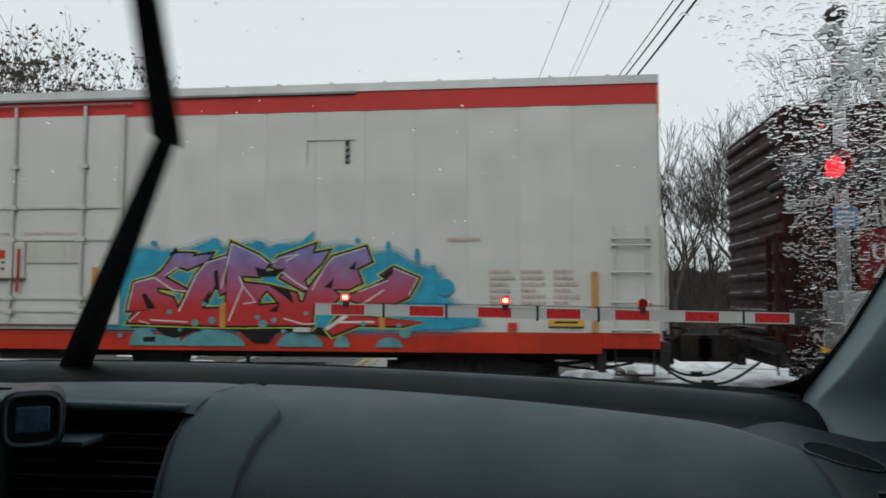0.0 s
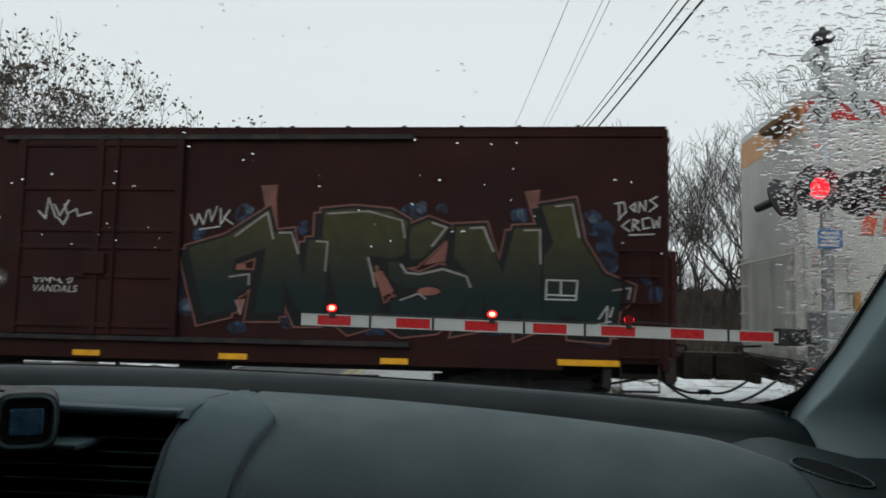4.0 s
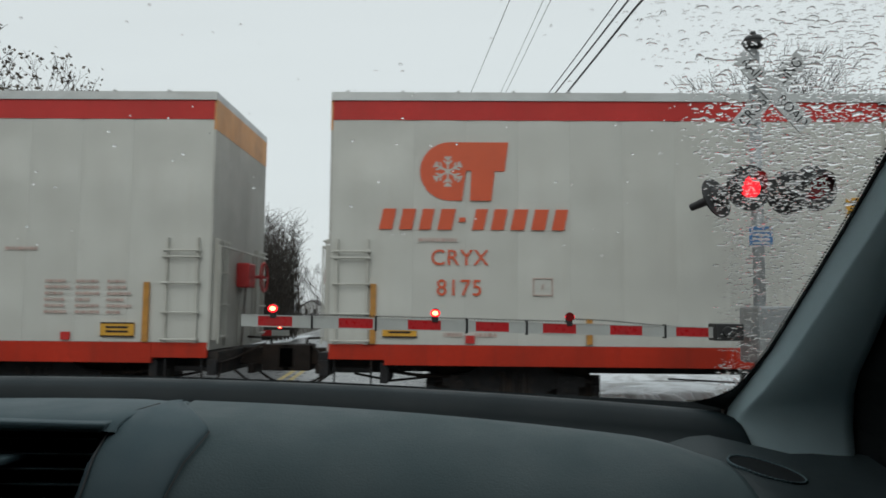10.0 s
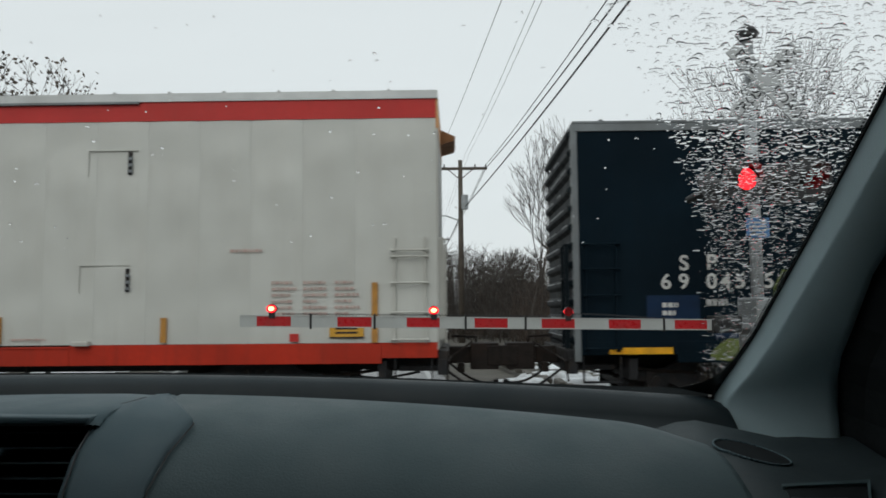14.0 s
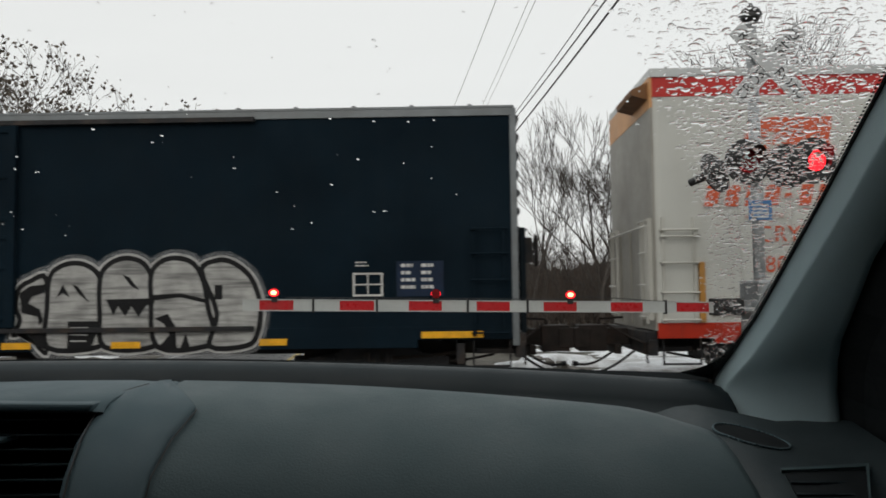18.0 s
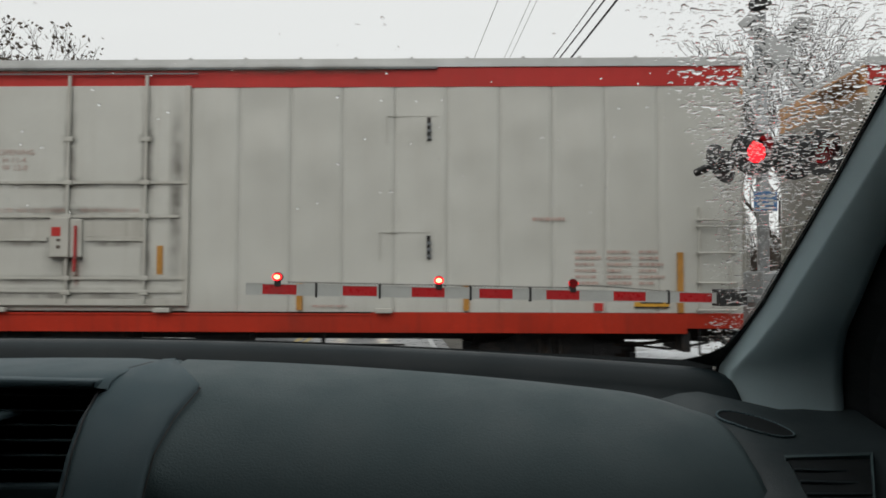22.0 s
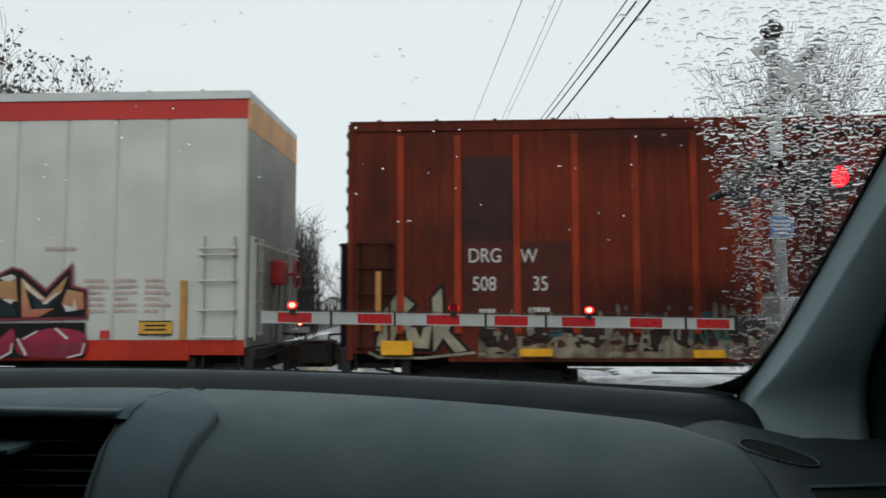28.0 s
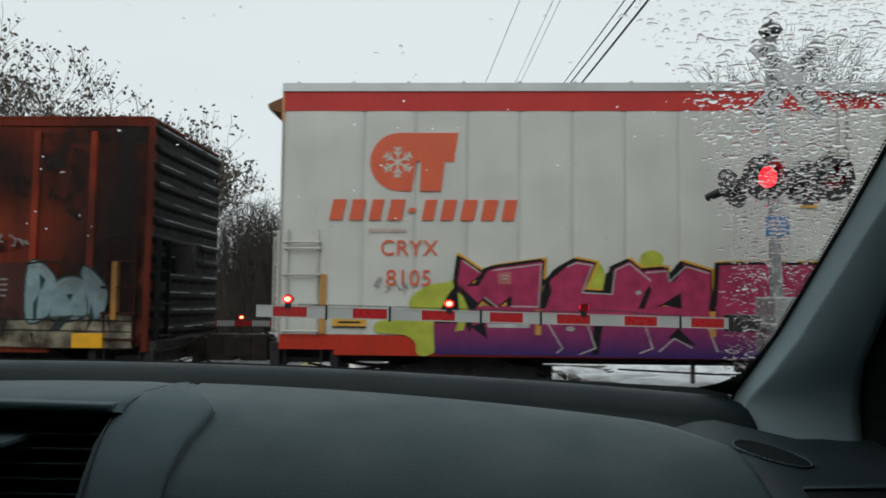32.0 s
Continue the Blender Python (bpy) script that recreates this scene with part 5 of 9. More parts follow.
def mist(name, color, most=0.6, fine=26):
    """Overspray: paint so thin and speckled that the car shows through it."""
    m = sprayed(name, color)
    n, l = m.node_tree.nodes, m.node_tree.links
    b = n["Principled BSDF"]
    co, no, rg = n.new("ShaderNodeTexCoord"), n.new("ShaderNodeTexNoise"), n.new("ShaderNodeMapRange")
    no.inputs["Scale"].default_value, no.inputs["Detail"].default_value = fine, 8
    for i, q in ((1, 0.36), (2, 0.68), (4, most)):
        rg.inputs[i].default_value = q
    l.new(co.outputs["Object"], no.inputs["Vector"])
    l.new(no.outputs[0], rg.inputs[0])
    l.new(rg.outputs[0], b.inputs["Alpha"])
    return m


def smudge(name, color, most, fine=5):
    """A film of dirt that thins out towards the rim of its patch."""
    m = mist(name, color, most, fine)
    n, l = m.node_tree.nodes, m.node_tree.links
    co, sep = n.new("ShaderNodeTexCoord"), n.new("ShaderNodeSeparateXYZ")
    l.new(co.outputs["Generated"], sep.inputs[0])
    spread = n["Principled BSDF"].inputs["Alpha"].links[0].from_node
    spread.inputs[1].default_value, spread.inputs[2].default_value = 0.2, 0.7
    prod = spread.outputs[0]
    for axis in (0, 2):
        ping, mul = n.new("ShaderNodeMath"), n.new("ShaderNodeMath")
        ping.operation, ping.inputs[1].default_value = "PINGPONG", 0.5
        mul.operation = "MULTIPLY"
        l.new(sep.outputs[axis], ping.inputs[0])
        twice = n.new("ShaderNodeMath")
        twice.operation, twice.inputs[1].default_value, twice.use_clamp = "MULTIPLY", 2.6, True
        l.new(ping.outputs[0], twice.inputs[0])
        l.new(prod, mul.inputs[0])
        l.new(twice.outputs[0], mul.inputs[1])
        prod = mul.outputs[0]
    l.new(prod, n["Principled BSDF"].inputs["Alpha"])
    return m


SOOT_SHADE_FILM, RUST_FILM = smudge("door_soot_and_shade", (0.13, 0.11, 0.09), 0.55, 3.5), smudge("rust_film", (0.30, 0.06, 0.03), 0.8, 9)


def dirty_door(car):
    """Soot beside the rods and bars of a plug door, a painted shadow band at its right edge, and rust below its lever.
    """
    # the tall patch from 11.95 to 12.22 is the painted edge shadow
    patches = [(8.6, 12.2, 2.98, 3.13), (8.6, 12.2, 2.44, 2.62), (9.15, 10.2, 2.08, 2.24), (10.6, 11.65, 2.08, 2.24), (8.6, 12.2, 1.5, 1.68), (11.95, 12.22, 1.3, 4.7), (8.56, 8.8, 1.3, 4.7), (8.6, 12.2, 1.25, 1.5), (9.4, 11.4, 2.58, 2.74), (10.0, 10.8, 1.6, 2.6)]
    for x in (9.16, 10.41, 11.62):
        patches += [(x - 0.11, x + 0.13, 2.5, 4.6), (x - 0.09, x + 0.11, 1.3, 2.7), (x - 0.2, x + 0.2, 2.98, 3.2), (x - 0.16, x + 0.16, 3.68, 3.86)]
    for k, (x0, x1, z0, z1) in enumerate(patches):
        y = -0.0565 - 0.0003 * k
        part("grime", Mesh().sheet([[(x0, y, z0), (x1, y, z0)], [(x0, y, z1), (x1, y, z1)]]), SOOT_SHADE_FILM, car)
    part("rust_run", Mesh().sheet([[(10.5, -0.066, 1.45), (10.62, -0.066, 1.45)], [(10.5, -0.066, 1.95), (10.62, -0.066, 1.95)]]), RUST_FILM, car, "rust run below the lever")
    for k, (x0, x1) in enumerate(((8.3, 10.6), (9.9, 12.6), (12.0, 16.2))):
        y = -0.061 - 0.0005 * k
        part("grime", Mesh().sheet([[(x0, y, 4.74), (x1, y, 4.74)], [(x0, y, 4.93), (x1, y, 4.93)]]), SOOT_SHADE_FILM, car)


S_CYAN, S_TEAL = sprayed("spray_cyan", (0.03, 0.30, 0.45)), sprayed("spray_teal", (0.10, 0.28, 0.31))
S_BLACK, S_WHITE = sprayed("spray_black", (0.007, 0.007, 0.008)), sprayed("spray_white", (0.62, 0.62, 0.60))
S_LIME, S_YELLOW = sprayed("spray_lime", (0.42, 0.46, 0.06)), sprayed("spray_yellow", (0.70, 0.36, 0.03))
S_RED, S_PINK = sprayed("spray_red", (0.36, 0.018, 0.022)), sprayed("spray_pink", (0.42, 0.14, 0.13))
S_LAV, S_TAN = sprayed("spray_lavender", (0.29, 0.32, 0.50)), sprayed("spray_tan", (0.50, 0.29, 0.14))
S_CRIM = sprayed("spray_crimson", (0.32, 0.02, 0.07))
S_GREY, S_SILVER = sprayed("spray_grey", (0.25, 0.235, 0.225), 0.6), sprayed("spray_silver", (0.44, 0.44, 0.43), 0.5)
S_CREAM, S_GREEN = sprayed("spray_cream", (0.33, 0.30, 0.22), 0.7), sprayed("spray_seagreen", (0.055, 0.12, 0.11), 0.6)
STREAKY = paint("spray_streaky_silver", (0.40, 0.40, 0.385), 0.55, vary=0.2, scale=5, stain=(0.09, 0.09, 0.09), dirt=0.4, brushed=0.8, spec=0.2)
FADED = paint("spray_faded_grey", (0.27, 0.255, 0.245), 0.55, vary=0.2, scale=5, stain=(0.10, 0.075, 0.07), dirt=0.5, brushed=0.75, spec=0.2)
S_SKY = sprayed("spray_pale_blue", (0.22, 0.31, 0.34), 0.6)
SILL_RUST = smudge("sill_rust", (0.10, 0.035, 0.015), 0.9, 3)
for x0, x1, y in ((8.3, 12.5, -0.0635), (8.6, 10.9, -0.064), (10.4, 12.4, -0.0645)):
    part("rust_stain", Mesh().sheet([[(x0, y, 0.74), (x1, y, 0.74)], [(x0, y, 1.14), (x1, y, 1.14)]]), SILL_RUST, car_g, "rust-brown stain on the sill")
for white_car in (car_f, car_g):
    dirty_door(white_car)


def rounded(poly, steps=4):
    n, out = len(poly), []
    for i in range(n):
        p0, p1, p2, p3 = (Vector(poly[(i + k) % n]) for k in (-1, 0, 1, 2))
        for s in np.linspace(0, 1, steps, endpoint=False):
            out.append(tuple(0.5 * ((2 * p1) + (p2 - p0) * s + (2 * p0 - 5 * p1 + 4 * p2 - p3) * s * s + (3 * p1 - p0 - 3 * p2 + p3) * s ** 3)))
    return out


def grown(poly, w):
    """The polygon with its edge moved out by w."""
    n = len(poly)
    area = sum(poly[i][0] * poly[(i + 1) % n][1] - poly[(i + 1) % n][0] * poly[i][1] for i in range(n))
    sg, out = (1 if area > 0 else -1), []
    for i in range(n):
        a, b, c = Vector(poly[i - 1]), Vector(poly[i]), Vector(poly[(i + 1) % n])
        u, v = (b - a), (c - b)
        u = u.normalized() if u.length else Vector((1, 0))
        v = v.normalized() if v.length else u
        m = Vector((u.y + v.y, -u.x - v.x))
        k = 1 + u.dot(v)
        out.append(tuple(b + sg * m * (w / max(k, 0.35))))
    return out


class Piece:
    """One sprayed piece. Design units x right, y down, mapped to the car's side."""

    def __init__(self, car, name, label, x0, kx, z0, kz, y=-0.036, shear=0.0):
        self.map, self.y, self.k, self.car = (x0, kx, z0, kz, shear), y, 0, car
        self.top, self.name, self.label = None, name, label

    def flat(self, poly):
        x0, kx, z0, kz, sh = self.map
        return [(x0 + kx * a, z0 + kz * b + sh * a) for a, b in poly]

    def lay(self, material, *polys, soft=False, grow=0.0):
        m = Mesh()
        for i, poly in enumerate(polys):
            q = rounded(poly) if soft else list(poly)
            if grow:
                q = grown(q, grow)
            f = self.flat(q)
            area = sum(f[j][0] * f[(j + 1) % len(f)][1] - f[(j + 1) % len(f)][0] * f[j][1] for j in range(len(f)))
            f = f if area > 0 else f[::-1]
            yy = self.y - 0.0012 * self.k - 0.00006 * i
            m.add([(x, yy, z) for x, z in f] + [(x, yy + 0.001, z) for x, z in f],
                  [tuple(range(len(f)))] + [(j, len(f) + j, len(f) + (j + 1) % len(f), (j + 1) % len(f)) for j in range(len(f))])
        self.k += 1
        if self.top is None:
            self.top = part(self.name, m, material, self.car, self.label)
            return self.top
        return part("paint_layer", m, material, self.top)

    def letters(self, polys, fill, line=S_BLACK, w=10, glowm=None, gw=20, soft=False):
        if glowm:
            self.lay(glowm, *polys, soft=soft, grow=gw)
        self.lay(line, *polys, soft=soft, grow=w)
        self.lay(fill, *polys, soft=soft)


def disc(x, y, rx, ry=None, n=18):
    return [(x + rx * math.cos(a), y + (ry or rx) * math.sin(a)) for a in np.linspace(0, 2 * math.pi, n, endpoint=False)]


def ribbon(pts, w):
    """A stroke of width w along a line, as quads."""
    out = []
    for a, b in zip(pts, pts[1:]):
        a, b = Vector(a), Vector(b)
        d = (b - a)
        if d.length < 1e-6:
            continue
        p = Vector((-d.y, d.x)).normalized() * w / 2
        e = d.normalized() * w * 0.3
        out.append([tuple(a - e + p), tuple(b + e + p), tuple(b + e - p), tuple(a - e - p)])
    return out


def scribble(car, x, z, wide, high, seed, material, glyphs=4, w=0.03, y=-0.016):
    """A quick hand-drawn mark that cannot be read."""
    rng = random.Random(seed)
    m, q = Mesh(), 0
    step = wide / glyphs
    for g in range(glyphs):
        a = [(x + g * step + rng.uniform(0, 0.9) * step, z + rng.uniform(0, 1) * high) for _ in range(rng.randint(4, 6))]
        for r in ribbon(a, w):
            q += 1
            yy = y - 0.00008 * q
            m.add([(px, yy, pz) for px, pz in r], [(0, 1, 2, 3)])
    return part("tag", m, material, car)


# car one: cyan cloud, black and lime edge, lavender to red strokes
def dome(x, top, rx, foot=470):
    return [(x + rx * math.cos(a), foot - (foot - top) * math.sin(a)) for a in np.linspace(0, math.pi, 14)]


p = Piece(car_a, "spray_piece", "spray piece in red and lavender on a cyan cloud", 11.992, 0.004193, 2.701, -0.003888)
CLOUD = [(20, 395), (28, 300), (66, 190), (130, 78), (240, 84), (330, 80), (420, 48), (480, 72), (600, 52), (660, 74), (760, 58), (830, 76), (940, 68), (1000, 92), (1050, 100), (1130, 94), (1200, 142), (1270, 162), (1304, 200), (1292, 260), (1350, 300), (1352, 396)]
p.lay(mist("cyan_mist", (0.05, 0.32, 0.46), 0.3, 150), CLOUD, soft=True, grow=26)
p.lay(mist("cyan_mist_near", (0.04, 0.31, 0.46), 0.7, 150), CLOUD, soft=True, grow=12)
p.lay(S_CYAN, CLOUD, soft=True)
p.lay(S_CYAN, disc(200, 52, 13), disc(440, 55, 24), disc(610, 72, 28), disc(700, 75, 38, 20), disc(992, 46, 11), disc(960, 78, 36, 14), disc(1320, 233, 34), disc(1108, 76, 10, 28), disc(1216, 108, 10, 30), disc(1276, 157, 8, 12), [(762, 62), (828, 4), (822, 40), (792, 68)], disc(1300, 300, 22))
p.lay(S_TEAL, dome(165, 396, 54), dome(440, 408, 128), dome(440, 396, 52, 440), dome(778, 410, 88), dome(936, 424, 30), dome(1114, 430, 50), disc(1172, 408, 22, 26), [(118, 470), (122, 425), (310, 428), (318, 470)])
p.lay(S_BLACK, [(90, 372), (480, 386), (830, 390), (905, 398), (884, 430), (782, 408), (692, 414), (652, 460), (602, 456), (542, 408), (400, 402), (292, 440), (252, 430), (208, 396), (120, 400)], [(165, 436), (214, 434), (215, 455), (166, 456)])
A = [[(132, 330), (104, 378), (480, 388), (760, 384), (826, 386), (815, 290), (480, 318)], [(98, 330), (122, 214), (205, 190), (236, 166), (285, 92), (362, 95), (352, 108), (435, 95), (415, 125), (335, 160), (300, 146), (242, 190), (332, 240), (335, 251), (215, 232), (220, 255), (280, 275), (310, 332), (160, 325)]]
A += [[(300, 332), (370, 180), (410, 130), (495, 105), (480, 160), (490, 250), (470, 262), (455, 200), (440, 240), (410, 300), (380, 334)], [(490, 372), (495, 110), (508, 50), (620, 105), (655, 135), (640, 160), (600, 150), (615, 190), (545, 186), (560, 220), (620, 290), (570, 388), (500, 386)]]
A += [[(665, 150), (690, 112), (832, 60), (822, 98), (886, 86), (858, 135), (790, 205), (806, 238), (790, 247), (700, 195), (720, 170)], [(560, 215), (650, 225), (762, 256), (778, 310), (762, 388), (640, 362), (700, 300), (650, 242), (610, 290)]]
A += [[(806, 242), (870, 150), (900, 110), (1025, 72), (1046, 130), (990, 160), (1010, 215), (960, 240), (900, 240), (930, 270), (900, 300), (830, 300), (822, 388), (780, 330)], [(940, 272), (1050, 230), (1110, 200), (1086, 184), (1130, 154), (1222, 198), (1186, 270), (1130, 300), (1010, 300)], [(882, 400), (930, 342), (1242, 370), (1160, 386), (1000, 382), (902, 424)]]
p.letters(A, fade("spray_red_to_lavender", (0.42, 0.03, 0.03), (0.20, 0.19, 0.40), 1.50, 2.35), S_BLACK, 8, S_LIME, 13)
p.lay(S_BLACK, [(156, 262), (172, 256), (216, 320), (180, 322)], [(602, 152), (650, 168), (722, 154), (682, 190), (617, 191)], [(660, 228), (735, 240), (756, 304), (716, 268)], [(440, 170), (456, 160), (466, 250), (448, 240)], [(868, 232), (904, 196), (898, 238)], [(1088, 186), (1128, 156), (1124, 180), (1102, 200)], [(390, 302), (430, 240), (424, 300)], [(655, 330), (700, 296), (690, 332)], [(960, 160), (990, 126), (984, 164)], [(258, 104), (290, 66), (300, 92)], [(362, 98), (440, 84), (430, 100)])
p.lay(S_WHITE, *ribbon([(100, 325), (124, 216)], 4), *ribbon([(125, 214), (205, 192), (280, 244), (334, 250)], 5), *ribbon([(246, 186), (300, 149)], 4), *ribbon([(306, 330), (372, 182), (410, 133), (490, 108)], 5), *ribbon([(502, 368), (556, 226), (540, 190)], 5), *ribbon([(510, 56), (498, 112), (470, 236)], 5), *ribbon([(512, 56), (616, 106), (654, 136)], 3.5), *ribbon([(668, 136), (694, 114), (768, 100), (720, 128)], 4), *ribbon([(708, 172), (760, 214), (804, 240)], 5))
p.lay(S_WHITE, *ribbon([(822, 244), (870, 152), (902, 112), (1022, 76)], 4), *ribbon([(1000, 250), (1108, 206)], 4), *ribbon([(1016, 298), (1092, 244)], 6), *ribbon([(196, 366), (340, 374)], 5), *ribbon([(716, 358), (790, 380), (836, 378)], 5), *ribbon([(880, 398), (952, 346)], 14), *ribbon([(908, 372), (1056, 370)], 8), *ribbon([(560, 300), (606, 292), (560, 232)], 4), *ribbon([(1132, 158), (1220, 198), (1186, 266)], 3.5), *ribbon([(108, 372), (150, 334)], 4), *ribbon([(150, 370), (190, 382)], 4))
p.lay(S_TEAL, disc(405, 300, 9), disc(268, 334, 11), disc(370, 377, 14), disc(437, 367, 14), disc(614, 353, 10), disc(635, 380, 17), disc(679, 365, 11), disc(800, 337, 8), disc(715, 408, 9), disc(1150, 383, 10), disc(1017, 378, 10), disc(1207, 355, 10), disc(312, 405, 8), disc(75, 430, 10), disc(190, 140, 6), disc(90, 345, 12))

PANEL_RED = sprayed("number_panel_red", (0.15, 0.010, 0.012), 0.3)
# brown car: red number panels, a large dulled white piece, olive lettering
for x0, x1 in ((0.97, 1.70), (1.81, 2.50), (2.62, 3.35)):
    part("number_panel", Mesh().box(x0, x1, -0.042, -0.012, 1.27, 2.64), PANEL_RED, car_b, "red number panel")
p = Piece(car_b, "spray_piece", "dulled white bubble spray piece with drips", 1.364, 0.007388, 4.318, -0.007224, y=-0.018, shear=0.000091)
W = [(35, 190), (100, 180), (110, 205), (130, 185), (160, 165), (200, 155), (240, 165), (265, 185), (290, 175), (330, 170), (375, 185), (410, 215), (440, 200), (490, 185), (515, 195), (545, 225), (580, 200), (625, 187), (660, 205), (690, 240), (705, 268), (740, 276), (744, 290), (772, 298), (760, 312), (806, 318), (820, 330), (785, 344), (796, 356), (774, 362), (785, 378), (768, 400), (700, 425), (685, 450), (672, 484), (660, 476), (640, 500), (620, 488), (600, 496), (588, 470), (560, 432), (530, 460), (490, 488), (470, 484), (462, 500), (446, 488), (420, 496), (390, 465), (358, 408), (335, 430), (300, 468),
     (280, 462), (265, 478), (252, 462), (240, 486), (234, 450), (215, 430), (190, 450), (186, 478), (176, 446), (160, 442), (152, 480), (140, 446), (132, 474), (126, 436), (60, 430), (50, 240)]
p.lay(mist("white_mist", (0.40, 0.38, 0.37), 0.3, 150), W, soft=True, grow=14)
p.lay(mist("white_mist_near", (0.45, 0.43, 0.42), 0.65, 150), W, grow=6)
p.lay(S_SILVER, W)
p.lay(sprayed("spray_blue_white", (0.33, 0.37, 0.37), 0.4), [(96, 216), (125, 200), (160, 180), (200, 168), (240, 182), (258, 206), (260, 250), (70, 250)], soft=True)
p.lay(FADED, [(276, 205), (330, 192), (372, 204), (410, 236), (490, 206), (545, 246), (590, 216), (636, 206), (676, 250), (694, 290), (692, 385), (672, 430), (622, 468), (590, 440), (560, 408), (500, 456), (430, 466), (396, 432), (364, 384), (330, 402), (282, 420), (268, 300)], soft=True)
p.lay(S_SILVER, [(284, 352), (300, 272), (380, 280), (376, 298), (320, 352), (296, 362)], [(430, 330), (470, 322), (476, 350), (440, 356)], *ribbon([(500, 250), (520, 300), (556, 340), (572, 392)], 7), *ribbon([(374, 200), (376, 420)], 5), *ribbon([(496, 196), (494, 300)], 5), *ribbon([(606, 200), (600, 460)], 7), *ribbon([(166, 176), (166, 240)], 5), *ribbon([(420, 300), (500, 296), (530, 286)], 6))
p.lay(S_BLACK, [(525, 360), (552, 360), (552, 392), (525, 392)])
p.lay(mist("streaked_black", (0.02, 0.016, 0.015), 0.95, 6), [(610, 338), (702, 338), (702, 397), (610, 397)])
p.lay(sprayed("gap_brown", (0.04, 0.02, 0.018), 0.4), *ribbon([(386, 206), (388, 424)], 2.5), *ribbon([(502, 200), (502, 440)], 2), *ribbon([(260, 330), (262, 425)], 3), *ribbon([(614, 202), (612, 330)], 2))
scribble(car_b, 7.98, 1.95, 0.7, 0.11, 26, S_SILVER, 5, 0.022, y=-0.084)
p = Piece(car_b, "tag", "pale hand-sprayed tags", -0.342, 0.004495, 4.268, -0.004255, y=-0.05)
for strokes, w in (([[(115, 130), (85, 140), (108, 155), (85, 172)], [(150, 125), (125, 135), (145, 150), (125, 165), (150, 165)], [(185, 120), (160, 130), (180, 142), (160, 158), (185, 158)], [(200, 90), (205, 150)], [(232, 110), (208, 128), (228, 150)], [(245, 100), (270, 105), (268, 135), (245, 140), (245, 100)], [(70, 185), (120, 166), (190, 162)],
                     [(115, 185), (122, 228), (136, 192), (150, 240), (156, 186)], [(178, 182), (205, 275), (226, 186)], [(214, 130), (216, 190)]], 6),
                   ([[(70, 265), (76, 315), (100, 272), (70, 262)], [(62, 300), (98, 288), (106, 300), (80, 314)], [(112, 280), (116, 306), (136, 278)], [(130, 300), (150, 258), (150, 302), (132, 300)], [(160, 286), (175, 270), (186, 290), (165, 300), (160, 286)], [(194, 268), (200, 296)], [(70, 326), (130, 320), (100, 350), (80, 392)]], 6),
                   ([[(312, 320), (285, 335), (306, 352), (278, 372)], [(312, 370), (322, 315), (332, 350), (346, 310), (352, 372)], [(364, 255), (370, 370)], [(396, 340), (374, 352), (412, 374)], [(280, 386), (326, 382)]], 7),
                   ([[(58, 428 + 20 * k), (72, 438 + 20 * k), (84, 428 + 20 * k), (98, 442 + 20 * k), (110, 430 + 20 * k), (130, 444 + 20 * k)] for k in range(3)], 5)):
    p.lay(S_SILVER, *[r for st in strokes for r in ribbon(st, w)])
p = Piece(car_b, "tag", "pale hand-sprayed tags", 1.70, 0.006923, 4.325, -0.00693, y=-0.086)
p.lay(S_SILVER, *[r for st in ([(912, 175), (930, 192), (935, 145), (955, 190)], [(950, 160), (965, 185), (985, 150)], [(960, 190), (975, 206), (985, 186), (975, 160)], [(985, 180), (1005, 170), (1010, 186), (1040, 178)], [(518, 150), (528, 190), (535, 165), (548, 190), (553, 145)], [(552, 190), (575, 150)], [(548, 192), (570, 186)]) for r in ribbon(st, 4.5)])
part("tag", lettering("NOTORIOUS", 0.22, S_SILVER, shear=0.2, spacing=1.05), S_SILVER, car_b, "white sprayed tag", at=(0.93, -0.10, 1.05))
for text, x, z, sz in (("UP", 1.34, 2.30, 0.34), ("46", 1.32, 1.96, 0.34), ("61", 2.11, 1.97, 0.34), ("30", 2.92, 1.97, 0.34)):
    part("stencil", lettering(text, sz, CHALK, bold=0.002), CHALK, car_b, at=(x, -0.050, z))
for text, x, z in (("LD LMT", 1.27, 1.56), ("LT WT", 1.25, 1.42)):
    part("stencil", lettering(text, 0.13, CHALK, bold=0.003), CHALK, car_b, at=(x, -0.050, z))
bars(car_b, "print", 1.92, 1.56, 0.45, 2, CHALK, high=0.06, gap=0.06, y=-0.05)
for x0, x1, z in ((0.41, 1.32, 0.90), (3.54, 3.97, 0.86), (6.46, 6.94, 0.86), (8.7, 9.15, 0.86), (11.1, 11.55, 0.86), (13.65, 14.08, 0.85), (16.34, 17.25, 0.90)):
    part("reflector", Mesh().box(x0, x1, -0.03, -0.01, z - 0.045, z + 0.045), REFLECT_Y, car_b, "yellow reflector strip")
p = Piece(car_b, "spray_piece", "olive to dark green spray lettering with black block shadow and pink edge", 9.871, 0.005896, 4.566, -0.005703, y=-0.016, shear=0.0000835)
DULL_PINK = sprayed("spray_dull_pink", (0.17, 0.075, 0.062), 0.5)
DULL_BLUE = mist("spray_dull_blue", (0.030, 0.062, 0.115), 0.9, 7)
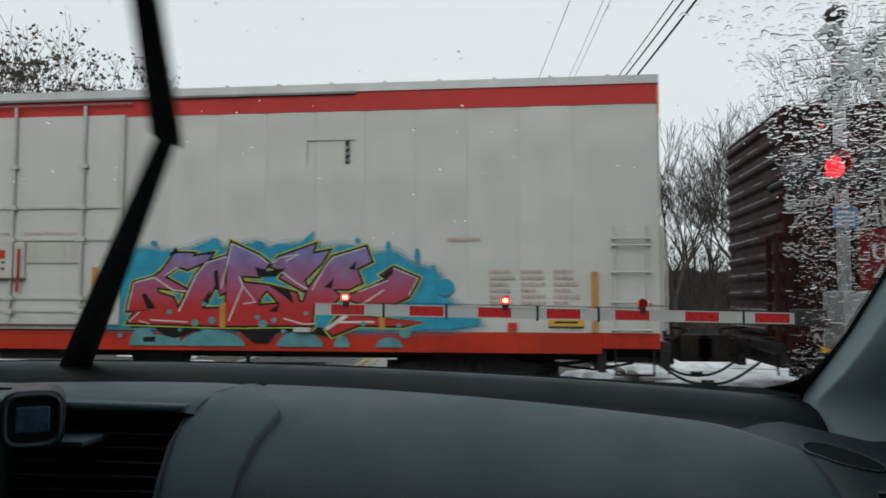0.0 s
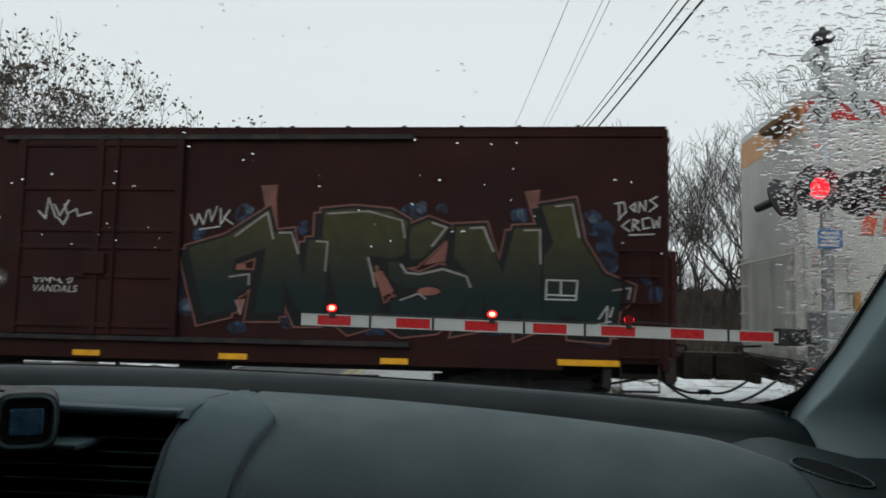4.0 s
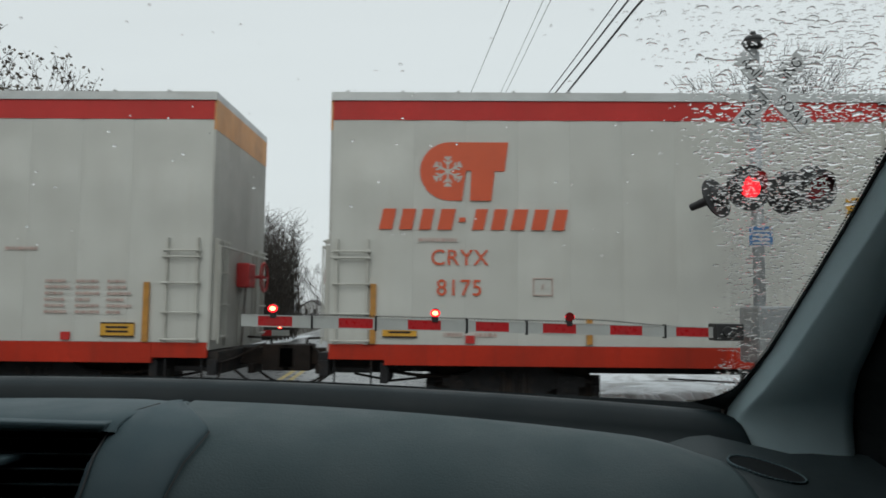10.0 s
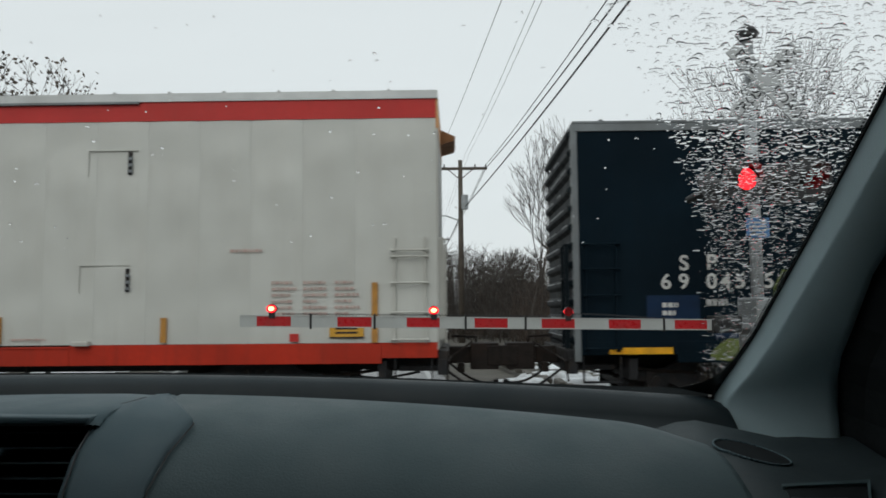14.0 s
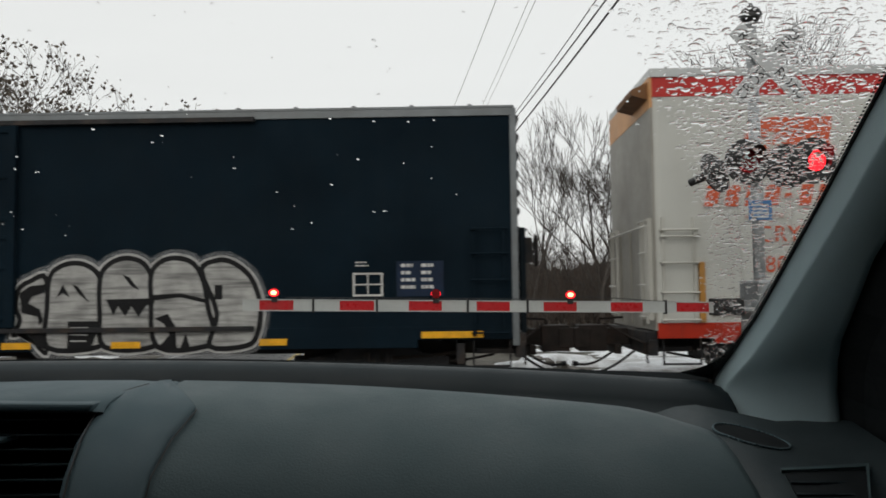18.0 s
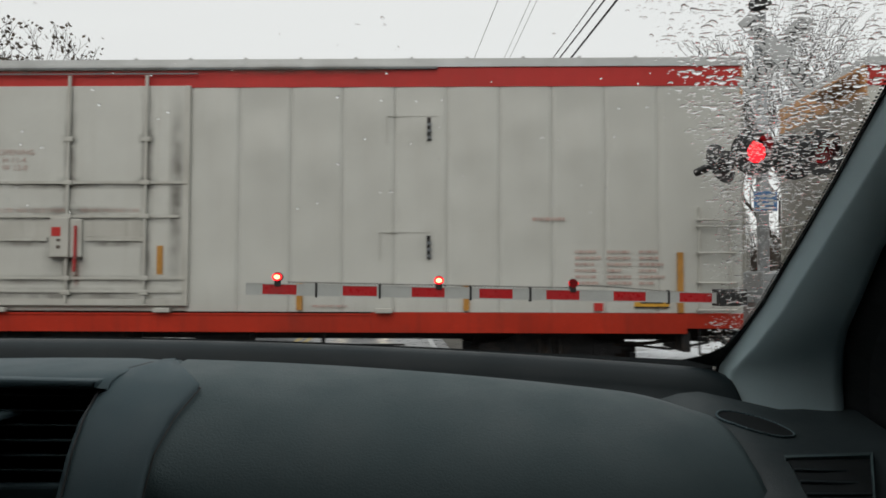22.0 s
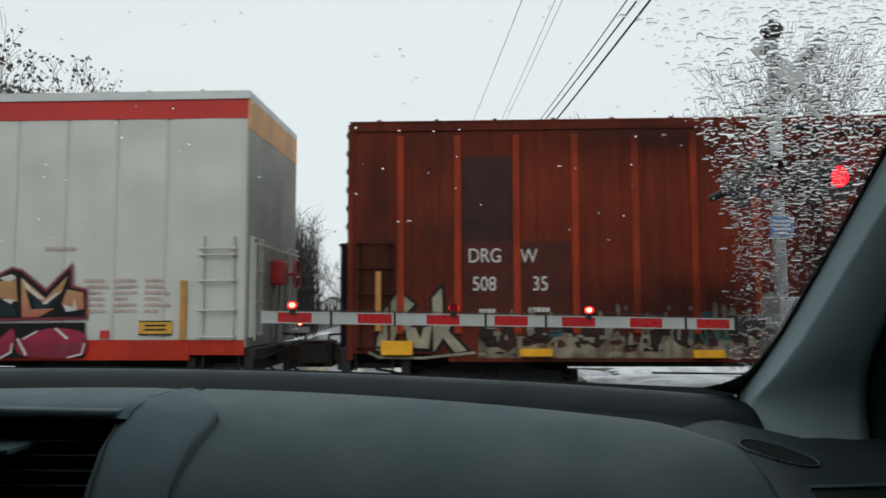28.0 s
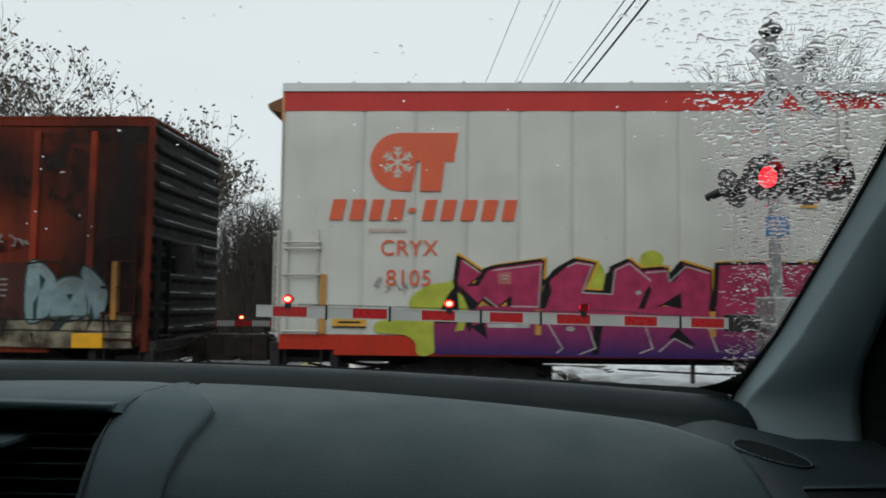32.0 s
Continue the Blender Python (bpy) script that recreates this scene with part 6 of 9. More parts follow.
p.lay(DULL_BLUE, disc(262, 262, 28, 30), disc(145, 318, 26, 22), disc(20, 470, 42, 34), disc(80, 455, 30, 40), disc(115, 520, 30, 26), disc(255, 575, 26, 18), disc(395, 560, 28, 20), disc(425, 300, 20), disc(720, 255, 34, 24), disc(795, 252, 16), disc(1000, 270, 28, 22), disc(1180, 290, 30, 34), disc(1212, 312, 28), disc(1215, 352, 24), disc(1225, 395, 26, 34), disc(1315, 440, 24, 18), disc(1345, 480, 22), disc(945, 575, 40, 16), disc(625, 582, 30, 14), disc(1200, 605, 34, 14), soft=True)
p.lay(mist("pale_blue_dots", (0.13, 0.17, 0.22), 0.8, 9), disc(25, 468, 22, 26), disc(115, 512, 16, 20), disc(740, 245, 14, 18), disc(1184, 280, 12), disc(275, 245, 14), disc(1000, 268, 12, 16), soft=True)
p.lay(DULL_PINK, [(305, 182), (352, 180), (348, 215), (356, 300), (338, 300), (318, 240)], [(1008, 205), (1050, 200), (1046, 240), (1052, 290), (1034, 290)])
F = [[(112, 355), (215, 325), (330, 250), (355, 345), (275, 375), (240, 385), (235, 424), (285, 425), (285, 460), (248, 480), (245, 525), (165, 545), (130, 430)],
     [(300, 535), (325, 360), (350, 315), (395, 310), (430, 440), (440, 335), (495, 332), (488, 548), (430, 548), (378, 450), (375, 535)],
     [(480, 255), (560, 248), (660, 258), (705, 285), (698, 375), (660, 385), (604, 378), (615, 420), (640, 520), (620, 555), (570, 570), (535, 540), (505, 440), (490, 380), (478, 330)],
     [(715, 300), (760, 280), (812, 300), (800, 330), (745, 385), (715, 390), (708, 340)],
     [(655, 395), (690, 395), (700, 420), (740, 432), (790, 410), (850, 420), (875, 460), (860, 515), (800, 565), (710, 575), (660, 545), (668, 500), (715, 486), (760, 494), (800, 480), (790, 460), (700, 466), (660, 440)],
     [(832, 300), (907, 297), (955, 430), (985, 305), (1053, 302), (1053, 560), (1010, 578), (1007, 520), (965, 550), (918, 540), (905, 480), (900, 560), (850, 570), (868, 500), (868, 430), (828, 380)],
     [(1053, 245), (1135, 232), (1157, 340), (1210, 430), (1283, 462), (1277, 495), (1245, 520), (1235, 585), (1145, 578), (1140, 540), (1105, 535), (1100, 560), (1057, 555), (1060, 380), (1085, 345), (1070, 300)]]
BLOCK = [[(a - 16, b + 14) for a, b in q] for q in F]
p.lay(DULL_PINK, *F, *BLOCK, grow=13)
p.lay(S_BLACK, *F, *BLOCK, grow=8)
p.lay(fade("spray_green_to_olive", (0.0065, 0.0150, 0.0165), (0.046, 0.042, 0.015), 1.9, 2.9), *F)
p.lay(sprayed("spray_flesh_pink", (0.25, 0.10, 0.08), 0.4), [(812, 338), (806, 392), (748, 404)], [(616, 424), (640, 418), (672, 474), (644, 488)], disc(764, 474, 30, 11), [(246, 404), (272, 400), (274, 414), (246, 418)], [(250, 500), (272, 496), (262, 538)])
p.lay(S_GREY, *ribbon([(240, 322), (326, 258), (344, 330)], 6), *ribbon([(360, 314), (394, 314), (414, 372)], 6), *ribbon([(462, 338), (492, 340), (488, 420)], 5), *ribbon([(490, 262), (600, 256), (690, 282), (698, 330)], 5), *ribbon([(602, 384), (612, 420), (622, 462)], 6), *ribbon([(770, 288), (808, 302), (770, 352)], 6), *ribbon([(690, 402), (704, 424), (740, 428), (800, 414), (862, 434), (872, 462)], 6), *ribbon([(690, 498), (738, 480), (756, 494)], 5),
      *ribbon([(870, 304), (904, 302), (930, 366)], 6), *ribbon([(1010, 310), (1050, 310), (1052, 400)], 5), *ribbon([(1090, 246), (1132, 242), (1150, 330)], 5), *ribbon([(228, 436), (282, 428), (282, 458)], 5), *ribbon([(248, 500), (262, 540), (272, 498)], 3), *ribbon([(1235, 470), (1280, 464), (1274, 492)], 5))
p.lay(S_SILVER, *ribbon([(1068, 443), (1146, 445), (1142, 496), (1066, 494), (1068, 443)], 4), *ribbon([(1105, 444), (1104, 484)], 4), *ribbon([(1068, 482), (1142, 485)], 4))
p.lay(S_SILVER, *[r for st in ([(1195, 560), (1230, 552)], [(1200, 545), (1222, 512), (1218, 560)], [(1228, 540), (1236, 515)], [(114, 262), (128, 292), (135, 260), (150, 290), (160, 250)], [(165, 248), (172, 282), (186, 240)], [(196, 246), (198, 290), (222, 250), (206, 272), (232, 290)], [(140, 304), (196, 296)],
      [(1240, 240), (1262, 236), (1268, 262), (1248, 284)], [(1250, 240), (1252, 282)], [(1278, 250), (1292, 238), (1290, 262), (1278, 250)], [(1300, 264), (1302, 236), (1316, 260), (1318, 232)], [(1346, 222), (1328, 232), (1346, 246), (1326, 262)], [(1276, 284), (1258, 300), (1276, 314)], [(1284, 312), (1286, 282), (1300, 288), (1288, 298), (1302, 312)], [(1326, 278), (1308, 282), (1312, 308), (1328, 304)], [(1332, 280), (1338, 306), (1344, 286), (1350, 304), (1352, 276)], [(1276, 324), (1338, 322)]) for r in ribbon(st, 4)])
for text, x, z, sz, y in (("VANDALS", 7.0, 1.16, 0.20, -0.10), ("VANDALS", 8.36, 1.86, 0.16, -0.090)):
    part("tag", lettering(text, sz, S_SILVER, shear=0.25, spacing=1.1), S_SILVER, car_b, "white sprayed tag", at=(x, y, z))

# dark blue car: pale lettering and bubbles, number, plates
p = Piece(car_e, "spray_piece", "silver spray lettering with black edge and lime glow", -0.85, 0.00666, 3.04, -0.00657, y=-0.016)
DULL_LIME = sprayed("spray_dull_lime", (0.15, 0.19, 0.05), 0.5)
p.lay(DULL_LIME, [(435, 338), (450, 300), (520, 268), (560, 275), (600, 335)], [(1240, 330), (1280, 250), (1330, 245), (1395, 285), (1390, 325)], soft=True)
p.lay(sprayed("spray_blue_patch", (0.006, 0.022, 0.060), 0.4), [(437, 250), (508, 250), (508, 290), (437, 290)], [(702, 118), (780, 118), (780, 155), (702, 155)], [(285, 190), (405, 190), (405, 250), (285, 250)])
K = [[(590, 180), (605, 150), (660, 150), (715, 185), (700, 220), (670, 240), (700, 325), (660, 325), (640, 260), (625, 328), (585, 328)], [(740, 332), (790, 160), (850, 160), (862, 332), (820, 332), (815, 280), (782, 285), (775, 332)],
     [(872, 332), (870, 160), (910, 165), (905, 220), (960, 165), (1000, 180), (940, 240), (978, 328), (930, 332), (905, 270), (905, 332)], [(1000, 328), (960, 290), (1010, 275), (1040, 285), (970, 225), (1030, 160), (1085, 170), (1060, 205), (1030, 205), (1080, 270), (1060, 322)],
     [(1110, 300), (1105, 240), (1140, 175), (1180, 155), (1220, 190), (1228, 250), (1200, 310), (1150, 325)]]
p.letters(K, paint("spray_pale_lettering", (0.37, 0.35, 0.29), 0.55, vary=0.15, scale=4, stain=(0.14, 0.13, 0.11), dirt=0.6, brushed=0.3, spec=0.2), S_BLACK, 13, DULL_LIME, 17)
p.lay(S_BLACK, disc(1168, 238, 22, 42), [(640, 190), (670, 190), (660, 215), (635, 222)], [(795, 250), (815, 210), (820, 250)], disc(612, 235, 5, 40))
for text, x, z in (("S", 1.63, 2.27), ("P", 2.05, 2.28), ("6", 1.35, 1.99), ("9", 1.62, 1.99), ("0", 2.04, 1.99), ("4", 2.25, 1.99), ("5", 2.47, 1.99), ("5", 2.90, 1.99)):
    part("stencil", lettering(text, 0.32, CHALK, bold=0.006), CHALK, car_e, at=(x, -0.014, z))
part("stencil", lettering("C", 0.14, CHALK), CHALK, car_e, at=(3.99, -0.022, 2.06))
bars(car_e, "print", 1.95, 1.73, 0.55, 1, S_SILVER, high=0.1, y=-0.016)
bars(car_e, "print", 1.28, 1.68, 0.35, 2, CHALK, high=0.07, gap=0.05, y=-0.024)
m = Mesh()
for a, b, c, d in ((3.85, 4.13, 1.97, 1.985), (3.85, 4.13, 2.225, 2.24), (3.85, 3.865, 1.97, 2.24), (4.115, 4.13, 1.97, 2.24)):
    m.box(a, b, -0.022, -0.016, c, d)
part("plate_mark", m, CHALK, car_e)
for x0, x1, z in ((0.47, 1.42, 0.96), (3.47, 3.92, 0.89), (6.2, 6.65, 0.88), (8.9, 9.35, 0.87), (10.3, 10.75, 0.87), (12.0, 12.45, 0.87), (14.28, 14.70, 0.89), (16.75, 17.69, 0.975)):
    part("reflector", Mesh().box(x0, x1, -0.03, -0.01, z - 0.05, z + 0.05), REFLECT_Y, car_e, "yellow reflector strip")
p = Piece(car_e, "spray_piece", "silver bubble spray piece with black edges", 0, 0.01, 0, 0.01, y=-0.016)
BUBBLE = [[(1046, 102), (1055, 126), (1048, 145), (1052, 174), (1070, 188), (1100, 190), (1103, 82), (1087, 82), (1071, 105)], [(1100, 82), (1097, 144), (1101, 194), (1123, 213), (1153, 215), (1179, 199), (1190, 163), (1190, 110), (1180, 82)], [(1179, 136), (1179, 189), (1192, 212), (1220, 223), (1250, 214), (1266, 185), (1266, 160), (1273, 122), (1266, 82), (1188, 82)]]
BUBBLE += [[(1258, 161), (1259, 198), (1274, 216), (1299, 222), (1327, 213), (1344, 184), (1352, 141), (1360, 108), (1348, 82), (1269, 82)], [(1336, 200), (1360, 217), (1387, 214), (1417, 189), (1432, 146), (1428, 104), (1410, 82), (1350, 82), (1360, 134)]]
MIST = mist("silver_mist", (0.42, 0.43, 0.44), 0.55, 150)
p.lay(MIST, *BUBBLE, soft=True, grow=11)
p.lay(MIST, *BUBBLE, soft=True, grow=7)
p.lay(S_SILVER, *BUBBLE, soft=True, grow=4.6)
for b in BUBBLE:
    p.lay(S_BLACK, b, soft=True, grow=1.2)
    p.lay(STREAKY, b, soft=True, grow=-6.5)
p.lay(S_BLACK, [(1061, 138), (1057, 168), (1073, 179), (1097, 181), (1096, 169), (1076, 163), (1071, 152), (1089, 143), (1094, 126), (1088, 118), (1086, 132)], [(1071, 105), (1096, 108), (1099, 84), (1088, 84)], [(1114, 160), (1124, 181), (1135, 161), (1124, 168)], [(1138, 181), (1148, 177), (1166, 152), (1150, 165)], [(1132, 82), (1133, 124), (1186, 124), (1178, 107), (1168, 82)],
      [(1191, 157), (1266, 158), (1267, 151), (1254, 147), (1242, 130), (1231, 146), (1221, 131), (1210, 147), (1203, 133)], [(1216, 195), (1227, 191), (1243, 170), (1230, 177)], [(1259, 163), (1307, 165), (1348, 155), (1348, 149), (1307, 159), (1267, 155)], [(1267, 127), (1287, 134), (1299, 115), (1301, 82), (1272, 82), (1290, 102), (1281, 119)], [(1359, 177), (1371, 177), (1371, 155), (1359, 155)], [(1307, 82), (1315, 105), (1322, 82)])
p.lay(S_SILVER, *ribbon([(1136, 114), (1164, 114)], 2.2), *ribbon([(1136, 104), (1163, 103)], 2.2), *ribbon([(1137, 94), (1161, 94)], 2.2))
part("placard_frame", Mesh().box(15.71, 16.17, -0.022, -0.012, 1.57, 1.60).box(15.71, 16.17, -0.022, -0.012, 1.90, 1.93).box(15.71, 15.74, -0.022, -0.012, 1.6, 1.9).box(16.14, 16.17, -0.022, -0.012, 1.6, 1.9).box(15.93, 15.95, -0.022, -0.012, 1.6, 1.9).box(15.74, 16.14, -0.021, -0.012, 1.74, 1.76), CHALK, car_e, "white placard frame")
part("blue_panel", Mesh().box(16.38, 17.1, -0.018, -0.01, 1.56, 2.1), sprayed("blue_panel_paint", (0.008, 0.020, 0.046), 0.4), car_e)
bars(car_e, "print", 16.45, 2.06, 0.62, 4, CHALK, high=0.05, gap=0.06, columns=2, y=-0.022)
bars(car_e, "print", 15.75, 2.1, 0.4, 2, CHALK, high=0.02, gap=0.03, y=-0.016)

# white car with two pieces
p = Piece(car_g, "spray_piece", "spray piece in lavender and tan on red", 3.079, 0.005232, 3.041, -0.005241, shear=0.000047)
HAZE = [[(-146, 408), (-155, 290), (-85, 258), (-30, 235), (60, 205), (100, 200), (130, 290), (10, 412)], disc(705, 186, 34, 26), disc(1085, 258, 26, 34), disc(1028, 215, 14, 24), disc(1055, 297, 56, 14), disc(1195, 366, 20, 12)]
p.lay(mist("yellow_haze", (0.72, 0.33, 0.03), 0.8, 9), *HAZE, soft=True, grow=9)
p.lay(mist("yellow_core", (0.74, 0.35, 0.03), 1.6, 3), *HAZE, soft=True)
BODY = [(72, 262), (84, 224), (112, 188), (160, 164), (215, 156), (250, 166), (290, 134), (330, 120), (352, 122), (368, 156), (402, 190), (424, 156), (442, 148), (462, 164), (500, 152), (535, 152), (562, 178), (600, 154), (655, 146), (684, 156), (692, 190), (736, 172), (770, 154), (850, 160), (935, 188), (982, 214), (992, 262), (984, 290), (1010, 330), (1096, 340), (1088, 446), (880, 432), (-80, 430), (-82, 300), (-20, 282), (30, 300)]
p.lay(mist("crimson_haze", (0.36, 0.02, 0.04), 0.8, 12), BODY, grow=9, soft=True)
p.lay(S_RED, BODY)
LAVS = [[(90, 245), (165, 255), (200, 240), (216, 255), (182, 286), (95, 290)], [(234, 225), (250, 190), (300, 160), (338, 148), (340, 200), (335, 286), (300, 286), (268, 265), (245, 255)], [(355, 210), (425, 220), (420, 250), (380, 250), (395, 290), (350, 290)], [(425, 195), (480, 172), (545, 172), (550, 215), (520, 296), (470, 296), (490, 230), (460, 205)],
        [(550, 265), (552, 220), (580, 185), (640, 165), (678, 170), (675, 215), (620, 235), (610, 255), (640, 255), (740, 230), (800, 260), (770, 280), (650, 286), (580, 286)], [(913, 246), (920, 215), (965, 212), (978, 235), (945, 245), (978, 262), (960, 285), (930, 270)],
        [(40, 402), (45, 335), (70, 325), (110, 330), (115, 360), (155, 355), (185, 395), (170, 420), (45, 420)], [(335, 407), (338, 335), (412, 332), (405, 365), (350, 412)], [(778, 412), (790, 345), (880, 340), (878, 385), (800, 430), (770, 430)], [(890, 387), (895, 345), (1076, 345), (1080, 440), (930, 436)]]
TANS = [[(105, 236), (150, 195), (235, 175), (215, 240), (130, 242)], [(783, 170), (907, 190), (880, 246), (845, 250), (850, 230), (765, 226)], [(790, 292), (820, 255), (855, 255), (862, 292)], [(215, 292), (260, 262), (330, 276), (330, 292)], [(150, 345), (190, 340), (215, 360), (195, 390), (165, 360)], [(244, 426), (265, 345), (335, 340), (325, 426)], [(468, 397), (475, 345), (545, 345), (577, 385), (560, 426), (500, 428)],
        [(633, 402), (645, 345), (775, 340), (782, 390), (740, 426), (670, 424)], [(-58, 322), (-40, 296), (-12, 300), (-8, 340), (-30, 356), (-56, 350)], disc(-28, 400, 15, 20)]
p.letters(LAVS, fade("spray_lavender_fade", (0.20, 0.23, 0.40), (0.30, 0.33, 0.46), 0.8, 2.2), S_CRIM, 4)
p.letters(TANS, S_TAN, S_CRIM, 4)
p.lay(S_RED, [(284, 218), (310, 205), (306, 240), (284, 242)], [(690, 345), (720, 345), (706, 366)], [(905, 420), (925, 395), (940, 424)], [(80, 340), (108, 340), (100, 358), (84, 356)], soft=True)
p.lay(S_LAV, disc(680, 378, 14), disc(722, 378, 14), disc(520, 382, 10), disc(150, 410, 9), disc(812, 200, 7))
p.lay(S_TAN, disc(506, 262, 12), disc(492, 240, 6), disc(110, 400, 18, 12), disc(1000, 400, 9))
p.lay(S_SILVER, *ribbon([(112, 228), (150, 202), (225, 182)], 6), *ribbon([(241, 218), (262, 190), (330, 157)], 7), *ribbon([(362, 214), (420, 224)], 6), *ribbon([(474, 180), (543, 178)], 6), *ribbon([(560, 228), (590, 193), (650, 172), (674, 176)], 7), *ribbon([(700, 244), (745, 236), (796, 259)], 6), *ribbon([(790, 178), (898, 196)], 6), *ribbon([(921, 226), (945, 218)], 6), *ribbon([(93, 251), (160, 260)], 6), *ribbon([(275, 276), (328, 284)], 5),
      *ribbon([(47, 350), (56, 334), (100, 336)], 6), *ribbon([(112, 366), (155, 360)], 5), *ribbon([(341, 341), (406, 338)], 5), *ribbon([(945, 350), (980, 362), (995, 350)], 5), disc(-44, 312, 5), disc(-34, 392, 5), disc(960, 250, 5))
scribble(car_g, 2.55, 1.62, 0.9, 0.22, 64, S_CRIM, 7, 0.03, y=-0.05)
scribble(car_g, 1.45, 0.88, 0.9, 0.18, 65, S_BLACK, 6, 0.03, y=-0.05)
scribble(car_g, 0.35, 0.88, 0.6, 0.18, 66, S_BLACK, 6, 0.03, y=-0.05)
scribble(car_g, 10.62, 1.62, 0.85, 0.42, 62, S_CRIM, 5, 0.075, y=-0.135)
p = Piece(car_g, "spray_tag", "crimson banner tag with pale letters", 2.31, 0.005128, 3.086, -0.005155, y=-0.135)
p.lay(S_CRIM, [(1346, 206), (1430, 216), (1445, 206), (1508, 214), (1500, 292), (1440, 296), (1420, 302), (1372, 294), (1366, 258)])
p.lay(S_SILVER, *ribbon([(1364, 232), (1392, 230), (1366, 272), (1396, 270)], 5), *ribbon([(1428, 236), (1406, 238), (1410, 276), (1434, 272)], 5), *ribbon([(1408, 256), (1426, 254)], 4), *ribbon([(1464, 234), (1440, 236), (1444, 272), (1468, 268)], 5), *ribbon([(1442, 254), (1460, 252)], 4), *ribbon([(1490, 234), (1482, 266)], 5), disc(1479, 284, 4))
p = Piece(car_g, "spray_piece", "dark-edged tan and crimson spray piece", 11.368, 0.004943, 2.669, -0.00496, shear=0.00009)
PLUM = sprayed("spray_plum", (0.20, 0.035, 0.055))
INKY = sprayed("spray_inky_teal", (0.012, 0.030, 0.036))
TOPS = [(205, 262), (215, 205), (238, 178), (205, 142), (250, 128), (266, 96), (290, 120), (335, 92), (355, 104), (345, 132), (480, 122), (505, 98), (560, 122), (620, 150), (690, 98), (738, 94), (800, 165), (830, 185), (872, 106), (905, 138), (950, 120), (985, 102), (1100, 138), (1150, 112), (1182, 122), (1262, 186), (1338, 112), (1342, 172), (1388, 186), (1392, 268)]
p.lay(S_YELLOW, [(175, 262), (205, 185), (235, 215), (230, 262)], [(800, 145), (850, 150), (848, 190), (815, 195)], [(1370, 235), (1400, 240), (1396, 268), (1372, 268)], soft=True)
p.lay(mist("plum_mist", (0.20, 0.05, 0.06), 0.6, 150), TOPS, grow=11)
p.lay(PLUM, TOPS, grow=6)
p.lay(S_BLACK, TOPS, grow=-1)
p.lay(INKY, [(345, 215), (425, 205), (412, 250), (310, 255)], [(585, 210), (640, 240), (600, 258), (540, 250)], [(1080, 215), (1150, 215), (1170, 258), (1060, 258)], [(1215, 190), (1262, 225), (1300, 205), (1270, 240), (1230, 238)], [(240, 200), (270, 190), (262, 250), (225, 250)])
SANDS = [[(272, 228), (290, 162), (332, 108), (326, 152), (478, 138), (470, 186), (440, 232), (418, 234), (430, 190), (330, 198), (298, 230)],
         [(514, 122), (622, 166), (686, 122), (692, 180), (640, 196), (572, 200), (652, 216), (640, 236), (514, 226)],
         [(688, 232), (736, 116), (812, 215), (806, 242), (768, 242), (746, 190), (718, 238)], [(828, 228), (870, 130), (886, 160), (882, 222), (850, 242)],
         [(893, 182), (938, 143), (988, 158), (978, 206), (940, 218), (903, 206)], [(998, 244), (1026, 190), (986, 118), (1100, 155), (1162, 132), (1172, 216), (1110, 200), (1068, 244)],
         [(1180, 138), (1262, 206), (1332, 136), (1312, 190), (1262, 226), (1196, 176), (1216, 240), (1292, 238), (1242, 264), (1188, 264)], [(1314, 228), (1330, 180), (1382, 190), (1386, 242), (1350, 248)]]
p.lay(fade("spray_rose_to_sand", (0.42, 0.13, 0.09), (0.46, 0.28, 0.13), 1.45, 1.95), *SANDS)
p.lay(S_WHITE, [(228, 146), (252, 142), (268, 118), (268, 150), (282, 160), (256, 172), (248, 190), (246, 164)], [(300, 232), (318, 150), (330, 112), (326, 160), (312, 228)], [(430, 232), (462, 180), (476, 176), (464, 206), (440, 234)], disc(336, 152, 12, 7), [(516, 124), (560, 146), (612, 176), (640, 200), (600, 186), (546, 156)], [(690, 122), (694, 176), (640, 200), (668, 172)], [(736, 118), (770, 160), (806, 212), (780, 190), (742, 140)],
      [(868, 132), (880, 150), (876, 212), (862, 190)], [(905, 150), (940, 142), (984, 166), (978, 196), (962, 166), (930, 152)], [(1000, 240), (1022, 190), (1034, 206), (1016, 240)], [(1120, 205), (1166, 208), (1150, 222)], [(1110, 140), (1150, 128), (1166, 140), (1140, 152)], [(1182, 142), (1220, 180), (1262, 208), (1240, 208), (1198, 172)], [(1310, 186), (1264, 226), (1250, 222), (1296, 190)], [(1318, 226), (1350, 236), (1356, 206), (1364, 246), (1330, 250)])
p.lay(S_BLACK, [(945, 100), (955, 96), (960, 150), (946, 160)], [(846, 205), (872, 236), (832, 236)])
BAND = [(112, 372), (118, 310), (150, 282), (210, 272), (1392, 284), (1392, 394), (560, 384)]
p.lay(S_BLACK, BAND)
p.lay(S_TEAL, [(115, 368), (112, 322), (150, 288), (140, 330), (160, 374)], [(432, 300), (462, 296), (466, 376), (436, 376)], [(980, 300), (1010, 292), (1002, 330)], [(930, 388), (968, 360), (990, 386)], [(1230, 346), (1258, 340), (1262, 384), (1236, 386)], soft=True)
p.lay(S_YELLOW, [(388, 300), (430, 290), (432, 378), (384, 378)], [(560, 346), (640, 330), (650, 384), (548, 380)], [(1070, 300), (1112, 306), (1100, 330)])
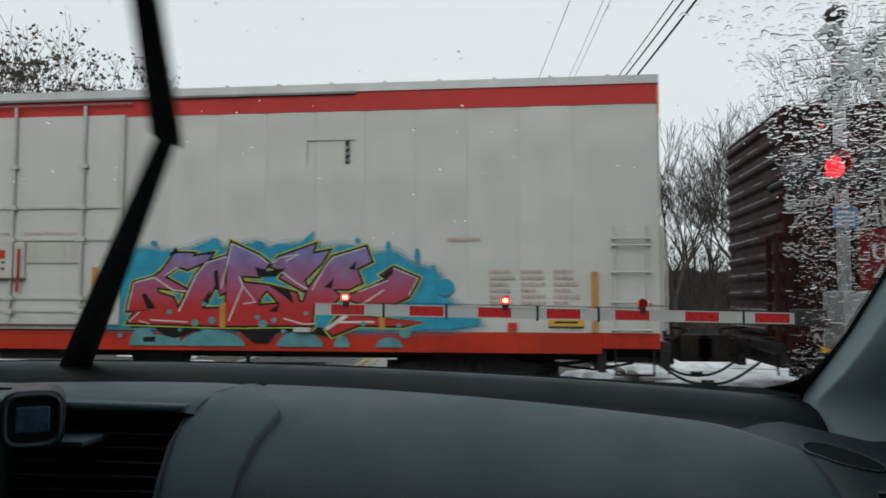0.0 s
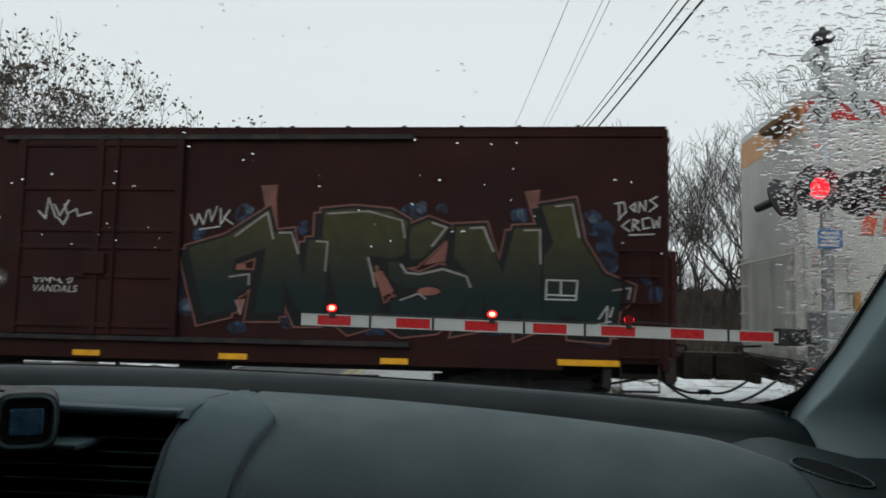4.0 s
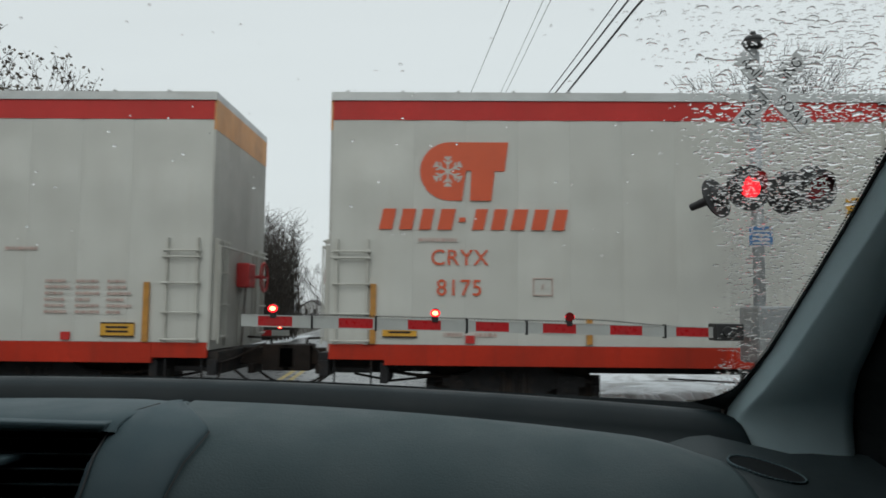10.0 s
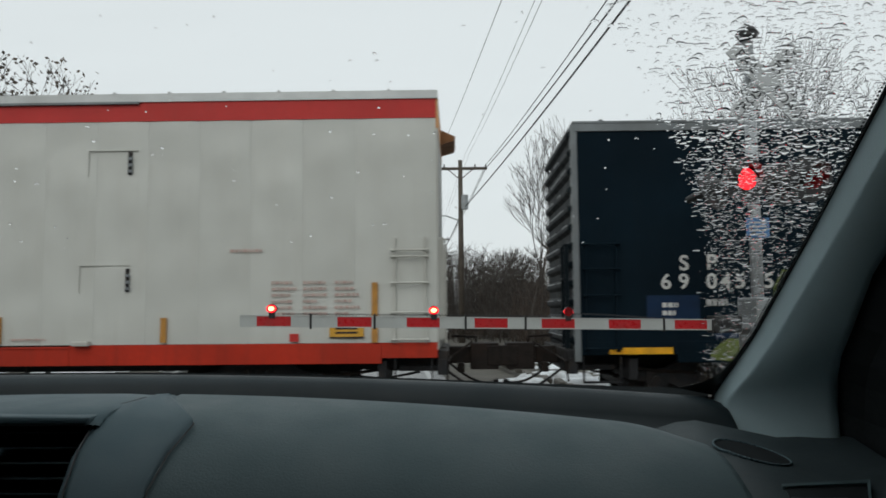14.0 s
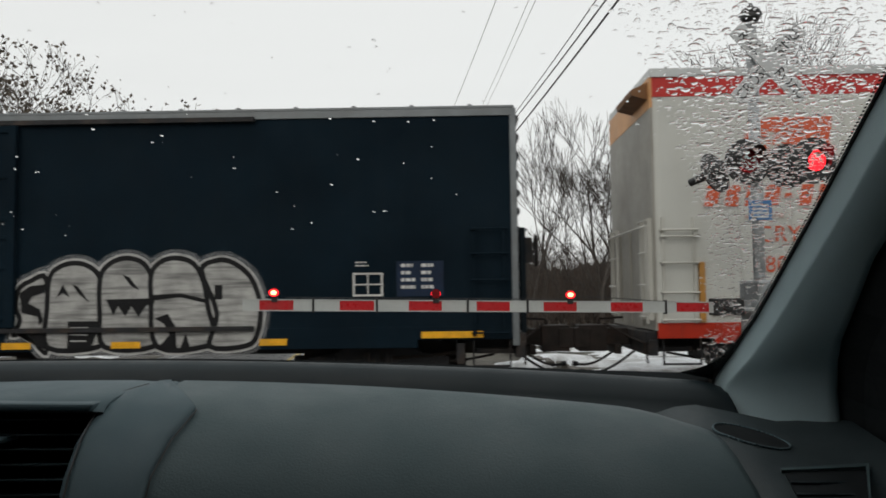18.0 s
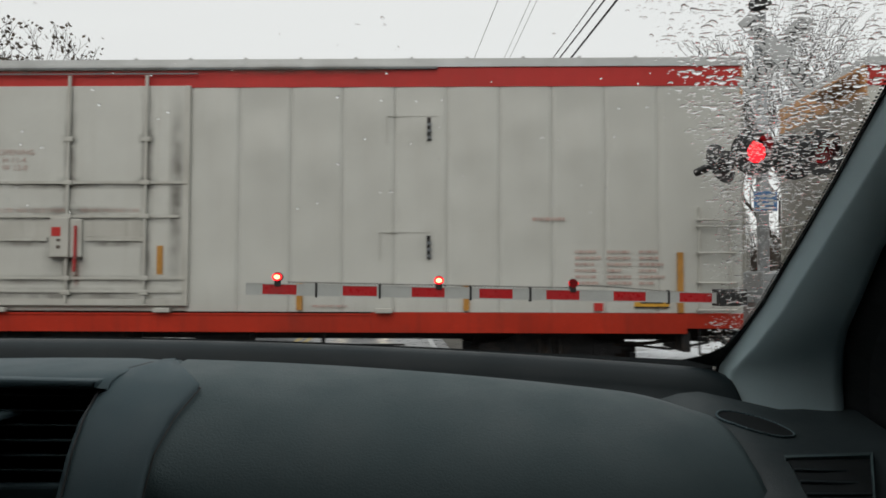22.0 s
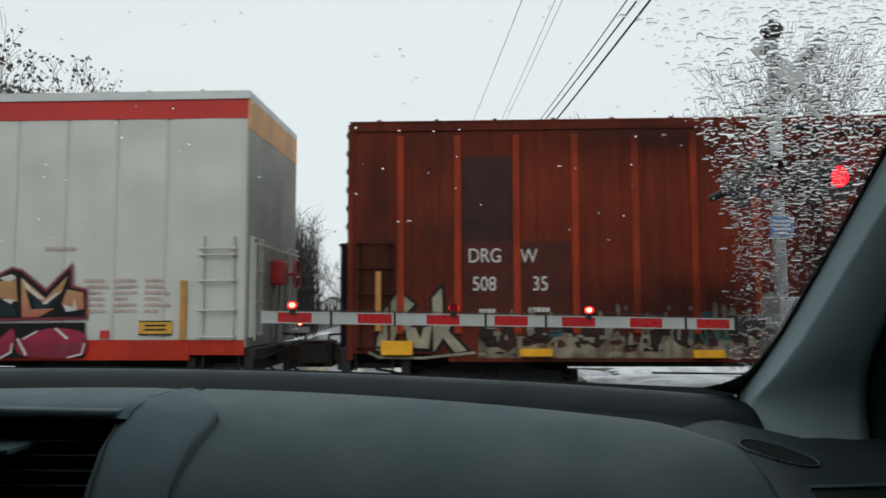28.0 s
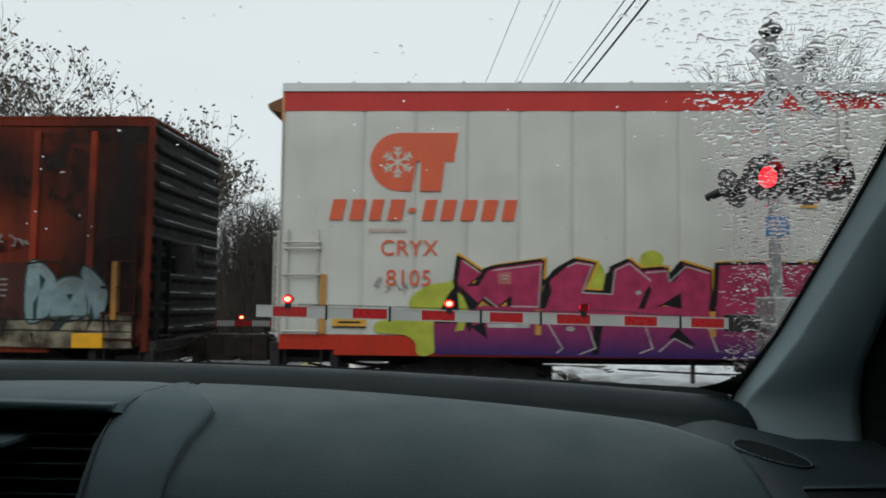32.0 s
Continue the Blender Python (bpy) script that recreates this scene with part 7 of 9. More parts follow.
CRIMS = [[(130, 335), (158, 288), (210, 278), (262, 300), (252, 366), (182, 380), (142, 362)], [(268, 302), (300, 276), (380, 285), (388, 338), (342, 380), (290, 374)], [(465, 290), (512, 285), (562, 330), (642, 284), (652, 300), (562, 374), (490, 374)],
         [(652, 300), (722, 285), (786, 290), (788, 350), (752, 388), (690, 378)], [(828, 300), (902, 285), (970, 300), (978, 350), (902, 390), (838, 352)], [(986, 302), (1100, 334), (1160, 300), (1164, 362), (1100, 394), (1008, 372)], [(1180, 336), (1282, 300), (1388, 318), (1392, 382), (1300, 394), (1190, 382)]]
p.lay(fade("spray_crimson_fade", (0.17, 0.02, 0.035), (0.34, 0.03, 0.07), 0.85, 1.25), *CRIMS, soft=True)
p.lay(PLUM, [(1300, 350), (1372, 350), (1370, 384), (1310, 388)], [(170, 330), (236, 325), (230, 352), (176, 356)], [(500, 330), (550, 356), (512, 366)], soft=True)
p.lay(S_WHITE, disc(182, 297, 26, 11), disc(330, 285, 15, 9), disc(856, 298, 16, 9), *ribbon([(205, 374), (240, 366), (256, 345)], 6), *ribbon([(286, 278), (298, 300)], 8), *ribbon([(330, 378), (372, 362), (386, 340)], 6), *ribbon([(492, 318), (540, 374)], 8), *ribbon([(556, 300), (580, 284), (610, 284)], 6), *ribbon([(600, 318), (650, 290)], 6), *ribbon([(672, 284), (718, 322)], 8), *ribbon([(740, 384), (776, 368), (786, 350)], 6),
      *ribbon([(930, 288), (974, 304), (976, 340), (910, 386)], 6), *ribbon([(1000, 386), (1052, 378)], 6), *ribbon([(1120, 392), (1158, 372), (1160, 346)], 6), *ribbon([(1178, 332), (1206, 380)], 8), *ribbon([(1196, 332), (1240, 308)], 5), *ribbon([(1300, 302), (1336, 332)], 8), *ribbon([(1340, 392), (1384, 382), (1392, 350)], 5))

# rusty car: sprayed lower edge
p = Piece(car_h, "spray_piece", "worn pale spray along the lower edge", 0, 0.01, 0, 0.01, y=-0.014)
rng_h = random.Random(8)
SOOT = sprayed("spray_soot", (0.026, 0.015, 0.013), 0.6)


def flecks(n, a0, a1, z0, z1, w0, w1, h0, h1):
    """Torn scraps of old paint, scattered along the lower edge."""
    out = []
    for _ in range(n):
        x, z, w, h = rng_h.uniform(a0, a1), rng_h.uniform(z0, z1), rng_h.uniform(w0, w1), rng_h.uniform(h0, h1)
        out.append([(x + w * c * rng_h.uniform(0.5, 1.1), z + h * q * rng_h.uniform(0.5, 1.1)) for c, q in ((math.cos(a), math.sin(a)) for a in np.linspace(0.4, 6.68, 7, endpoint=False))])
    return out


WASH = paint("faded_cream_wash", (0.27, 0.235, 0.17), 0.6, vary=0.25, scale=4, stain=(0.045, 0.016, 0.012), dirt=0.95, streak=0.95, spec=0.15, thick=0.06)
GRUBBY = sprayed("spray_grubby_white", (0.23, 0.21, 0.17), 0.7)
BLUISH = sprayed("spray_worn_blue", (0.035, 0.075, 0.095), 0.6)
p.lay(SOOT, [(195, 84)] + [(195 + 15 * k, rng_h.uniform(112, 150)) for k in range(61)] + [(1110, 84)])
p.lay(WASH, [(195, 84)] + [(195 + 15 * k, rng_h.uniform(92, 126)) for k in range(31)] + [(660, 84)])
p.lay(BLUISH, *flecks(16, 220, 1080, 92, 150, 8, 22, 6, 16), [(722, 181), (720, 203), (750, 205), (752, 182)], [(800, 172), (803, 186), (817, 184), (818, 172)])
p.lay(sprayed("spray_soot_brown", (0.060, 0.020, 0.015), 0.6), *flecks(60, 200, 1090, 88, 150, 5, 16, 3, 9))
p.lay(GRUBBY, *flecks(70, 200, 1090, 88, 142, 4, 13, 1.5, 5), *flecks(40, 220, 640, 100, 160, 2, 6, 5, 16))
p.lay(GRUBBY, [(620, 150), (619, 180), (645, 184), (646, 152)], [(646, 122), (643, 186), (652, 188), (656, 124)], [(743, 150), (744, 172), (749, 172), (748, 150)], [(774, 163), (808, 169), (810, 160)], [(804, 152), (808, 164), (830, 165), (846, 152)], [(706, 131), (710, 138), (790, 139), (846, 134), (846, 130)], [(708, 120), (770, 126), (845, 125), (844, 119)], [(650, 88), (654, 122), (690, 118), (700, 88)])
p.lay(S_BLACK, *flecks(70, 200, 1090, 86, 150, 4, 14, 1.2, 4), *ribbon([(700, 128), (860, 129)], 3), *ribbon([(700, 116), (930, 117)], 3), *ribbon([(690, 143), (930, 144)], 3), *ribbon([(620, 182), (664, 187)], 2), *ribbon([(640, 152), (640, 120)], 2), *ribbon([(626, 155), (640, 176)], 2))
p.lay(GRUBBY, *ribbon([(631, 210), (648, 211), (633, 198), (650, 198)], 3), *ribbon([(648, 196), (651, 188)], 2.5))
for k in range(3):
    scribble(car_h, 4.3 + 0.75 * k, 0.9, 0.7, 0.5, 90 + k, (GRUBBY, S_GREEN, SOOT)[k % 3], 4, 0.03, y=-0.032)
scribble(car_h, 9.65, 1.58, 0.72, 0.34, 94, S_CREAM, 6, 0.035, y=-0.087)
scribble(car_h, 9.62, 1.56, 0.5, 0.2, 95, S_CREAM, 4, 0.05, y=-0.088)
scribble(car_h, 7.2, 0.9, 1.9, 0.45, 96, GRUBBY, 7, 0.022, y=-0.085)
scribble(car_h, 9.0, 0.9, 1.6, 0.35, 93, BLUISH, 5, 0.03, y=-0.085)
p = Piece(car_h, "spray_piece", "cream tag with black edge", 0, 0.01, 0, 0.01, y=-0.024)
p.letters([[(40, 95), (48, 150), (75, 185), (98, 165), (80, 145), (100, 135), (70, 120), (62, 92)], [(85, 130), (90, 100), (120, 98), (125, 132), (112, 130), (108, 112), (100, 130)], [(128, 92), (126, 175), (140, 190), (142, 140), (165, 150), (150, 125), (178, 95), (160, 92), (142, 115)]], S_CREAM, S_BLACK, 5)
p.lay(S_CREAM, disc(52, 118, 5), disc(46, 132, 4), disc(50, 104, 4), *ribbon([(30, 92), (45, 85), (110, 84), (190, 92)], 4), *ribbon([(95, 145), (92, 138)], 4))
p = Piece(car_h, "spray_piece", "white-edged brown and teal spray lettering", 11.754, 0.004393, 2.603, -0.0044, y=-0.055)
PALE = sprayed("spray_pale_line", (0.40, 0.37, 0.30), 0.5)
LIVER = sprayed("spray_liver", (0.060, 0.020, 0.016), 0.4)
DEEP = sprayed("spray_deep_green", (0.022, 0.050, 0.046), 0.5)
p.lay(SOOT, [(-250, 262), (-200, 195), (-60, 170), (60, 150), (110, 128), (330, 135), (430, 150), (560, 165), (640, 200), (660, 262)], soft=True)
UPPER = [[(-192, 215), (-150, 188), (-60, 183), (5, 205), (0, 248), (-190, 248)], [(205, 242), (215, 175), (258, 150), (322, 155), (327, 186), (272, 210), (282, 242)], [(300, 205), (328, 165), (402, 158), (414, 180), (380, 196), (386, 246), (312, 242)],
         [(388, 246), (396, 205), (430, 184), (466, 200), (472, 246)], [(454, 202), (480, 170), (532, 164), (522, 190), (492, 214), (482, 246), (466, 246)], [(520, 216), (560, 190), (612, 200), (622, 242), (526, 246)]]
TEALS = [[(66, 192), (110, 145), (202, 134), (216, 150), (180, 202), (212, 246), (58, 246)], [(-20, 246), (10, 205), (60, 200), (50, 246)]]
p.letters(TEALS, S_GREEN, PALE, 8)
p.letters(UPPER, LIVER, PALE, 8)
p.lay(PALE, *ribbon([(-130, 240), (-100, 212), (-40, 205)], 9), *ribbon([(110, 240), (120, 180), (190, 160)], 11), *ribbon([(150, 240), (165, 205)], 9), *ribbon([(225, 205), (300, 172)], 5), *ribbon([(340, 205), (372, 178)], 5), *ribbon([(545, 232), (590, 215)], 5))
p.lay(GRUBBY, [(-292, 408), (-270, 385), (-150, 330), (-70, 292), (0, 282), (640, 288), (715, 330), (700, 414), (-60, 416)])
BROWNS = [[(-215, 400), (-190, 372), (-120, 352), (-96, 372), (-150, 412)], [(-118, 300), (-78, 296), (-40, 360), (0, 400), (-70, 412), (-92, 360)], [(60, 312), (110, 300), (162, 340), (140, 352), (108, 326), (68, 346)], [(128, 406), (150, 378), (160, 335), (222, 345), (202, 386), (244, 404)],
          [(-20, 330), (40, 325), (60, 400), (10, 408)], [(268, 292), (312, 290), (302, 332), (266, 338)], [(468, 290), (532, 296), (520, 342), (478, 336)], [(650, 292), (715, 330), (706, 360), (668, 330)]]
GREENS = [[(238, 330), (290, 368), (342, 402), (248, 412)], [(348, 346), (420, 308), (432, 350), (482, 345), (470, 376), (398, 386)], [(568, 346), (640, 308), (684, 346), (650, 382), (598, 370)], [(468, 402), (530, 374), (622, 396), (602, 415)], [(60, 292), (140, 288), (200, 310), (150, 322)], [(345, 402), (400, 392), (440, 412), (360, 416)], [(-60, 300), (-10, 296), (20, 318), (-30, 332)]]
p.lay(S_BLACK, *BROWNS, *GREENS, grow=4)
p.lay(LIVER, *BROWNS)
p.lay(DEEP, *GREENS)
p.lay(PALE, *ribbon([(-240, 398), (-190, 360), (-120, 345)], 7), *ribbon([(20, 312), (60, 292), (180, 300), (235, 330)], 6), *ribbon([(330, 300), (350, 340), (420, 330)], 6), *ribbon([(540, 300), (520, 350), (600, 390)], 6), *ribbon([(620, 296), (700, 340)], 5), *ribbon([(60, 400), (120, 386), (128, 412)], 6), *ribbon([(430, 402), (460, 380), (540, 372)], 6))
p.lay(S_BLACK, *ribbon([(-290, 342), (720, 345)], 3), *ribbon([(-290, 378), (720, 382)], 3))
# tan and teal smoke beside it, a bare brown field, then pale blue shapes over a cream band
p = Piece(car_h, "spray_piece", "pale blue shapes over a worn cream band", 12.71, 0.005531, 4.681, -0.005477, y=-0.058, shear=-0.000057)
p.lay(S_CREAM, [(392, 525), (470, 500), (500, 492), (545, 502), (548, 600), (520, 645), (425, 645), (398, 600)], [(425, 642), (430, 616), (520, 606), (600, 616), (660, 612), (760, 600), (900, 592), (965, 590), (970, 686), (700, 690), (530, 688), (440, 670)])
p.lay(sprayed("spray_ink_teal", (0.012, 0.036, 0.050), 0.5), [(352, 528), (395, 514), (452, 520), (446, 580), (420, 640), (412, 672), (380, 660), (368, 600)], [(470, 545), (486, 530), (484, 590), (474, 618)], soft=True)
p.lay(sprayed("spray_field_brown", (0.060, 0.018, 0.014), 0.5), [(550, 455), (664, 450), (662, 606), (640, 616), (560, 610)])
SKIES = [[(668, 458), (712, 458), (748, 502), (742, 560), (724, 604), (668, 612)], [(742, 612), (745, 545), (752, 505), (790, 490), (825, 500), (838, 560), (830, 602)], [(820, 475), (838, 462), (895, 525), (880, 600), (848, 600), (842, 560), (828, 506)]]
p.lay(DEEP, *SKIES, grow=5, soft=True)
p.lay(S_SKY, *SKIES, [(500, 506), (538, 500), (540, 584), (512, 600)], soft=True)
p.lay(S_GREY, *ribbon([(672, 464), (710, 464), (744, 506)], 5), *ribbon([(756, 520), (790, 496), (826, 510)], 5), *ribbon([(838, 470), (886, 526), (870, 552)], 5), *ribbon([(505, 500), (538, 500), (538, 580)], 4), *ribbon([(590, 500), (608, 500)], 5), *ribbon([(590, 515), (608, 515)], 5), *ribbon([(590, 530), (608, 530)], 5), *ribbon([(588, 546), (606, 546)], 5))
p.lay(DEEP, [(686, 565), (700, 542), (698, 610), (688, 612)], [(588, 612), (618, 612), (602, 668)], [(735, 642), (762, 602), (804, 596), (764, 640)], [(852, 560), (840, 642), (862, 604)], [(476, 602), (492, 545), (488, 622)], [(898, 600), (910, 596), (906, 650)], [(682, 650), (690, 646), (694, 686)], [(780, 540), (800, 536), (792, 560)], [(700, 480), (720, 500), (706, 530)])
p.lay(mist("cream_grime", (0.05, 0.032, 0.024), 0.75, 3), [(392, 525), (470, 500), (545, 502), (660, 612), (760, 600), (965, 590), (970, 690), (440, 690)])
p.lay(S_BLACK, *ribbon([(425, 613), (968, 611)], 3.5), *ribbon([(425, 642), (968, 641)], 3), *ribbon([(660, 455), (720, 446), (790, 452)], 5))
p = Piece(car_h, "spray_piece", "hand-drawn pale tags with black edges", 0, 0.01, 0, 0.01, y=-0.105)


def tag(strokes, mat, w, edge=1.6):
    lines = [r for st in strokes for r in ribbon(st, w)]
    p.lay(S_BLACK, *[r for st in strokes for r in ribbon(st, w + 2 * edge)])
    p.lay(mat, *lines)


tag([[(1154, 187), (1157, 211), (1163, 201), (1172, 232), (1176, 198)], [(1176, 216), (1198, 217)], [(1186, 216), (1185, 198)], [(1174, 196), (1206, 192)], [(1200, 214), (1210, 190)]], S_SILVER, 3)
tag([[(1404, 192), (1407, 226), (1416, 228), (1417, 196)], [(1407, 210), (1417, 211)], [(1435, 198), (1435, 216), (1445, 214), (1440, 207), (1447, 202), (1433, 196)], [(1450, 236), (1454, 217), (1432, 198)], [(1416, 240), (1428, 232), (1446, 236)], [(1450, 212), (1474, 176)], [(1466, 222), (1452, 210)]], S_SILVER, 3)
tag([[(1483, 226), (1478, 206), (1484, 198), (1501, 224)], [(1504, 194), (1514, 226), (1530, 228)], [(1508, 211), (1521, 212)], [(1530, 198), (1540, 226), (1556, 230), (1549, 216), (1555, 208), (1530, 197)]], sprayed("spray_sand", (0.50, 0.42, 0.24)), 6.5)
scribble(car_h, 11.45, 1.95, 0.5, 0.4, 98, S_CREAM, 2, 0.04, y=-0.056)
scribble(car_h, 14.05, 1.9, 0.55, 0.5, 99, S_SILVER, 3, 0.04, y=-0.056)
scribble(car_h, 15.65, 2.4, 0.75, 0.25, 97, S_GREY, 4, 0.025, y=-0.054)
part("dark_patch", Mesh().box(1.72, 2.5, -0.008, 0.0, 2.6, 3.92), sprayed("patch_brown", (0.040, 0.014, 0.011), 0.6), car_h, "dark repaint patch")
part("number_patch", Mesh().box(1.75, 3.35, -0.009, 0.0, 1.3, 2.6), sprayed("patch_brown_two", (0.075, 0.016, 0.010), 0.6), car_h, "dark repaint patch")
for text, x, z in (("DRG", 2.06, 2.38), ("W", 2.73, 2.37), ("508", 2.05, 1.95), ("35", 2.90, 1.95)):
    part("stencil", lettering(text, 0.31, CHALK, stretch=0.8), CHALK, car_h, at=(x, -0.013, z))
bars(car_h, "print", 1.98, 1.58, 0.4, 2, CHALK, high=0.07, gap=0.08, y=-0.014)
bars(car_h, "print", 2.72, 1.6, 0.4, 2, CHALK, high=0.07, gap=0.08, y=-0.014)
for text, x in (("the", 13.27), ("ACT", 14.13), ("ION", 15.0)):
    part("stencil", lettering(text, 0.34, S_BLACK, shear=0.2, spacing=1.15), S_BLACK, car_h, at=(x, -0.055, 2.55))
RUST_GRIME = smudge("rust_soot_film", (0.012, 0.007, 0.006), 0.68, 1.6)
for k, (x0, x1, z0, z1, y) in enumerate(((6.5, 7.2, 1.1, 4.45, -0.118), (6.9, 11.2, 3.9, 4.5, -0.118), (8.8, 9.35, 1.15, 4.4, -0.118), (6.9, 11.2, 3.36, 3.62, -0.118), (6.9, 11.2, 2.66, 2.98, -0.118), (10.85, 11.4, 1.1, 4.45, -0.118), (6.9, 11.2, 1.9, 2.25, -0.118),
                                         (16.9, 18.24, 1.2, 4.5, -0.112), (17.5, 18.26, 0.9, 4.5, -0.112), (14.6, 17.2, 2.9, 4.4, -0.056), (11.3, 13.3, 2.2, 3.6, -0.056), (0.0, 0.8, 1.0, 4.45, -0.056), (3.4, 6.9, 1.2, 2.2, -0.056), (12.6, 15.2, 1.7, 2.9, -0.056), (2.6, 6.6, 3.9, 4.5, -0.056), (15.4, 16.3, 3.0, 4.45, -0.056))):
    y -= 0.0004 * k
    part("soot", Mesh().sheet([[(x0, y, z0), (x1, y, z0)], [(x0, y, z1), (x1, y, z1)]]), RUST_GRIME, car_h, "film of black soot")
# remains of the old large lettering, too worn to read
p = Piece(car_h, "worn_lettering", "dark worn remains of old lettering", 0, 0.01, 0, 0.01, y=-0.012)
SOOTY = mist("soot_film", (0.012, 0.007, 0.006), 0.97, 2.2)
p.lay(SOOTY, [(1745, 88), (1738, 210), (1760, 300), (1742, 400), (1770, 432), (1821, 432), (1821, 88)], [(1690, 420), (1700, 405), (1821, 410), (1821, 432), (1690, 432)])
p.lay(SOOTY, [(1770, 90), (1776, 400), (1796, 420), (1800, 90)], [(1690, 300), (1700, 400), (1726, 390), (1716, 280)], [(1560, 88), (1600, 150), (1660, 140), (1700, 250), (1760, 270), (1768, 160), (1764, 88)], [(1640, 420), (1660, 360), (1690, 370), (1700, 425)])
GHOST = mist("worn_black", (0.022, 0.008, 0.007), 0.85, 6)
p.lay(GHOST, [(1240, 362), (1262, 372), (1272, 350), (1252, 340)], [(1270, 330), (1290, 345), (1296, 322), (1276, 312)], [(1392, 318), (1412, 312), (1424, 352), (1416, 380), (1408, 378), (1412, 345)], [(1478, 330), (1496, 352), (1520, 345), (1512, 310), (1488, 312)], soft=True)
p.lay(GHOST, [(1500, 372), (1530, 385), (1545, 360), (1520, 352)], [(1590, 350), (1606, 366), (1636, 352), (1630, 318), (1612, 325), (1604, 345)], *ribbon([(1668, 322), (1674, 372), (1706, 368), (1712, 330), (1690, 314), (1668, 322)], 9), [(1180, 240), (1230, 250), (1300, 238), (1270, 228)], [(1205, 205), (1240, 222), (1340, 216), (1400, 204), (1330, 196)], [(1080, 170), (1100, 190), (1140, 178), (1130, 150)], [(1490, 240), (1560, 262), (1640, 244), (1600, 232)], [(1330, 232), (1420, 246), (1470, 236), (1400, 224)], soft=False)
for x0, x1, z0, z1 in ((0.49, 0.96, 0.89, 1.10), (2.58, 3.06, 0.87, 0.98), (5.15, 5.6, 0.85, 0.96), (8.8, 9.26, 0.83, 0.93), (12.37, 12.82, 0.83, 0.93), (15.22, 15.68, 0.85, 0.95), (17.17, 17.64, 0.87, 1.09)):
    part("reflector", Mesh().box(x0, x1, -0.125, -0.01, z0, z1), REFLECT_Y, car_h, "yellow reflector strip")
for x0, x1, z in ((0.4, 0.48, 1.7), (13.2, 13.6, 1.7), (14.9, 15.3, 1.68), (17.75, 17.83, 1.75)):
    tall = x1 - x0 < 0.1
    part("reflector", Mesh().box(x0, x1, -0.115, -0.01, z - (0.45 if tall else 0.05), z + (0.45 if tall else 0.05)), REFLECT, car_h)

# last car: magenta letters
p = Piece(car_i, "spray_piece", "crimson and purple spray lettering with black shadows and a lime cloud", 0.937, 0.004674, 2.933, -0.00469, shear=0.000041)
p.lay(S_LIME, [(225, 285), (250, 250), (300, 225), (360, 215), (400, 180), (430, 310), (380, 380), (300, 450), (255, 450), (245, 410), (205, 388), (120, 380), (125, 345), (230, 330)], disc(1010, 148, 38, 32), [(800, 170), (850, 165), (856, 250), (786, 250)], soft=True)
MAG = fade("spray_purple_to_crimson", (0.040, 0.020, 0.110), (0.38, 0.036, 0.105), 0.85, 1.5)
I1 = [[(384, 215), (394, 142), (462, 188), (412, 232), (452, 230), (480, 182), (510, 172), (660, 152), (648, 302), (560, 298), (556, 262), (510, 300), (466, 268), (440, 300), (400, 300)],
      [(660, 302), (682, 252), (675, 220), (740, 165), (770, 150), (825, 160), (785, 250), (880, 255), (890, 175), (940, 152), (975, 180), (1010, 215), (985, 255), (975, 302)],
      [(985, 302), (1008, 245), (985, 182), (1056, 177), (1066, 215), (1112, 160), (1196, 186), (1196, 302), (1106, 302), (1100, 255), (1040, 290)], [(1215, 302), (1226, 165), (1310, 162), (1700, 165), (1700, 302)]]
p.lay(S_YELLOW, *I1, grow=13)
p.lay(S_BLACK, *I1, *[[(a - 10, b - 3) for a, b in q] for q in I1], grow=6)
p.lay(MAG, *I1, [(310, 450), (306, 346), (400, 296), (1700, 296), (1700, 470), (700, 456)])
p.lay(S_BLACK, [(310, 352), (350, 262), (374, 232), (392, 250), (420, 340), (395, 350)], [(388, 228), (452, 286), (440, 312), (404, 300)], [(650, 304), (665, 215), (692, 180), (724, 156), (700, 182), (682, 220), (688, 250), (668, 304)], [(850, 252), (862, 192), (884, 172), (884, 252)], [(545, 292), (562, 262), (558, 294)], [(1040, 290), (1102, 252), (1104, 304)], [(965, 304), (985, 255), (1006, 246), (986, 304)], [(1064, 216), (1098, 164), (1124, 163), (1078, 218)], [(1190, 304), (1196, 250), (1216, 322), (1202, 338)], [(1060, 396), (1092, 364), (1148, 422), (1104, 410)], [(428, 362), (470, 345), (482, 402)], [(822, 360), (852, 355), (838, 450), (816, 450)], [(402, 340), (440, 330), (424, 380)])
p.lay(S_LIME, [(384, 250), (400, 262), (420, 308), (404, 372), (376, 378), (392, 330)])
p.lay(S_SILVER, *ribbon([(402, 150), (455, 186)], 4), *ribbon([(500, 180), (655, 160), (646, 298), (558, 296)], 4), *ribbon([(740, 168), (768, 156), (820, 164), (787, 252), (882, 257), (893, 180), (938, 158), (1006, 214)], 4), *ribbon([(990, 188), (1058, 183), (1066, 217), (1118, 168), (1192, 190)], 4), *ribbon([(472, 268), (512, 298)], 4), *ribbon([(675, 350), (722, 430), (705, 445)], 4), *ribbon([(805, 360), (828, 430), (775, 450)], 4), *ribbon([(990, 365), (1010, 430), (970, 445)], 4), *ribbon([(1030, 440), (1080, 398), (1135, 428)], 4), *ribbon([(1185, 360), (1215, 440)], 4), [(480, 352), (618, 352), (615, 366), (482, 364)], disc(748, 368, 14, 8), disc(966, 252, 9, 7))
p.lay(S_PINK, [(515, 188), (558, 185), (556, 225), (515, 225)])
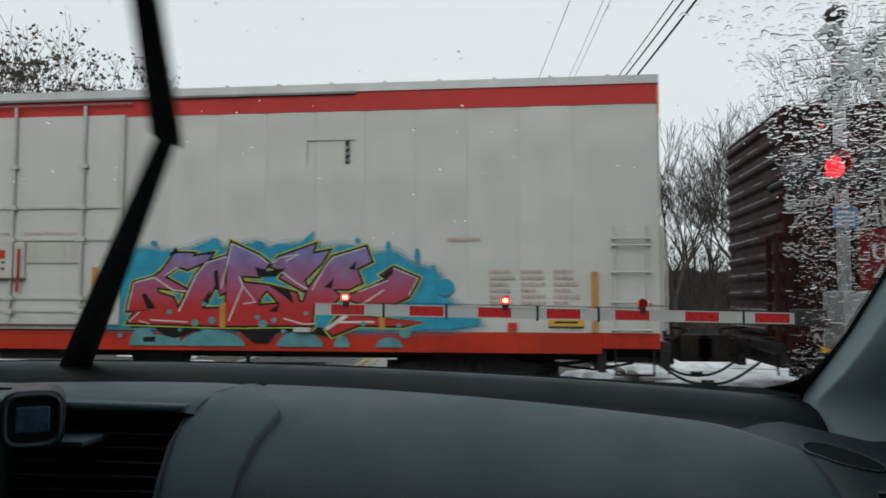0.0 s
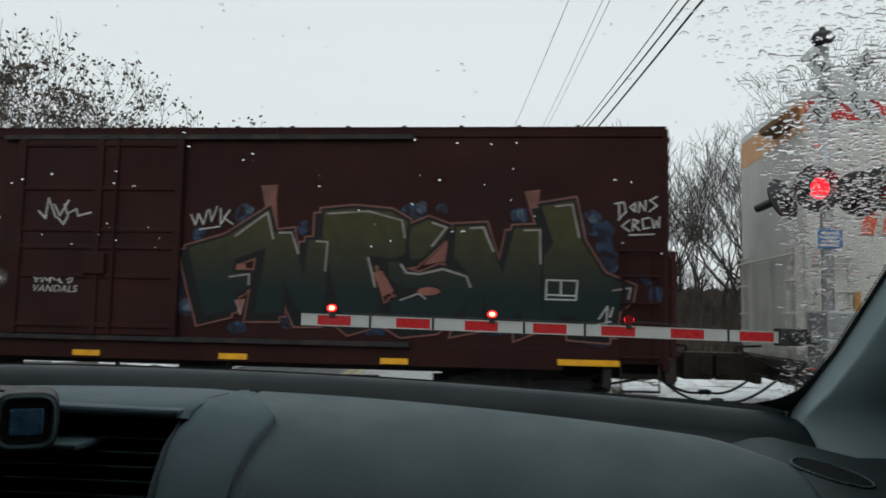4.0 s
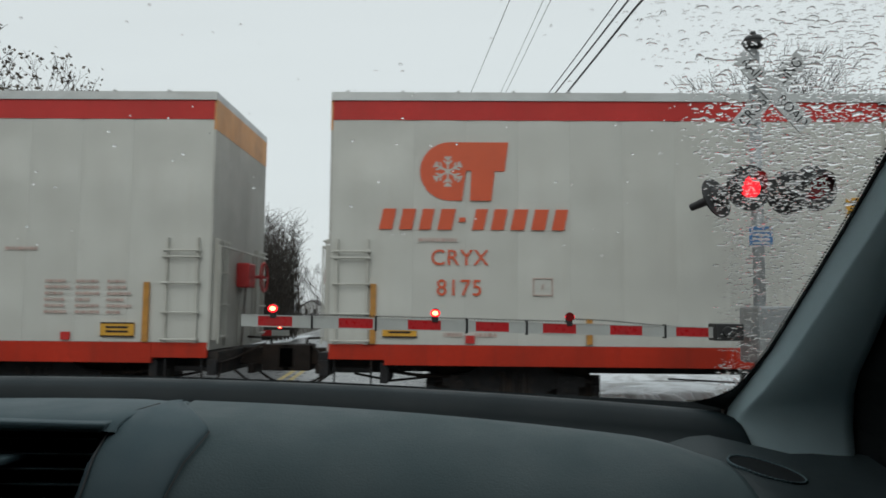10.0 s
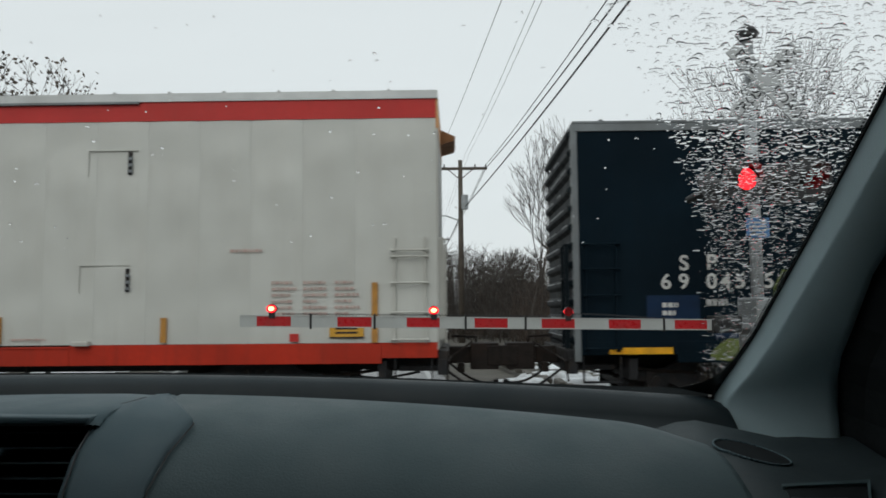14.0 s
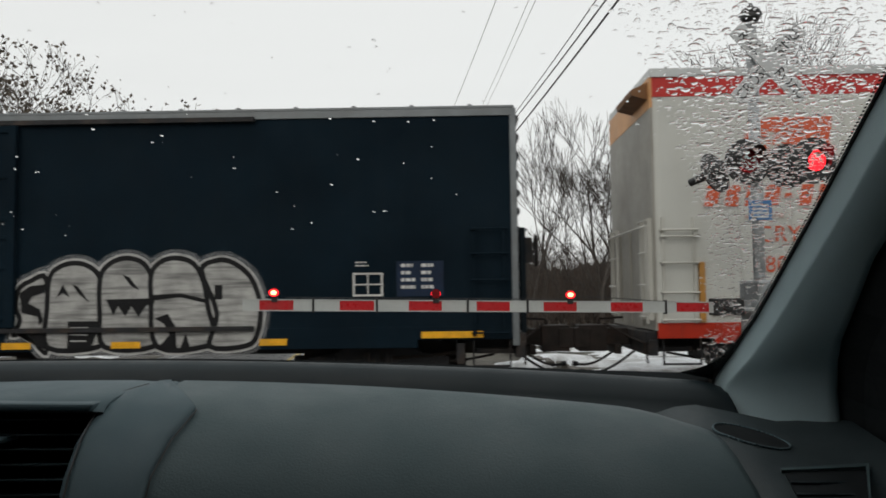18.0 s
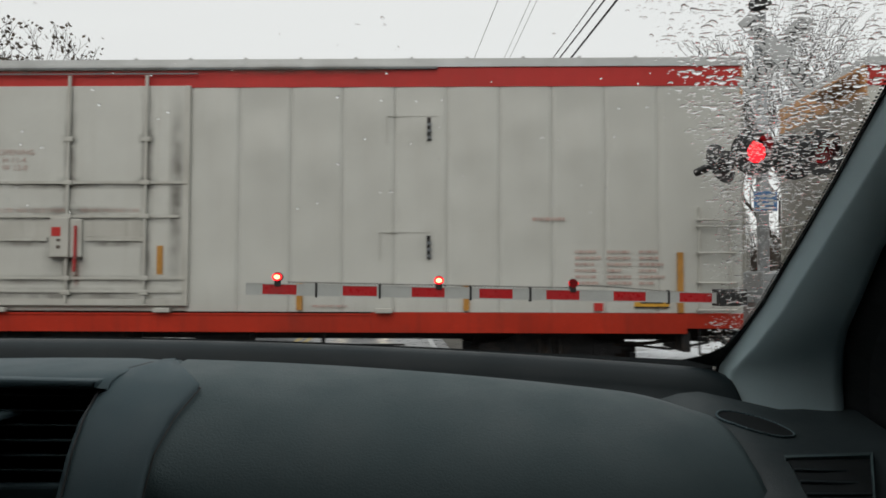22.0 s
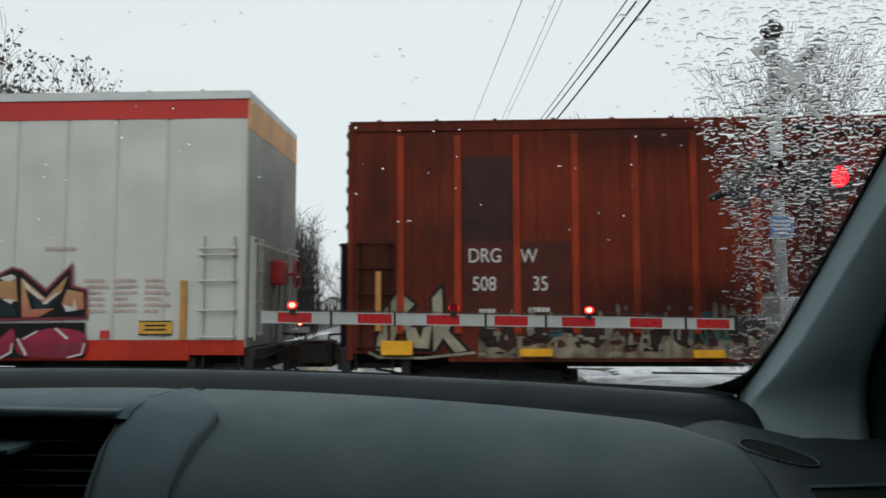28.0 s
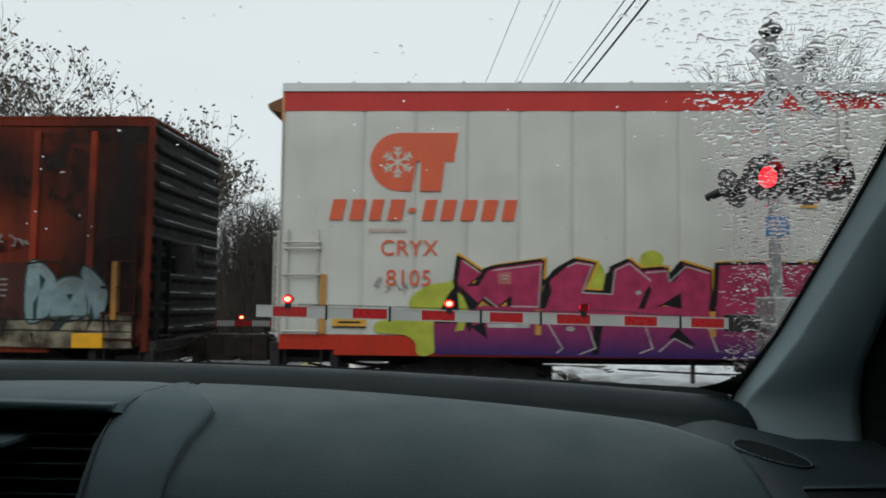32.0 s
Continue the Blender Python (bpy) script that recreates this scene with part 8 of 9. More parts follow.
p.lay(S_SILVER, *ribbon([(528, 198), (546, 197)], 3), *ribbon([(528, 208), (546, 207)], 3))
scribble(car_i, 1.45, 1.72, 0.6, 0.3, 101, S_GREY, 4, 0.015, y=-0.034)

# ---- inside the vehicle ----
DASH = paint("dash_plastic", (0.071, 0.109, 0.117), 0.6, vary=0.08, scale=3, bump=0.001, bump_scale=500, spec=0.35)
TRIM = paint("trim_plastic", (0.076, 0.120, 0.136), 0.6, vary=0.05, scale=3, bump=0.0005, bump_scale=900, spec=0.3)
# dash plastic darkened: the door's shade on the corner is in this colour
CORNER_SHADED = paint("corner_plastic_shaded", (0.034, 0.048, 0.053), 0.6, vary=0.08, scale=3, bump=0.001, bump_scale=500, spec=0.3)
COWL = paint("cowl_plastic", (0.011, 0.020, 0.024), 0.5, vary=0.06, scale=3, bump=0.0005, bump_scale=900, spec=0.3)
PILLAR = paint("pillar_trim", (0.46, 0.60, 0.64), 0.6, vary=0.05, scale=4, bump=0.0005, bump_scale=700)
LINER = paint("headliner", (0.07, 0.07, 0.07), 0.9, vary=0.06, scale=4)
PITCH = paint("black_plastic", (0.018, 0.020, 0.021), 0.5, vary=0.2, scale=10)
FELT = paint("door_felt", (0.03, 0.034, 0.036), 1.0, vary=0.2, scale=10, spec=0.0)
RUBBER = paint("wiper_rubber", (0.006, 0.006, 0.007), 0.6, vary=0.2, scale=20, spec=0.15)


def edge_z(x):
    return 1.5009 - 0.0494 * x - 0.0443 * x * x


def crest_z(x):
    return 1.4955 - 0.0790 * x - 0.1000 * x * x


def cowl_end(z):
    """Rounded end of the strip, leaning out towards its foot."""
    return 0.357 + 0.30 * max(0.0, 1.473 - z)


cowl_rows = []
for y, dz, mix in ((1.20, -0.09, 0), (1.05, -0.028, 0), (1.043, -0.004, 0), (1.036, 0.0, 0), (1.024, 0.0, 0), (1.014, -0.004, 0), (1.006, -0.012, 0), (1.0, -0.026, 0), (0.992, -0.05, 0), (0.95, -0.062, 0), (0.84, -0.07, 1)):
    row = []
    for x in (*np.linspace(-1.15, 0.31, 38), 0.325, 0.337, 0.346, 0.352, 0.356):
        z = (crest_z(x) if mix else edge_z(x)) + dz
        round_off = max(0.0, x - 0.315) / 0.041
        z -= 0.007 * round_off ** 2.5 * (1 if y > 1.0 else 0.3)
        if x > 0.32:
            x += (cowl_end(z) - 0.357) * round_off
        row.append((x, y - 0.02 * max(0, x) ** 2, z))
    row.append((row[-1][0] + 0.001, row[-1][1] + 0.012, row[-1][2] - 0.004))
    row.append((row[-1][0] + 0.001, row[-1][1] + 0.06, row[-1][2] - 0.03))
    cowl_rows.append(row)
# the line of the ridge between the vent and the pad: y and z, and its two edges
line = [(0.885, 1.46), (0.862, 1.490), (0.84, 1.503), (0.81, 1.511), (0.78, 1.5135), (0.74, 1.511), (0.70, 1.502), (0.66, 1.482), (0.63, 1.458), (0.60, 1.424), (0.575, 1.375), (0.56, 1.29), (0.555, 1.15)]
LEFT = (-0.306, -0.304, -0.302, -0.302, -0.307, -0.3165, -0.320, -0.316, -0.311, -0.305, -0.295, -0.285, -0.278)
RIGHT = (-0.30, -0.297, -0.295, -0.292, -0.286, -0.263, -0.2365, -0.245, -0.250, -0.248, -0.241, -0.232, -0.226)


def ridge_at(y, values):
    """A value of the ridge's line where it passes y."""
    return float(np.interp(y, [q[0] for q in line][::-1], list(values)[::-1]))


dash = thing("dashboard", "dark grey grained plastic dashboard with vents", "dashboard")
part("cowl_strip", Mesh().sheet(cowl_rows), COWL, dash, "black strip below the windscreen", smooth=True)
PAD = ((0.86, -0.09), (0.845, -0.03), (0.84, -0.010), (0.832, -0.002), (0.82, 0.0), (0.80, -0.001), (0.77, -0.005), (0.74, -0.014), (0.70, -0.032), (0.67, -0.052), (0.645, -0.076), (0.625, -0.105), (0.612, -0.14), (0.606, -0.19), (0.604, -0.45))
rows = []
for y, dz in PAD:
    rows.append([])
    for x in (*np.linspace(-0.29, 0.20, 38), 0.215, 0.23, 0.242, 0.253, 0.262, 0.27, 0.276, 0.28, 0.282):
        over = max(0.0, x - 0.17)
        lift = max(0.0, ridge_at(y, [q[1] for q in line]) - 0.007 - crest_z(-0.25) - dz) * max(0.0, 1 - max(0.0, x + 0.25) / 0.22) ** 2 * (1 if 0.61 < y < 0.8 else 0)
        rows[-1].append((x + 0.03 * (0.82 - y) * (1 if x > 0.1 else 0), y, crest_z(min(x, 0.24)) + dz + lift - 1.8 * over ** 2 - (0.03 if x > 0.275 else 0) - (0.05 if x > 0.281 else 0)))
part("passenger_pad", Mesh().sheet(rows), DASH, dash, "smooth bulging pad before the passenger", smooth=True)
part("middle_pad", Mesh().sheet([[(min(x, ridge_at(y, LEFT) + 0.004), y, crest_z(x) + dz - 0.05 * max(0.0, x + 0.345)) for x in (*np.linspace(-1.15, -0.345, 20), -0.33, -0.315, -0.30, -0.28)] for y, dz in
                                 ((0.86, -0.09), (0.845, -0.03), (0.84, -0.010), (0.82, 0.0), (0.78, 0.001), (0.74, 0.0), (0.71, -0.002), (0.695, -0.006), (0.686, -0.012))]), TRIM, dash, smooth=True)


# corner with its loudspeaker
def corner_z(x, y):
    return 1.4365 - 0.22 * (max(x, 0.30) - 0.33) - 0.04 * (min(x, 0.30) - 0.30) - 0.35 * max(0.0, 0.283 - x) + 0.17 * (y - 0.86) + 0.9 * max(0, x - 0.40) ** 1.3


part("corner_panel", Mesh().sheet([[(x, y, corner_z(x, y)) for x in np.linspace(0.2, 0.47, 12)] for y in np.linspace(0.955, 0.5, 12)]), CORNER_SHADED, dash, smooth=True)
oval = [(0.331 + 0.041 * math.cos(a), 0.862 + 0.031 * math.sin(a)) for a in np.linspace(0, 2 * math.pi, 48, endpoint=False)]
part("speaker_grille", Mesh().add([(x, y, corner_z(x, y) + 0.0010) for x, y in oval], [tuple(range(48))]), FELT, dash, "oval black loudspeaker grille")
part("speaker_rim", Mesh().tube([(x, y, corner_z(x, y) + 0.0012) for x, y in oval + oval[:1]], 0.0014, 6), TRIM, dash, smooth=True)
# side vent
def vent_point(a, b, d=0.0):
    """A point of the vent's mouth: a across, b towards the seats, d above the panel."""
    x = (0.323 - 0.022 * b) * (1 - a) + (0.424 - 0.048 * b) * a
    y = (0.758 - 0.090 * b) * (1 - a) + (0.801 - 0.095 * b) * a
    return (x, y, corner_z(x, y) + d)


def vent_bar(b0, b1, d0, d1, a0=0.0, a1=1.0):
    return Mesh().add([vent_point(a, b, d) for a in (a0, a1) for b in (b0, b1) for d in (d0, d1)],
                      [(0, 1, 3, 2), (4, 6, 7, 5), (0, 4, 5, 1), (2, 3, 7, 6), (0, 2, 6, 4), (1, 5, 7, 3)])


sv = part("side_vent", vent_bar(0.0, 1.1, -0.02, 0.0012), FELT, dash, "black side air vent")
for b0 in (0.30, 0.62, 0.94):
    part("vent_slat", vent_bar(b0, b0 + 0.05, 0.001, 0.003), COWL, sv)
part("vent_rim", vent_bar(-0.07, 0.0, 0.0, 0.0035, -0.03, 1.04), DASH, sv)
part("vent_rim", vent_bar(-0.07, 1.1, 0.0, 0.0035, 1.0, 1.04), DASH, sv)
# middle vent: dark box behind a trim face, with slats
FACE_Y = 0.685
f = Mesh()
f.prism([(-0.60, 1.30), (-0.31, 1.30), (-0.315, 1.508), (-0.60, 1.512)], FACE_Y + 0.06, FACE_Y + 0.1)
vent = part("middle_vent", f, PITCH, dash, "black air vent with thin slats")
fr = Mesh()
fr.prism([(-0.60, 1.499), (-0.325, 1.497), (-0.322, 1.505), (-0.60, 1.509)], FACE_Y - 0.004, FACE_Y + 0.1)
fr.prism([(-0.60, 1.30), (-0.338, 1.30), (-0.338, 1.412), (-0.60, 1.408)], FACE_Y - 0.004, FACE_Y + 0.1)
fr.prism([(-0.60, 1.3), (-0.498, 1.3), (-0.498, 1.5), (-0.60, 1.505)], FACE_Y - 0.004, FACE_Y + 0.1)
part("vent_frame", fr, TRIM, vent, bevel=0.003)
for k in range(6):
    z = 1.422 + k * 0.0135
    part("vent_slat", Mesh().box(-0.498, -0.342 + 0.002 * k, FACE_Y + 0.004, FACE_Y + 0.035, z, z + 0.0012), DASH, vent)
part("vent_tab", Mesh().box(-0.462, -0.402, FACE_Y - 0.035, FACE_Y + 0.02, 1.470, 1.476), TRIM, vent, "vent adjusting tab", bevel=0.002)
# ridge between the vent and the pad
rows = []
for k, (y, z) in enumerate(line):
    l, r = LEFT[k], RIGHT[k]
    rows.append([(l - 0.040, y + 0.08, z - 0.10), (l - 0.024, y + 0.04, z - 0.05), (l - 0.018, y + 0.014, z - 0.022), (l - 0.013, y + 0.005, z - 0.010), (l - 0.004, y + 0.001, z - 0.003), (l + 0.004, y, z), (l * 0.72 + r * 0.28, y, z + 0.001), (l * 0.6 + r * 0.4, y, z - 0.001),
                 (l * 0.25 + r * 0.75, y, z - 0.003), (r - 0.003, y, z - 0.0005), (r, y + 0.0015, z - 0.002), (r + 0.001, y + 0.03, z - 0.06)])
part("ridge_seam", Mesh().tube([(r[-2][0] + 0.002, r[-2][1] - 0.002, r[-2][2] - 0.004) for r in rows[3:]], 0.0007, 6).tube([(r[4][0] - 0.001, r[4][1] - 0.001, r[4][2] + 0.0006) for r in rows[4:]], 0.0009, 6), PITCH, dash, "dark seam beside the ridge")
part("ridge", Mesh().sheet(rows), TRIM, dash, "raised grey ridge beside the vent", smooth=True)
# small gauge clipped beside the vent
gauge = thing("clip_on_gauge", "small rounded black gadget with a bluish face clipped to the vent", "gadget", (-0.450, 0.650, 1.497))
gauge.rotation_euler = (0, 0, radians(32))
part("case", Mesh().prism([(0.026 * (abs(math.cos(a)) ** 0.5) * (1 if math.cos(a) > 0 else -1), 0.026 * (abs(math.sin(a)) ** 0.5) * (1 if math.sin(a) > 0 else -1)) for a in np.linspace(0, 2 * math.pi, 24, endpoint=False)], -0.02, 0.035), PITCH, gauge, bevel=0.003)
part("rim", Mesh().tube([(0.022 * (abs(math.cos(a)) ** 0.5) * (1 if math.cos(a) > 0 else -1), -0.021, 0.022 * (abs(math.sin(a)) ** 0.5) * (1 if math.sin(a) > 0 else -1)) for a in np.linspace(0, 2 * math.pi, 25)], 0.0025, 6), TRIM, gauge)
part("face", Mesh().box(-0.014, 0.014, -0.0215, -0.018, -0.012, 0.012), paint("gauge_face", (0.10, 0.22, 0.36), 0.25, vary=0.4, scale=60), gauge, "bluish face", bevel=0.002)

# windscreen: its plane leans back from the cowl
G0, GU, GN = Vector((0, 1.03, 1.49)), Vector((0, -0.8137, 0.5812)), Vector((0, 0.5812, 0.8137))


def on_glass(x, u, out=0.0):
    return G0 + Vector((x, 0, 0)) + GU * u + GN * out


glass = bpy.data.materials.new("windscreen_glass")
glass.use_nodes = True
gn, gl = glass.node_tree.nodes, glass.node_tree.links
gn.remove(gn["Principled BSDF"])
gt, gg, gf, gm = gn.new("ShaderNodeBsdfTransparent"), gn.new("ShaderNodeBsdfGlossy"), gn.new("ShaderNodeFresnel"), gn.new("ShaderNodeMixShader")
gt.inputs[0].default_value = (0.95, 0.97, 0.96, 1)
gg.inputs["Roughness"].default_value = 0.02
gf.inputs[0].default_value = 1.15
for a, b in ((gf.outputs[0], gm.inputs[0]), (gt.outputs[0], gm.inputs[1]), (gg.outputs[0], gm.inputs[2]), (gm.outputs[0], gn["Material Output"].inputs[0])):
    gl.new(a, b)
smear, sd, sm = gn.new("ShaderNodeMixShader"), gn.new("ShaderNodeBsdfDiffuse"), gn.new("ShaderNodeMapRange")
sc, sp, sn = gn.new("ShaderNodeTexCoord"), gn.new("ShaderNodeMapping"), gn.new("ShaderNodeTexNoise")
sp.inputs["Rotation"].default_value, sp.inputs["Scale"].default_value = (0, 0, radians(-28)), (1.2, 9.0, 1.2)
sn.inputs["Scale"].default_value, sn.inputs["Detail"].default_value = 3.0, 4
for i, q in ((1, 0.42), (2, 0.75), (3, 0.002), (4, 0.026)):
    sm.inputs[i].default_value = q
sd.inputs[0].default_value = (0.8, 0.8, 0.8, 1)
for a, b in ((sc.outputs["Object"], sp.inputs[0]), (sp.outputs[0], sn.inputs["Vector"]), (sn.outputs[0], sm.inputs[0]), (sm.outputs[0], smear.inputs[0]), (gm.outputs[0], smear.inputs[1]), (sd.outputs[0], smear.inputs[2]), (smear.outputs[0], gn["Material Output"].inputs[0])):
    gl.new(a, b)
screen = alone("windscreen", Mesh().sheet([[tuple(on_glass(x, u)) for x in (-1.15, 0.374)] for u in (-0.04, 0.86)]), glass, "wet raked windscreen", "windscreen", kind="structure")
screen.visible_shadow = False

# A-pillar trim: a pale lip along the edge of the glass, then a broad face that rolls back to the door
EDGE = [(0.350, 1.02, 1.36), (0.350, 1.03, 1.42), (0.349, 1.045, 1.462), (0.351, 1.035, 1.483)] + [tuple(on_glass(x, u)) for x, u in ((0.3550, 0.012), (0.3600, 0.055), (0.3660, 0.13), (0.3680, 0.252), (0.3690, 0.34), (0.3685, 0.42), (0.3685, 0.50), (0.3675, 0.62), (0.3645, 0.86))]
BACK = [(0.468, 0.93, 1.33), (0.464, 0.93, 1.38), (0.461, 0.93, 1.42), (0.459, 0.93, 1.474), (0.451, 0.91, 1.514), (0.444, 0.885, 1.54), (0.440, 0.845, 1.577), (0.439, 0.80, 1.63), (0.438, 0.735, 1.68), (0.437, 0.675, 1.725), (0.436, 0.61, 1.77), (0.434, 0.51, 1.845), (0.430, 0.31, 1.98)]
rows, behind = [], []
EYE = Vector((0, 0, 1.6))
for k, (g, b) in enumerate(zip(EDGE, BACK)):
    g, b = Vector(g), Vector(b)
    b = EYE + (b - EYE) * (1 - 0.065 * min(1.0, max(0, k - 2) / 5))
    out = Vector((0.006, -0.036, -0.006)) * min(1.0, 0.5 + 0.1 * k)
    lip = g + out
    turn = (lip + b) / 2 + Vector((-0.004, -0.008, 0))
    row = [g + Vector((0.02, 0.012, 0.010)), g, g + out * 0.12, g + out * 0.4, g + out * 0.7, g + out * 0.93, lip]
    for s in (0.05, 0.12, 0.25, 0.4, 0.55, 0.7, 0.82, 0.92, 1.0):
        row.append(lip * (1 - s) ** 2 + turn * 2 * s * (1 - s) + b * s * s)
    row.append(b + Vector((0.012, 0.012, 0)))
    rows.append([tuple(v) for v in row])
    behind.append([tuple(b + Vector(d)) for d in ((0.004, 0.006, 0), (0.022, -0.02, -0.01), (0.05, -0.16, -0.03))])
pillar = alone("pillar", Mesh().sheet(rows), PILLAR, "grey fabric-grained windscreen pillar trim", "pillar", kind="structure", smooth=True)
alone("door_frame", Mesh().sheet(behind), FELT, "black door frame beside the pillar", "door frame", kind="structure")
m = Mesh()
m.tube([tuple(Vector(g) + Vector((-0.001, 0.002, 0.001))) for g in EDGE[2:]], 0.002, 6)
alone("glass_seal", m, PITCH, "black rubber seal along the glass edge", "seal", kind="structure")
# black ceramic print round the glass, with a dotted rim
m = Mesh()
m.sheet([[(x, 1.046, edge_z(x) - 0.02) for x in np.linspace(-1.1, 0.345, 60)], [(x, 1.046, edge_z(x) + 0.0015 + 0.007 * max(0.0, x / 0.33) ** 2) for x in np.linspace(-1.1, 0.345, 60)]])
rim = [(0.300, 0.0), (0.322, 0.010), (0.336, 0.022), (0.346, 0.036), (0.353, 0.060), (0.3610, 0.13), (0.3635, 0.252), (0.3650, 0.34), (0.3645, 0.42), (0.3645, 0.50), (0.364, 0.62), (0.361, 0.86)]
m.sheet([[tuple(on_glass(x, u, 0.001)) for x, u in rim], [tuple(on_glass(0.378, u - 0.03, 0.001)) for x, u in rim]])
for (xa, ua), (xb, ub) in zip(rim[2:], rim[3:]):
    n = max(1, int(math.hypot(xb - xa, ub - ua) / 0.0042))
    for k in range(n):
        x, u = xa + (xb - xa) * k / n - 0.0018, ua + (ub - ua) * k / n
        m.add([tuple(on_glass(x + 0.0014 * math.cos(a), u + 0.0014 * math.sin(a), 0.001)) for a in np.linspace(0, 6.283, 7)[:6]], [(0, 1, 2, 3, 4, 5)])
alone("glass_print", m, FELT, "black dotted print round the glass edge", "glass print", kind="structure")
# plain cabin shell: roof lining, dark door, rear and far-side panels, all solid to the roof, shutting out side light
roof = Mesh().prism([(1.95, -1.6), (1.95, 0.15), (1.925, 0.28), (1.872, 0.47), (1.873, 0.492), (1.89, 0.485), (2.02, 0.30), (2.02, -1.6)], -1.2, 0.54)
roof.v = [(y, z, x) for x, y, z in roof.v]
alone("cabin_roof", roof, LINER, "pale roof lining", "roof lining", kind="structure")
side = Mesh().prism([(0.7, -1.6), (0.7, 1.18), (1.38, 1.18), (1.46, 1.06), (1.96, 0.36), (2.0, 0.30), (2.0, -1.6)], 0.50, 0.54)
side.v = [(y, z, x) for x, y, z in side.v]
alone("cabin_door", side, FELT, "dark passenger door", "door", kind="structure")
alone("cabin_far_door", Mesh().box(-1.25, -1.2, -1.6, 1.0, 0.7, 1.99), PITCH, "dark door of the far side", "door", kind="structure")
alone("cabin_rear", Mesh().box(-1.25, 0.54, -1.65, -1.6, 0.7, 1.99), PITCH, "dark rear panel", "panel", kind="structure")
alone("cabin_floor", Mesh().box(-1.25, 0.54, -1.6, 1.2, 0.55, 0.6), PITCH, "dark carpeted floor", "floor", kind="structure")
alone("firewall", Mesh().box(-1.25, 0.54, 1.2, 1.24, 0.6, 1.40), PITCH, "dark panel before the feet", "panel", kind="structure")

# drops on the glass outside the wiped arc, and a few inside it
water = bpy.data.materials.new("rain_water")
water.use_nodes = True
wb = water.node_tree.nodes["Principled BSDF"]
for key, value in (("Base Color", (1, 1, 1, 1)), ("Roughness", 0.0), ("IOR", 1.33), ("Transmission Weight", 1.0)):
    wb.inputs[key].default_value = value
PIVOT = (-0.67, -0.02)
rng = random.Random(3)
drops, beads = Mesh(), Mesh()
TAKEN = {}


def free_spot(x, u, rx, ru):
    """Whether no drop lies there yet; drops that touch would have run together."""
    i, j = int(x * 100), int(u * 100)
    for a in (i - 1, i, i + 1):
        for b in (j - 1, j, j + 1):
            for qx, qu, qrx, qru in TAKEN.get((a, b), ()):
                if ((x - qx) / (rx + qrx)) ** 2 + ((u - qu) / (ru + qru)) ** 2 < 0.85:
                    return False
    TAKEN.setdefault((i, j), []).append((x, u, rx, ru))
    return True


def drop(m, x, u, rx, ru, high):
    """A flat dome of water, wider than tall, with a wandering edge and drooping ends."""
    n = 14
    ph, q, droop = rng.uniform(0, 6.3), rng.uniform(0.08, 0.30), rng.uniform(-0.8, 0.5)
    rings = [[] for _ in range(4)]
    for k in range(n):
        a = k * 2 * math.pi / n
        w = 1 + q * math.sin(2 * a + ph) + q * 0.8 * math.sin(3 * a + 2 * ph) + q * 0.45 * math.sin(5 * a + 3 * ph)
        c, s = w * math.cos(a), w * math.sin(a)
        for r, (f, h) in enumerate(((1.0, 0.0), (1.0, 0.02), (0.83, 0.60), (0.50, 0.93))):
            rings[r].append(tuple(on_glass(x + rx * f * c, u + ru * f * (s + droop * (c * c - 0.4) * f), 0.0005 + high * h)))
    top = [tuple(on_glass(x, u - ru * droop * 0.4, 0.0005 + high))]
    v = rings[0] + rings[1] + rings[2] + rings[3] + top
    f = [tuple(range(n))]
    for r in (0, 1, 2):
        f += [(r * n + (k + 1) % n, r * n + k, (r + 1) * n + k, (r + 1) * n + (k + 1) % n) for k in range(n)]
    m.add(v, f + [(3 * n + (k + 1) % n, 3 * n + k, 4 * n) for k in range(n)])


for count, lo, hi, wide in ((1700, 0.0020, 0.0032, 2.4), (6500, 0.0011, 0.0020, 2.3), (11000, 0.0006, 0.0011, 1.9)):
    for k in range(count):
        near = k % 3 == 0
        x, u = (rng.gauss(0.285, 0.05), rng.gauss(0.42, 0.11)) if near else (rng.uniform(0.02, 0.37), rng.uniform(0.0, 0.84))
        d = math.hypot(x - PIVOT[0], u - PIVOT[1])
        if d < 0.990 + rng.gauss(0, 0.006) + (0.012 if lo > 0.0015 else 0) or x > 0.37 or not 0 < u < 0.84:
            continue
        if lo > 0.001 and rng.random() < 0.4:
            continue
        r = rng.uniform(lo, hi)
        rx, ru = r * rng.uniform(1.0, wide), r * rng.uniform(0.6, 0.95)
        if free_spot(x, u, rx, ru):
            drop(drops, x, u, rx, ru, r * rng.uniform(0.12, 0.30))
alone("rain_drops", drops, water, "rain drops beading on the unwiped glass", "rain drops", kind="stuff", smooth=True).visible_shadow = False
for _ in range(150):
    x, u = rng.uniform(-0.62, 0.2), rng.uniform(0.3, 0.75)
    r = rng.uniform(0.0005, 0.0013)
    drop(beads, x, u, r * rng.uniform(1.0, 1.8), r, r * 0.6)
alone("fine_rain_drops", beads, water, "sparse fresh drops on the wiped glass", "rain drops", kind="stuff", smooth=True).visible_shadow = False


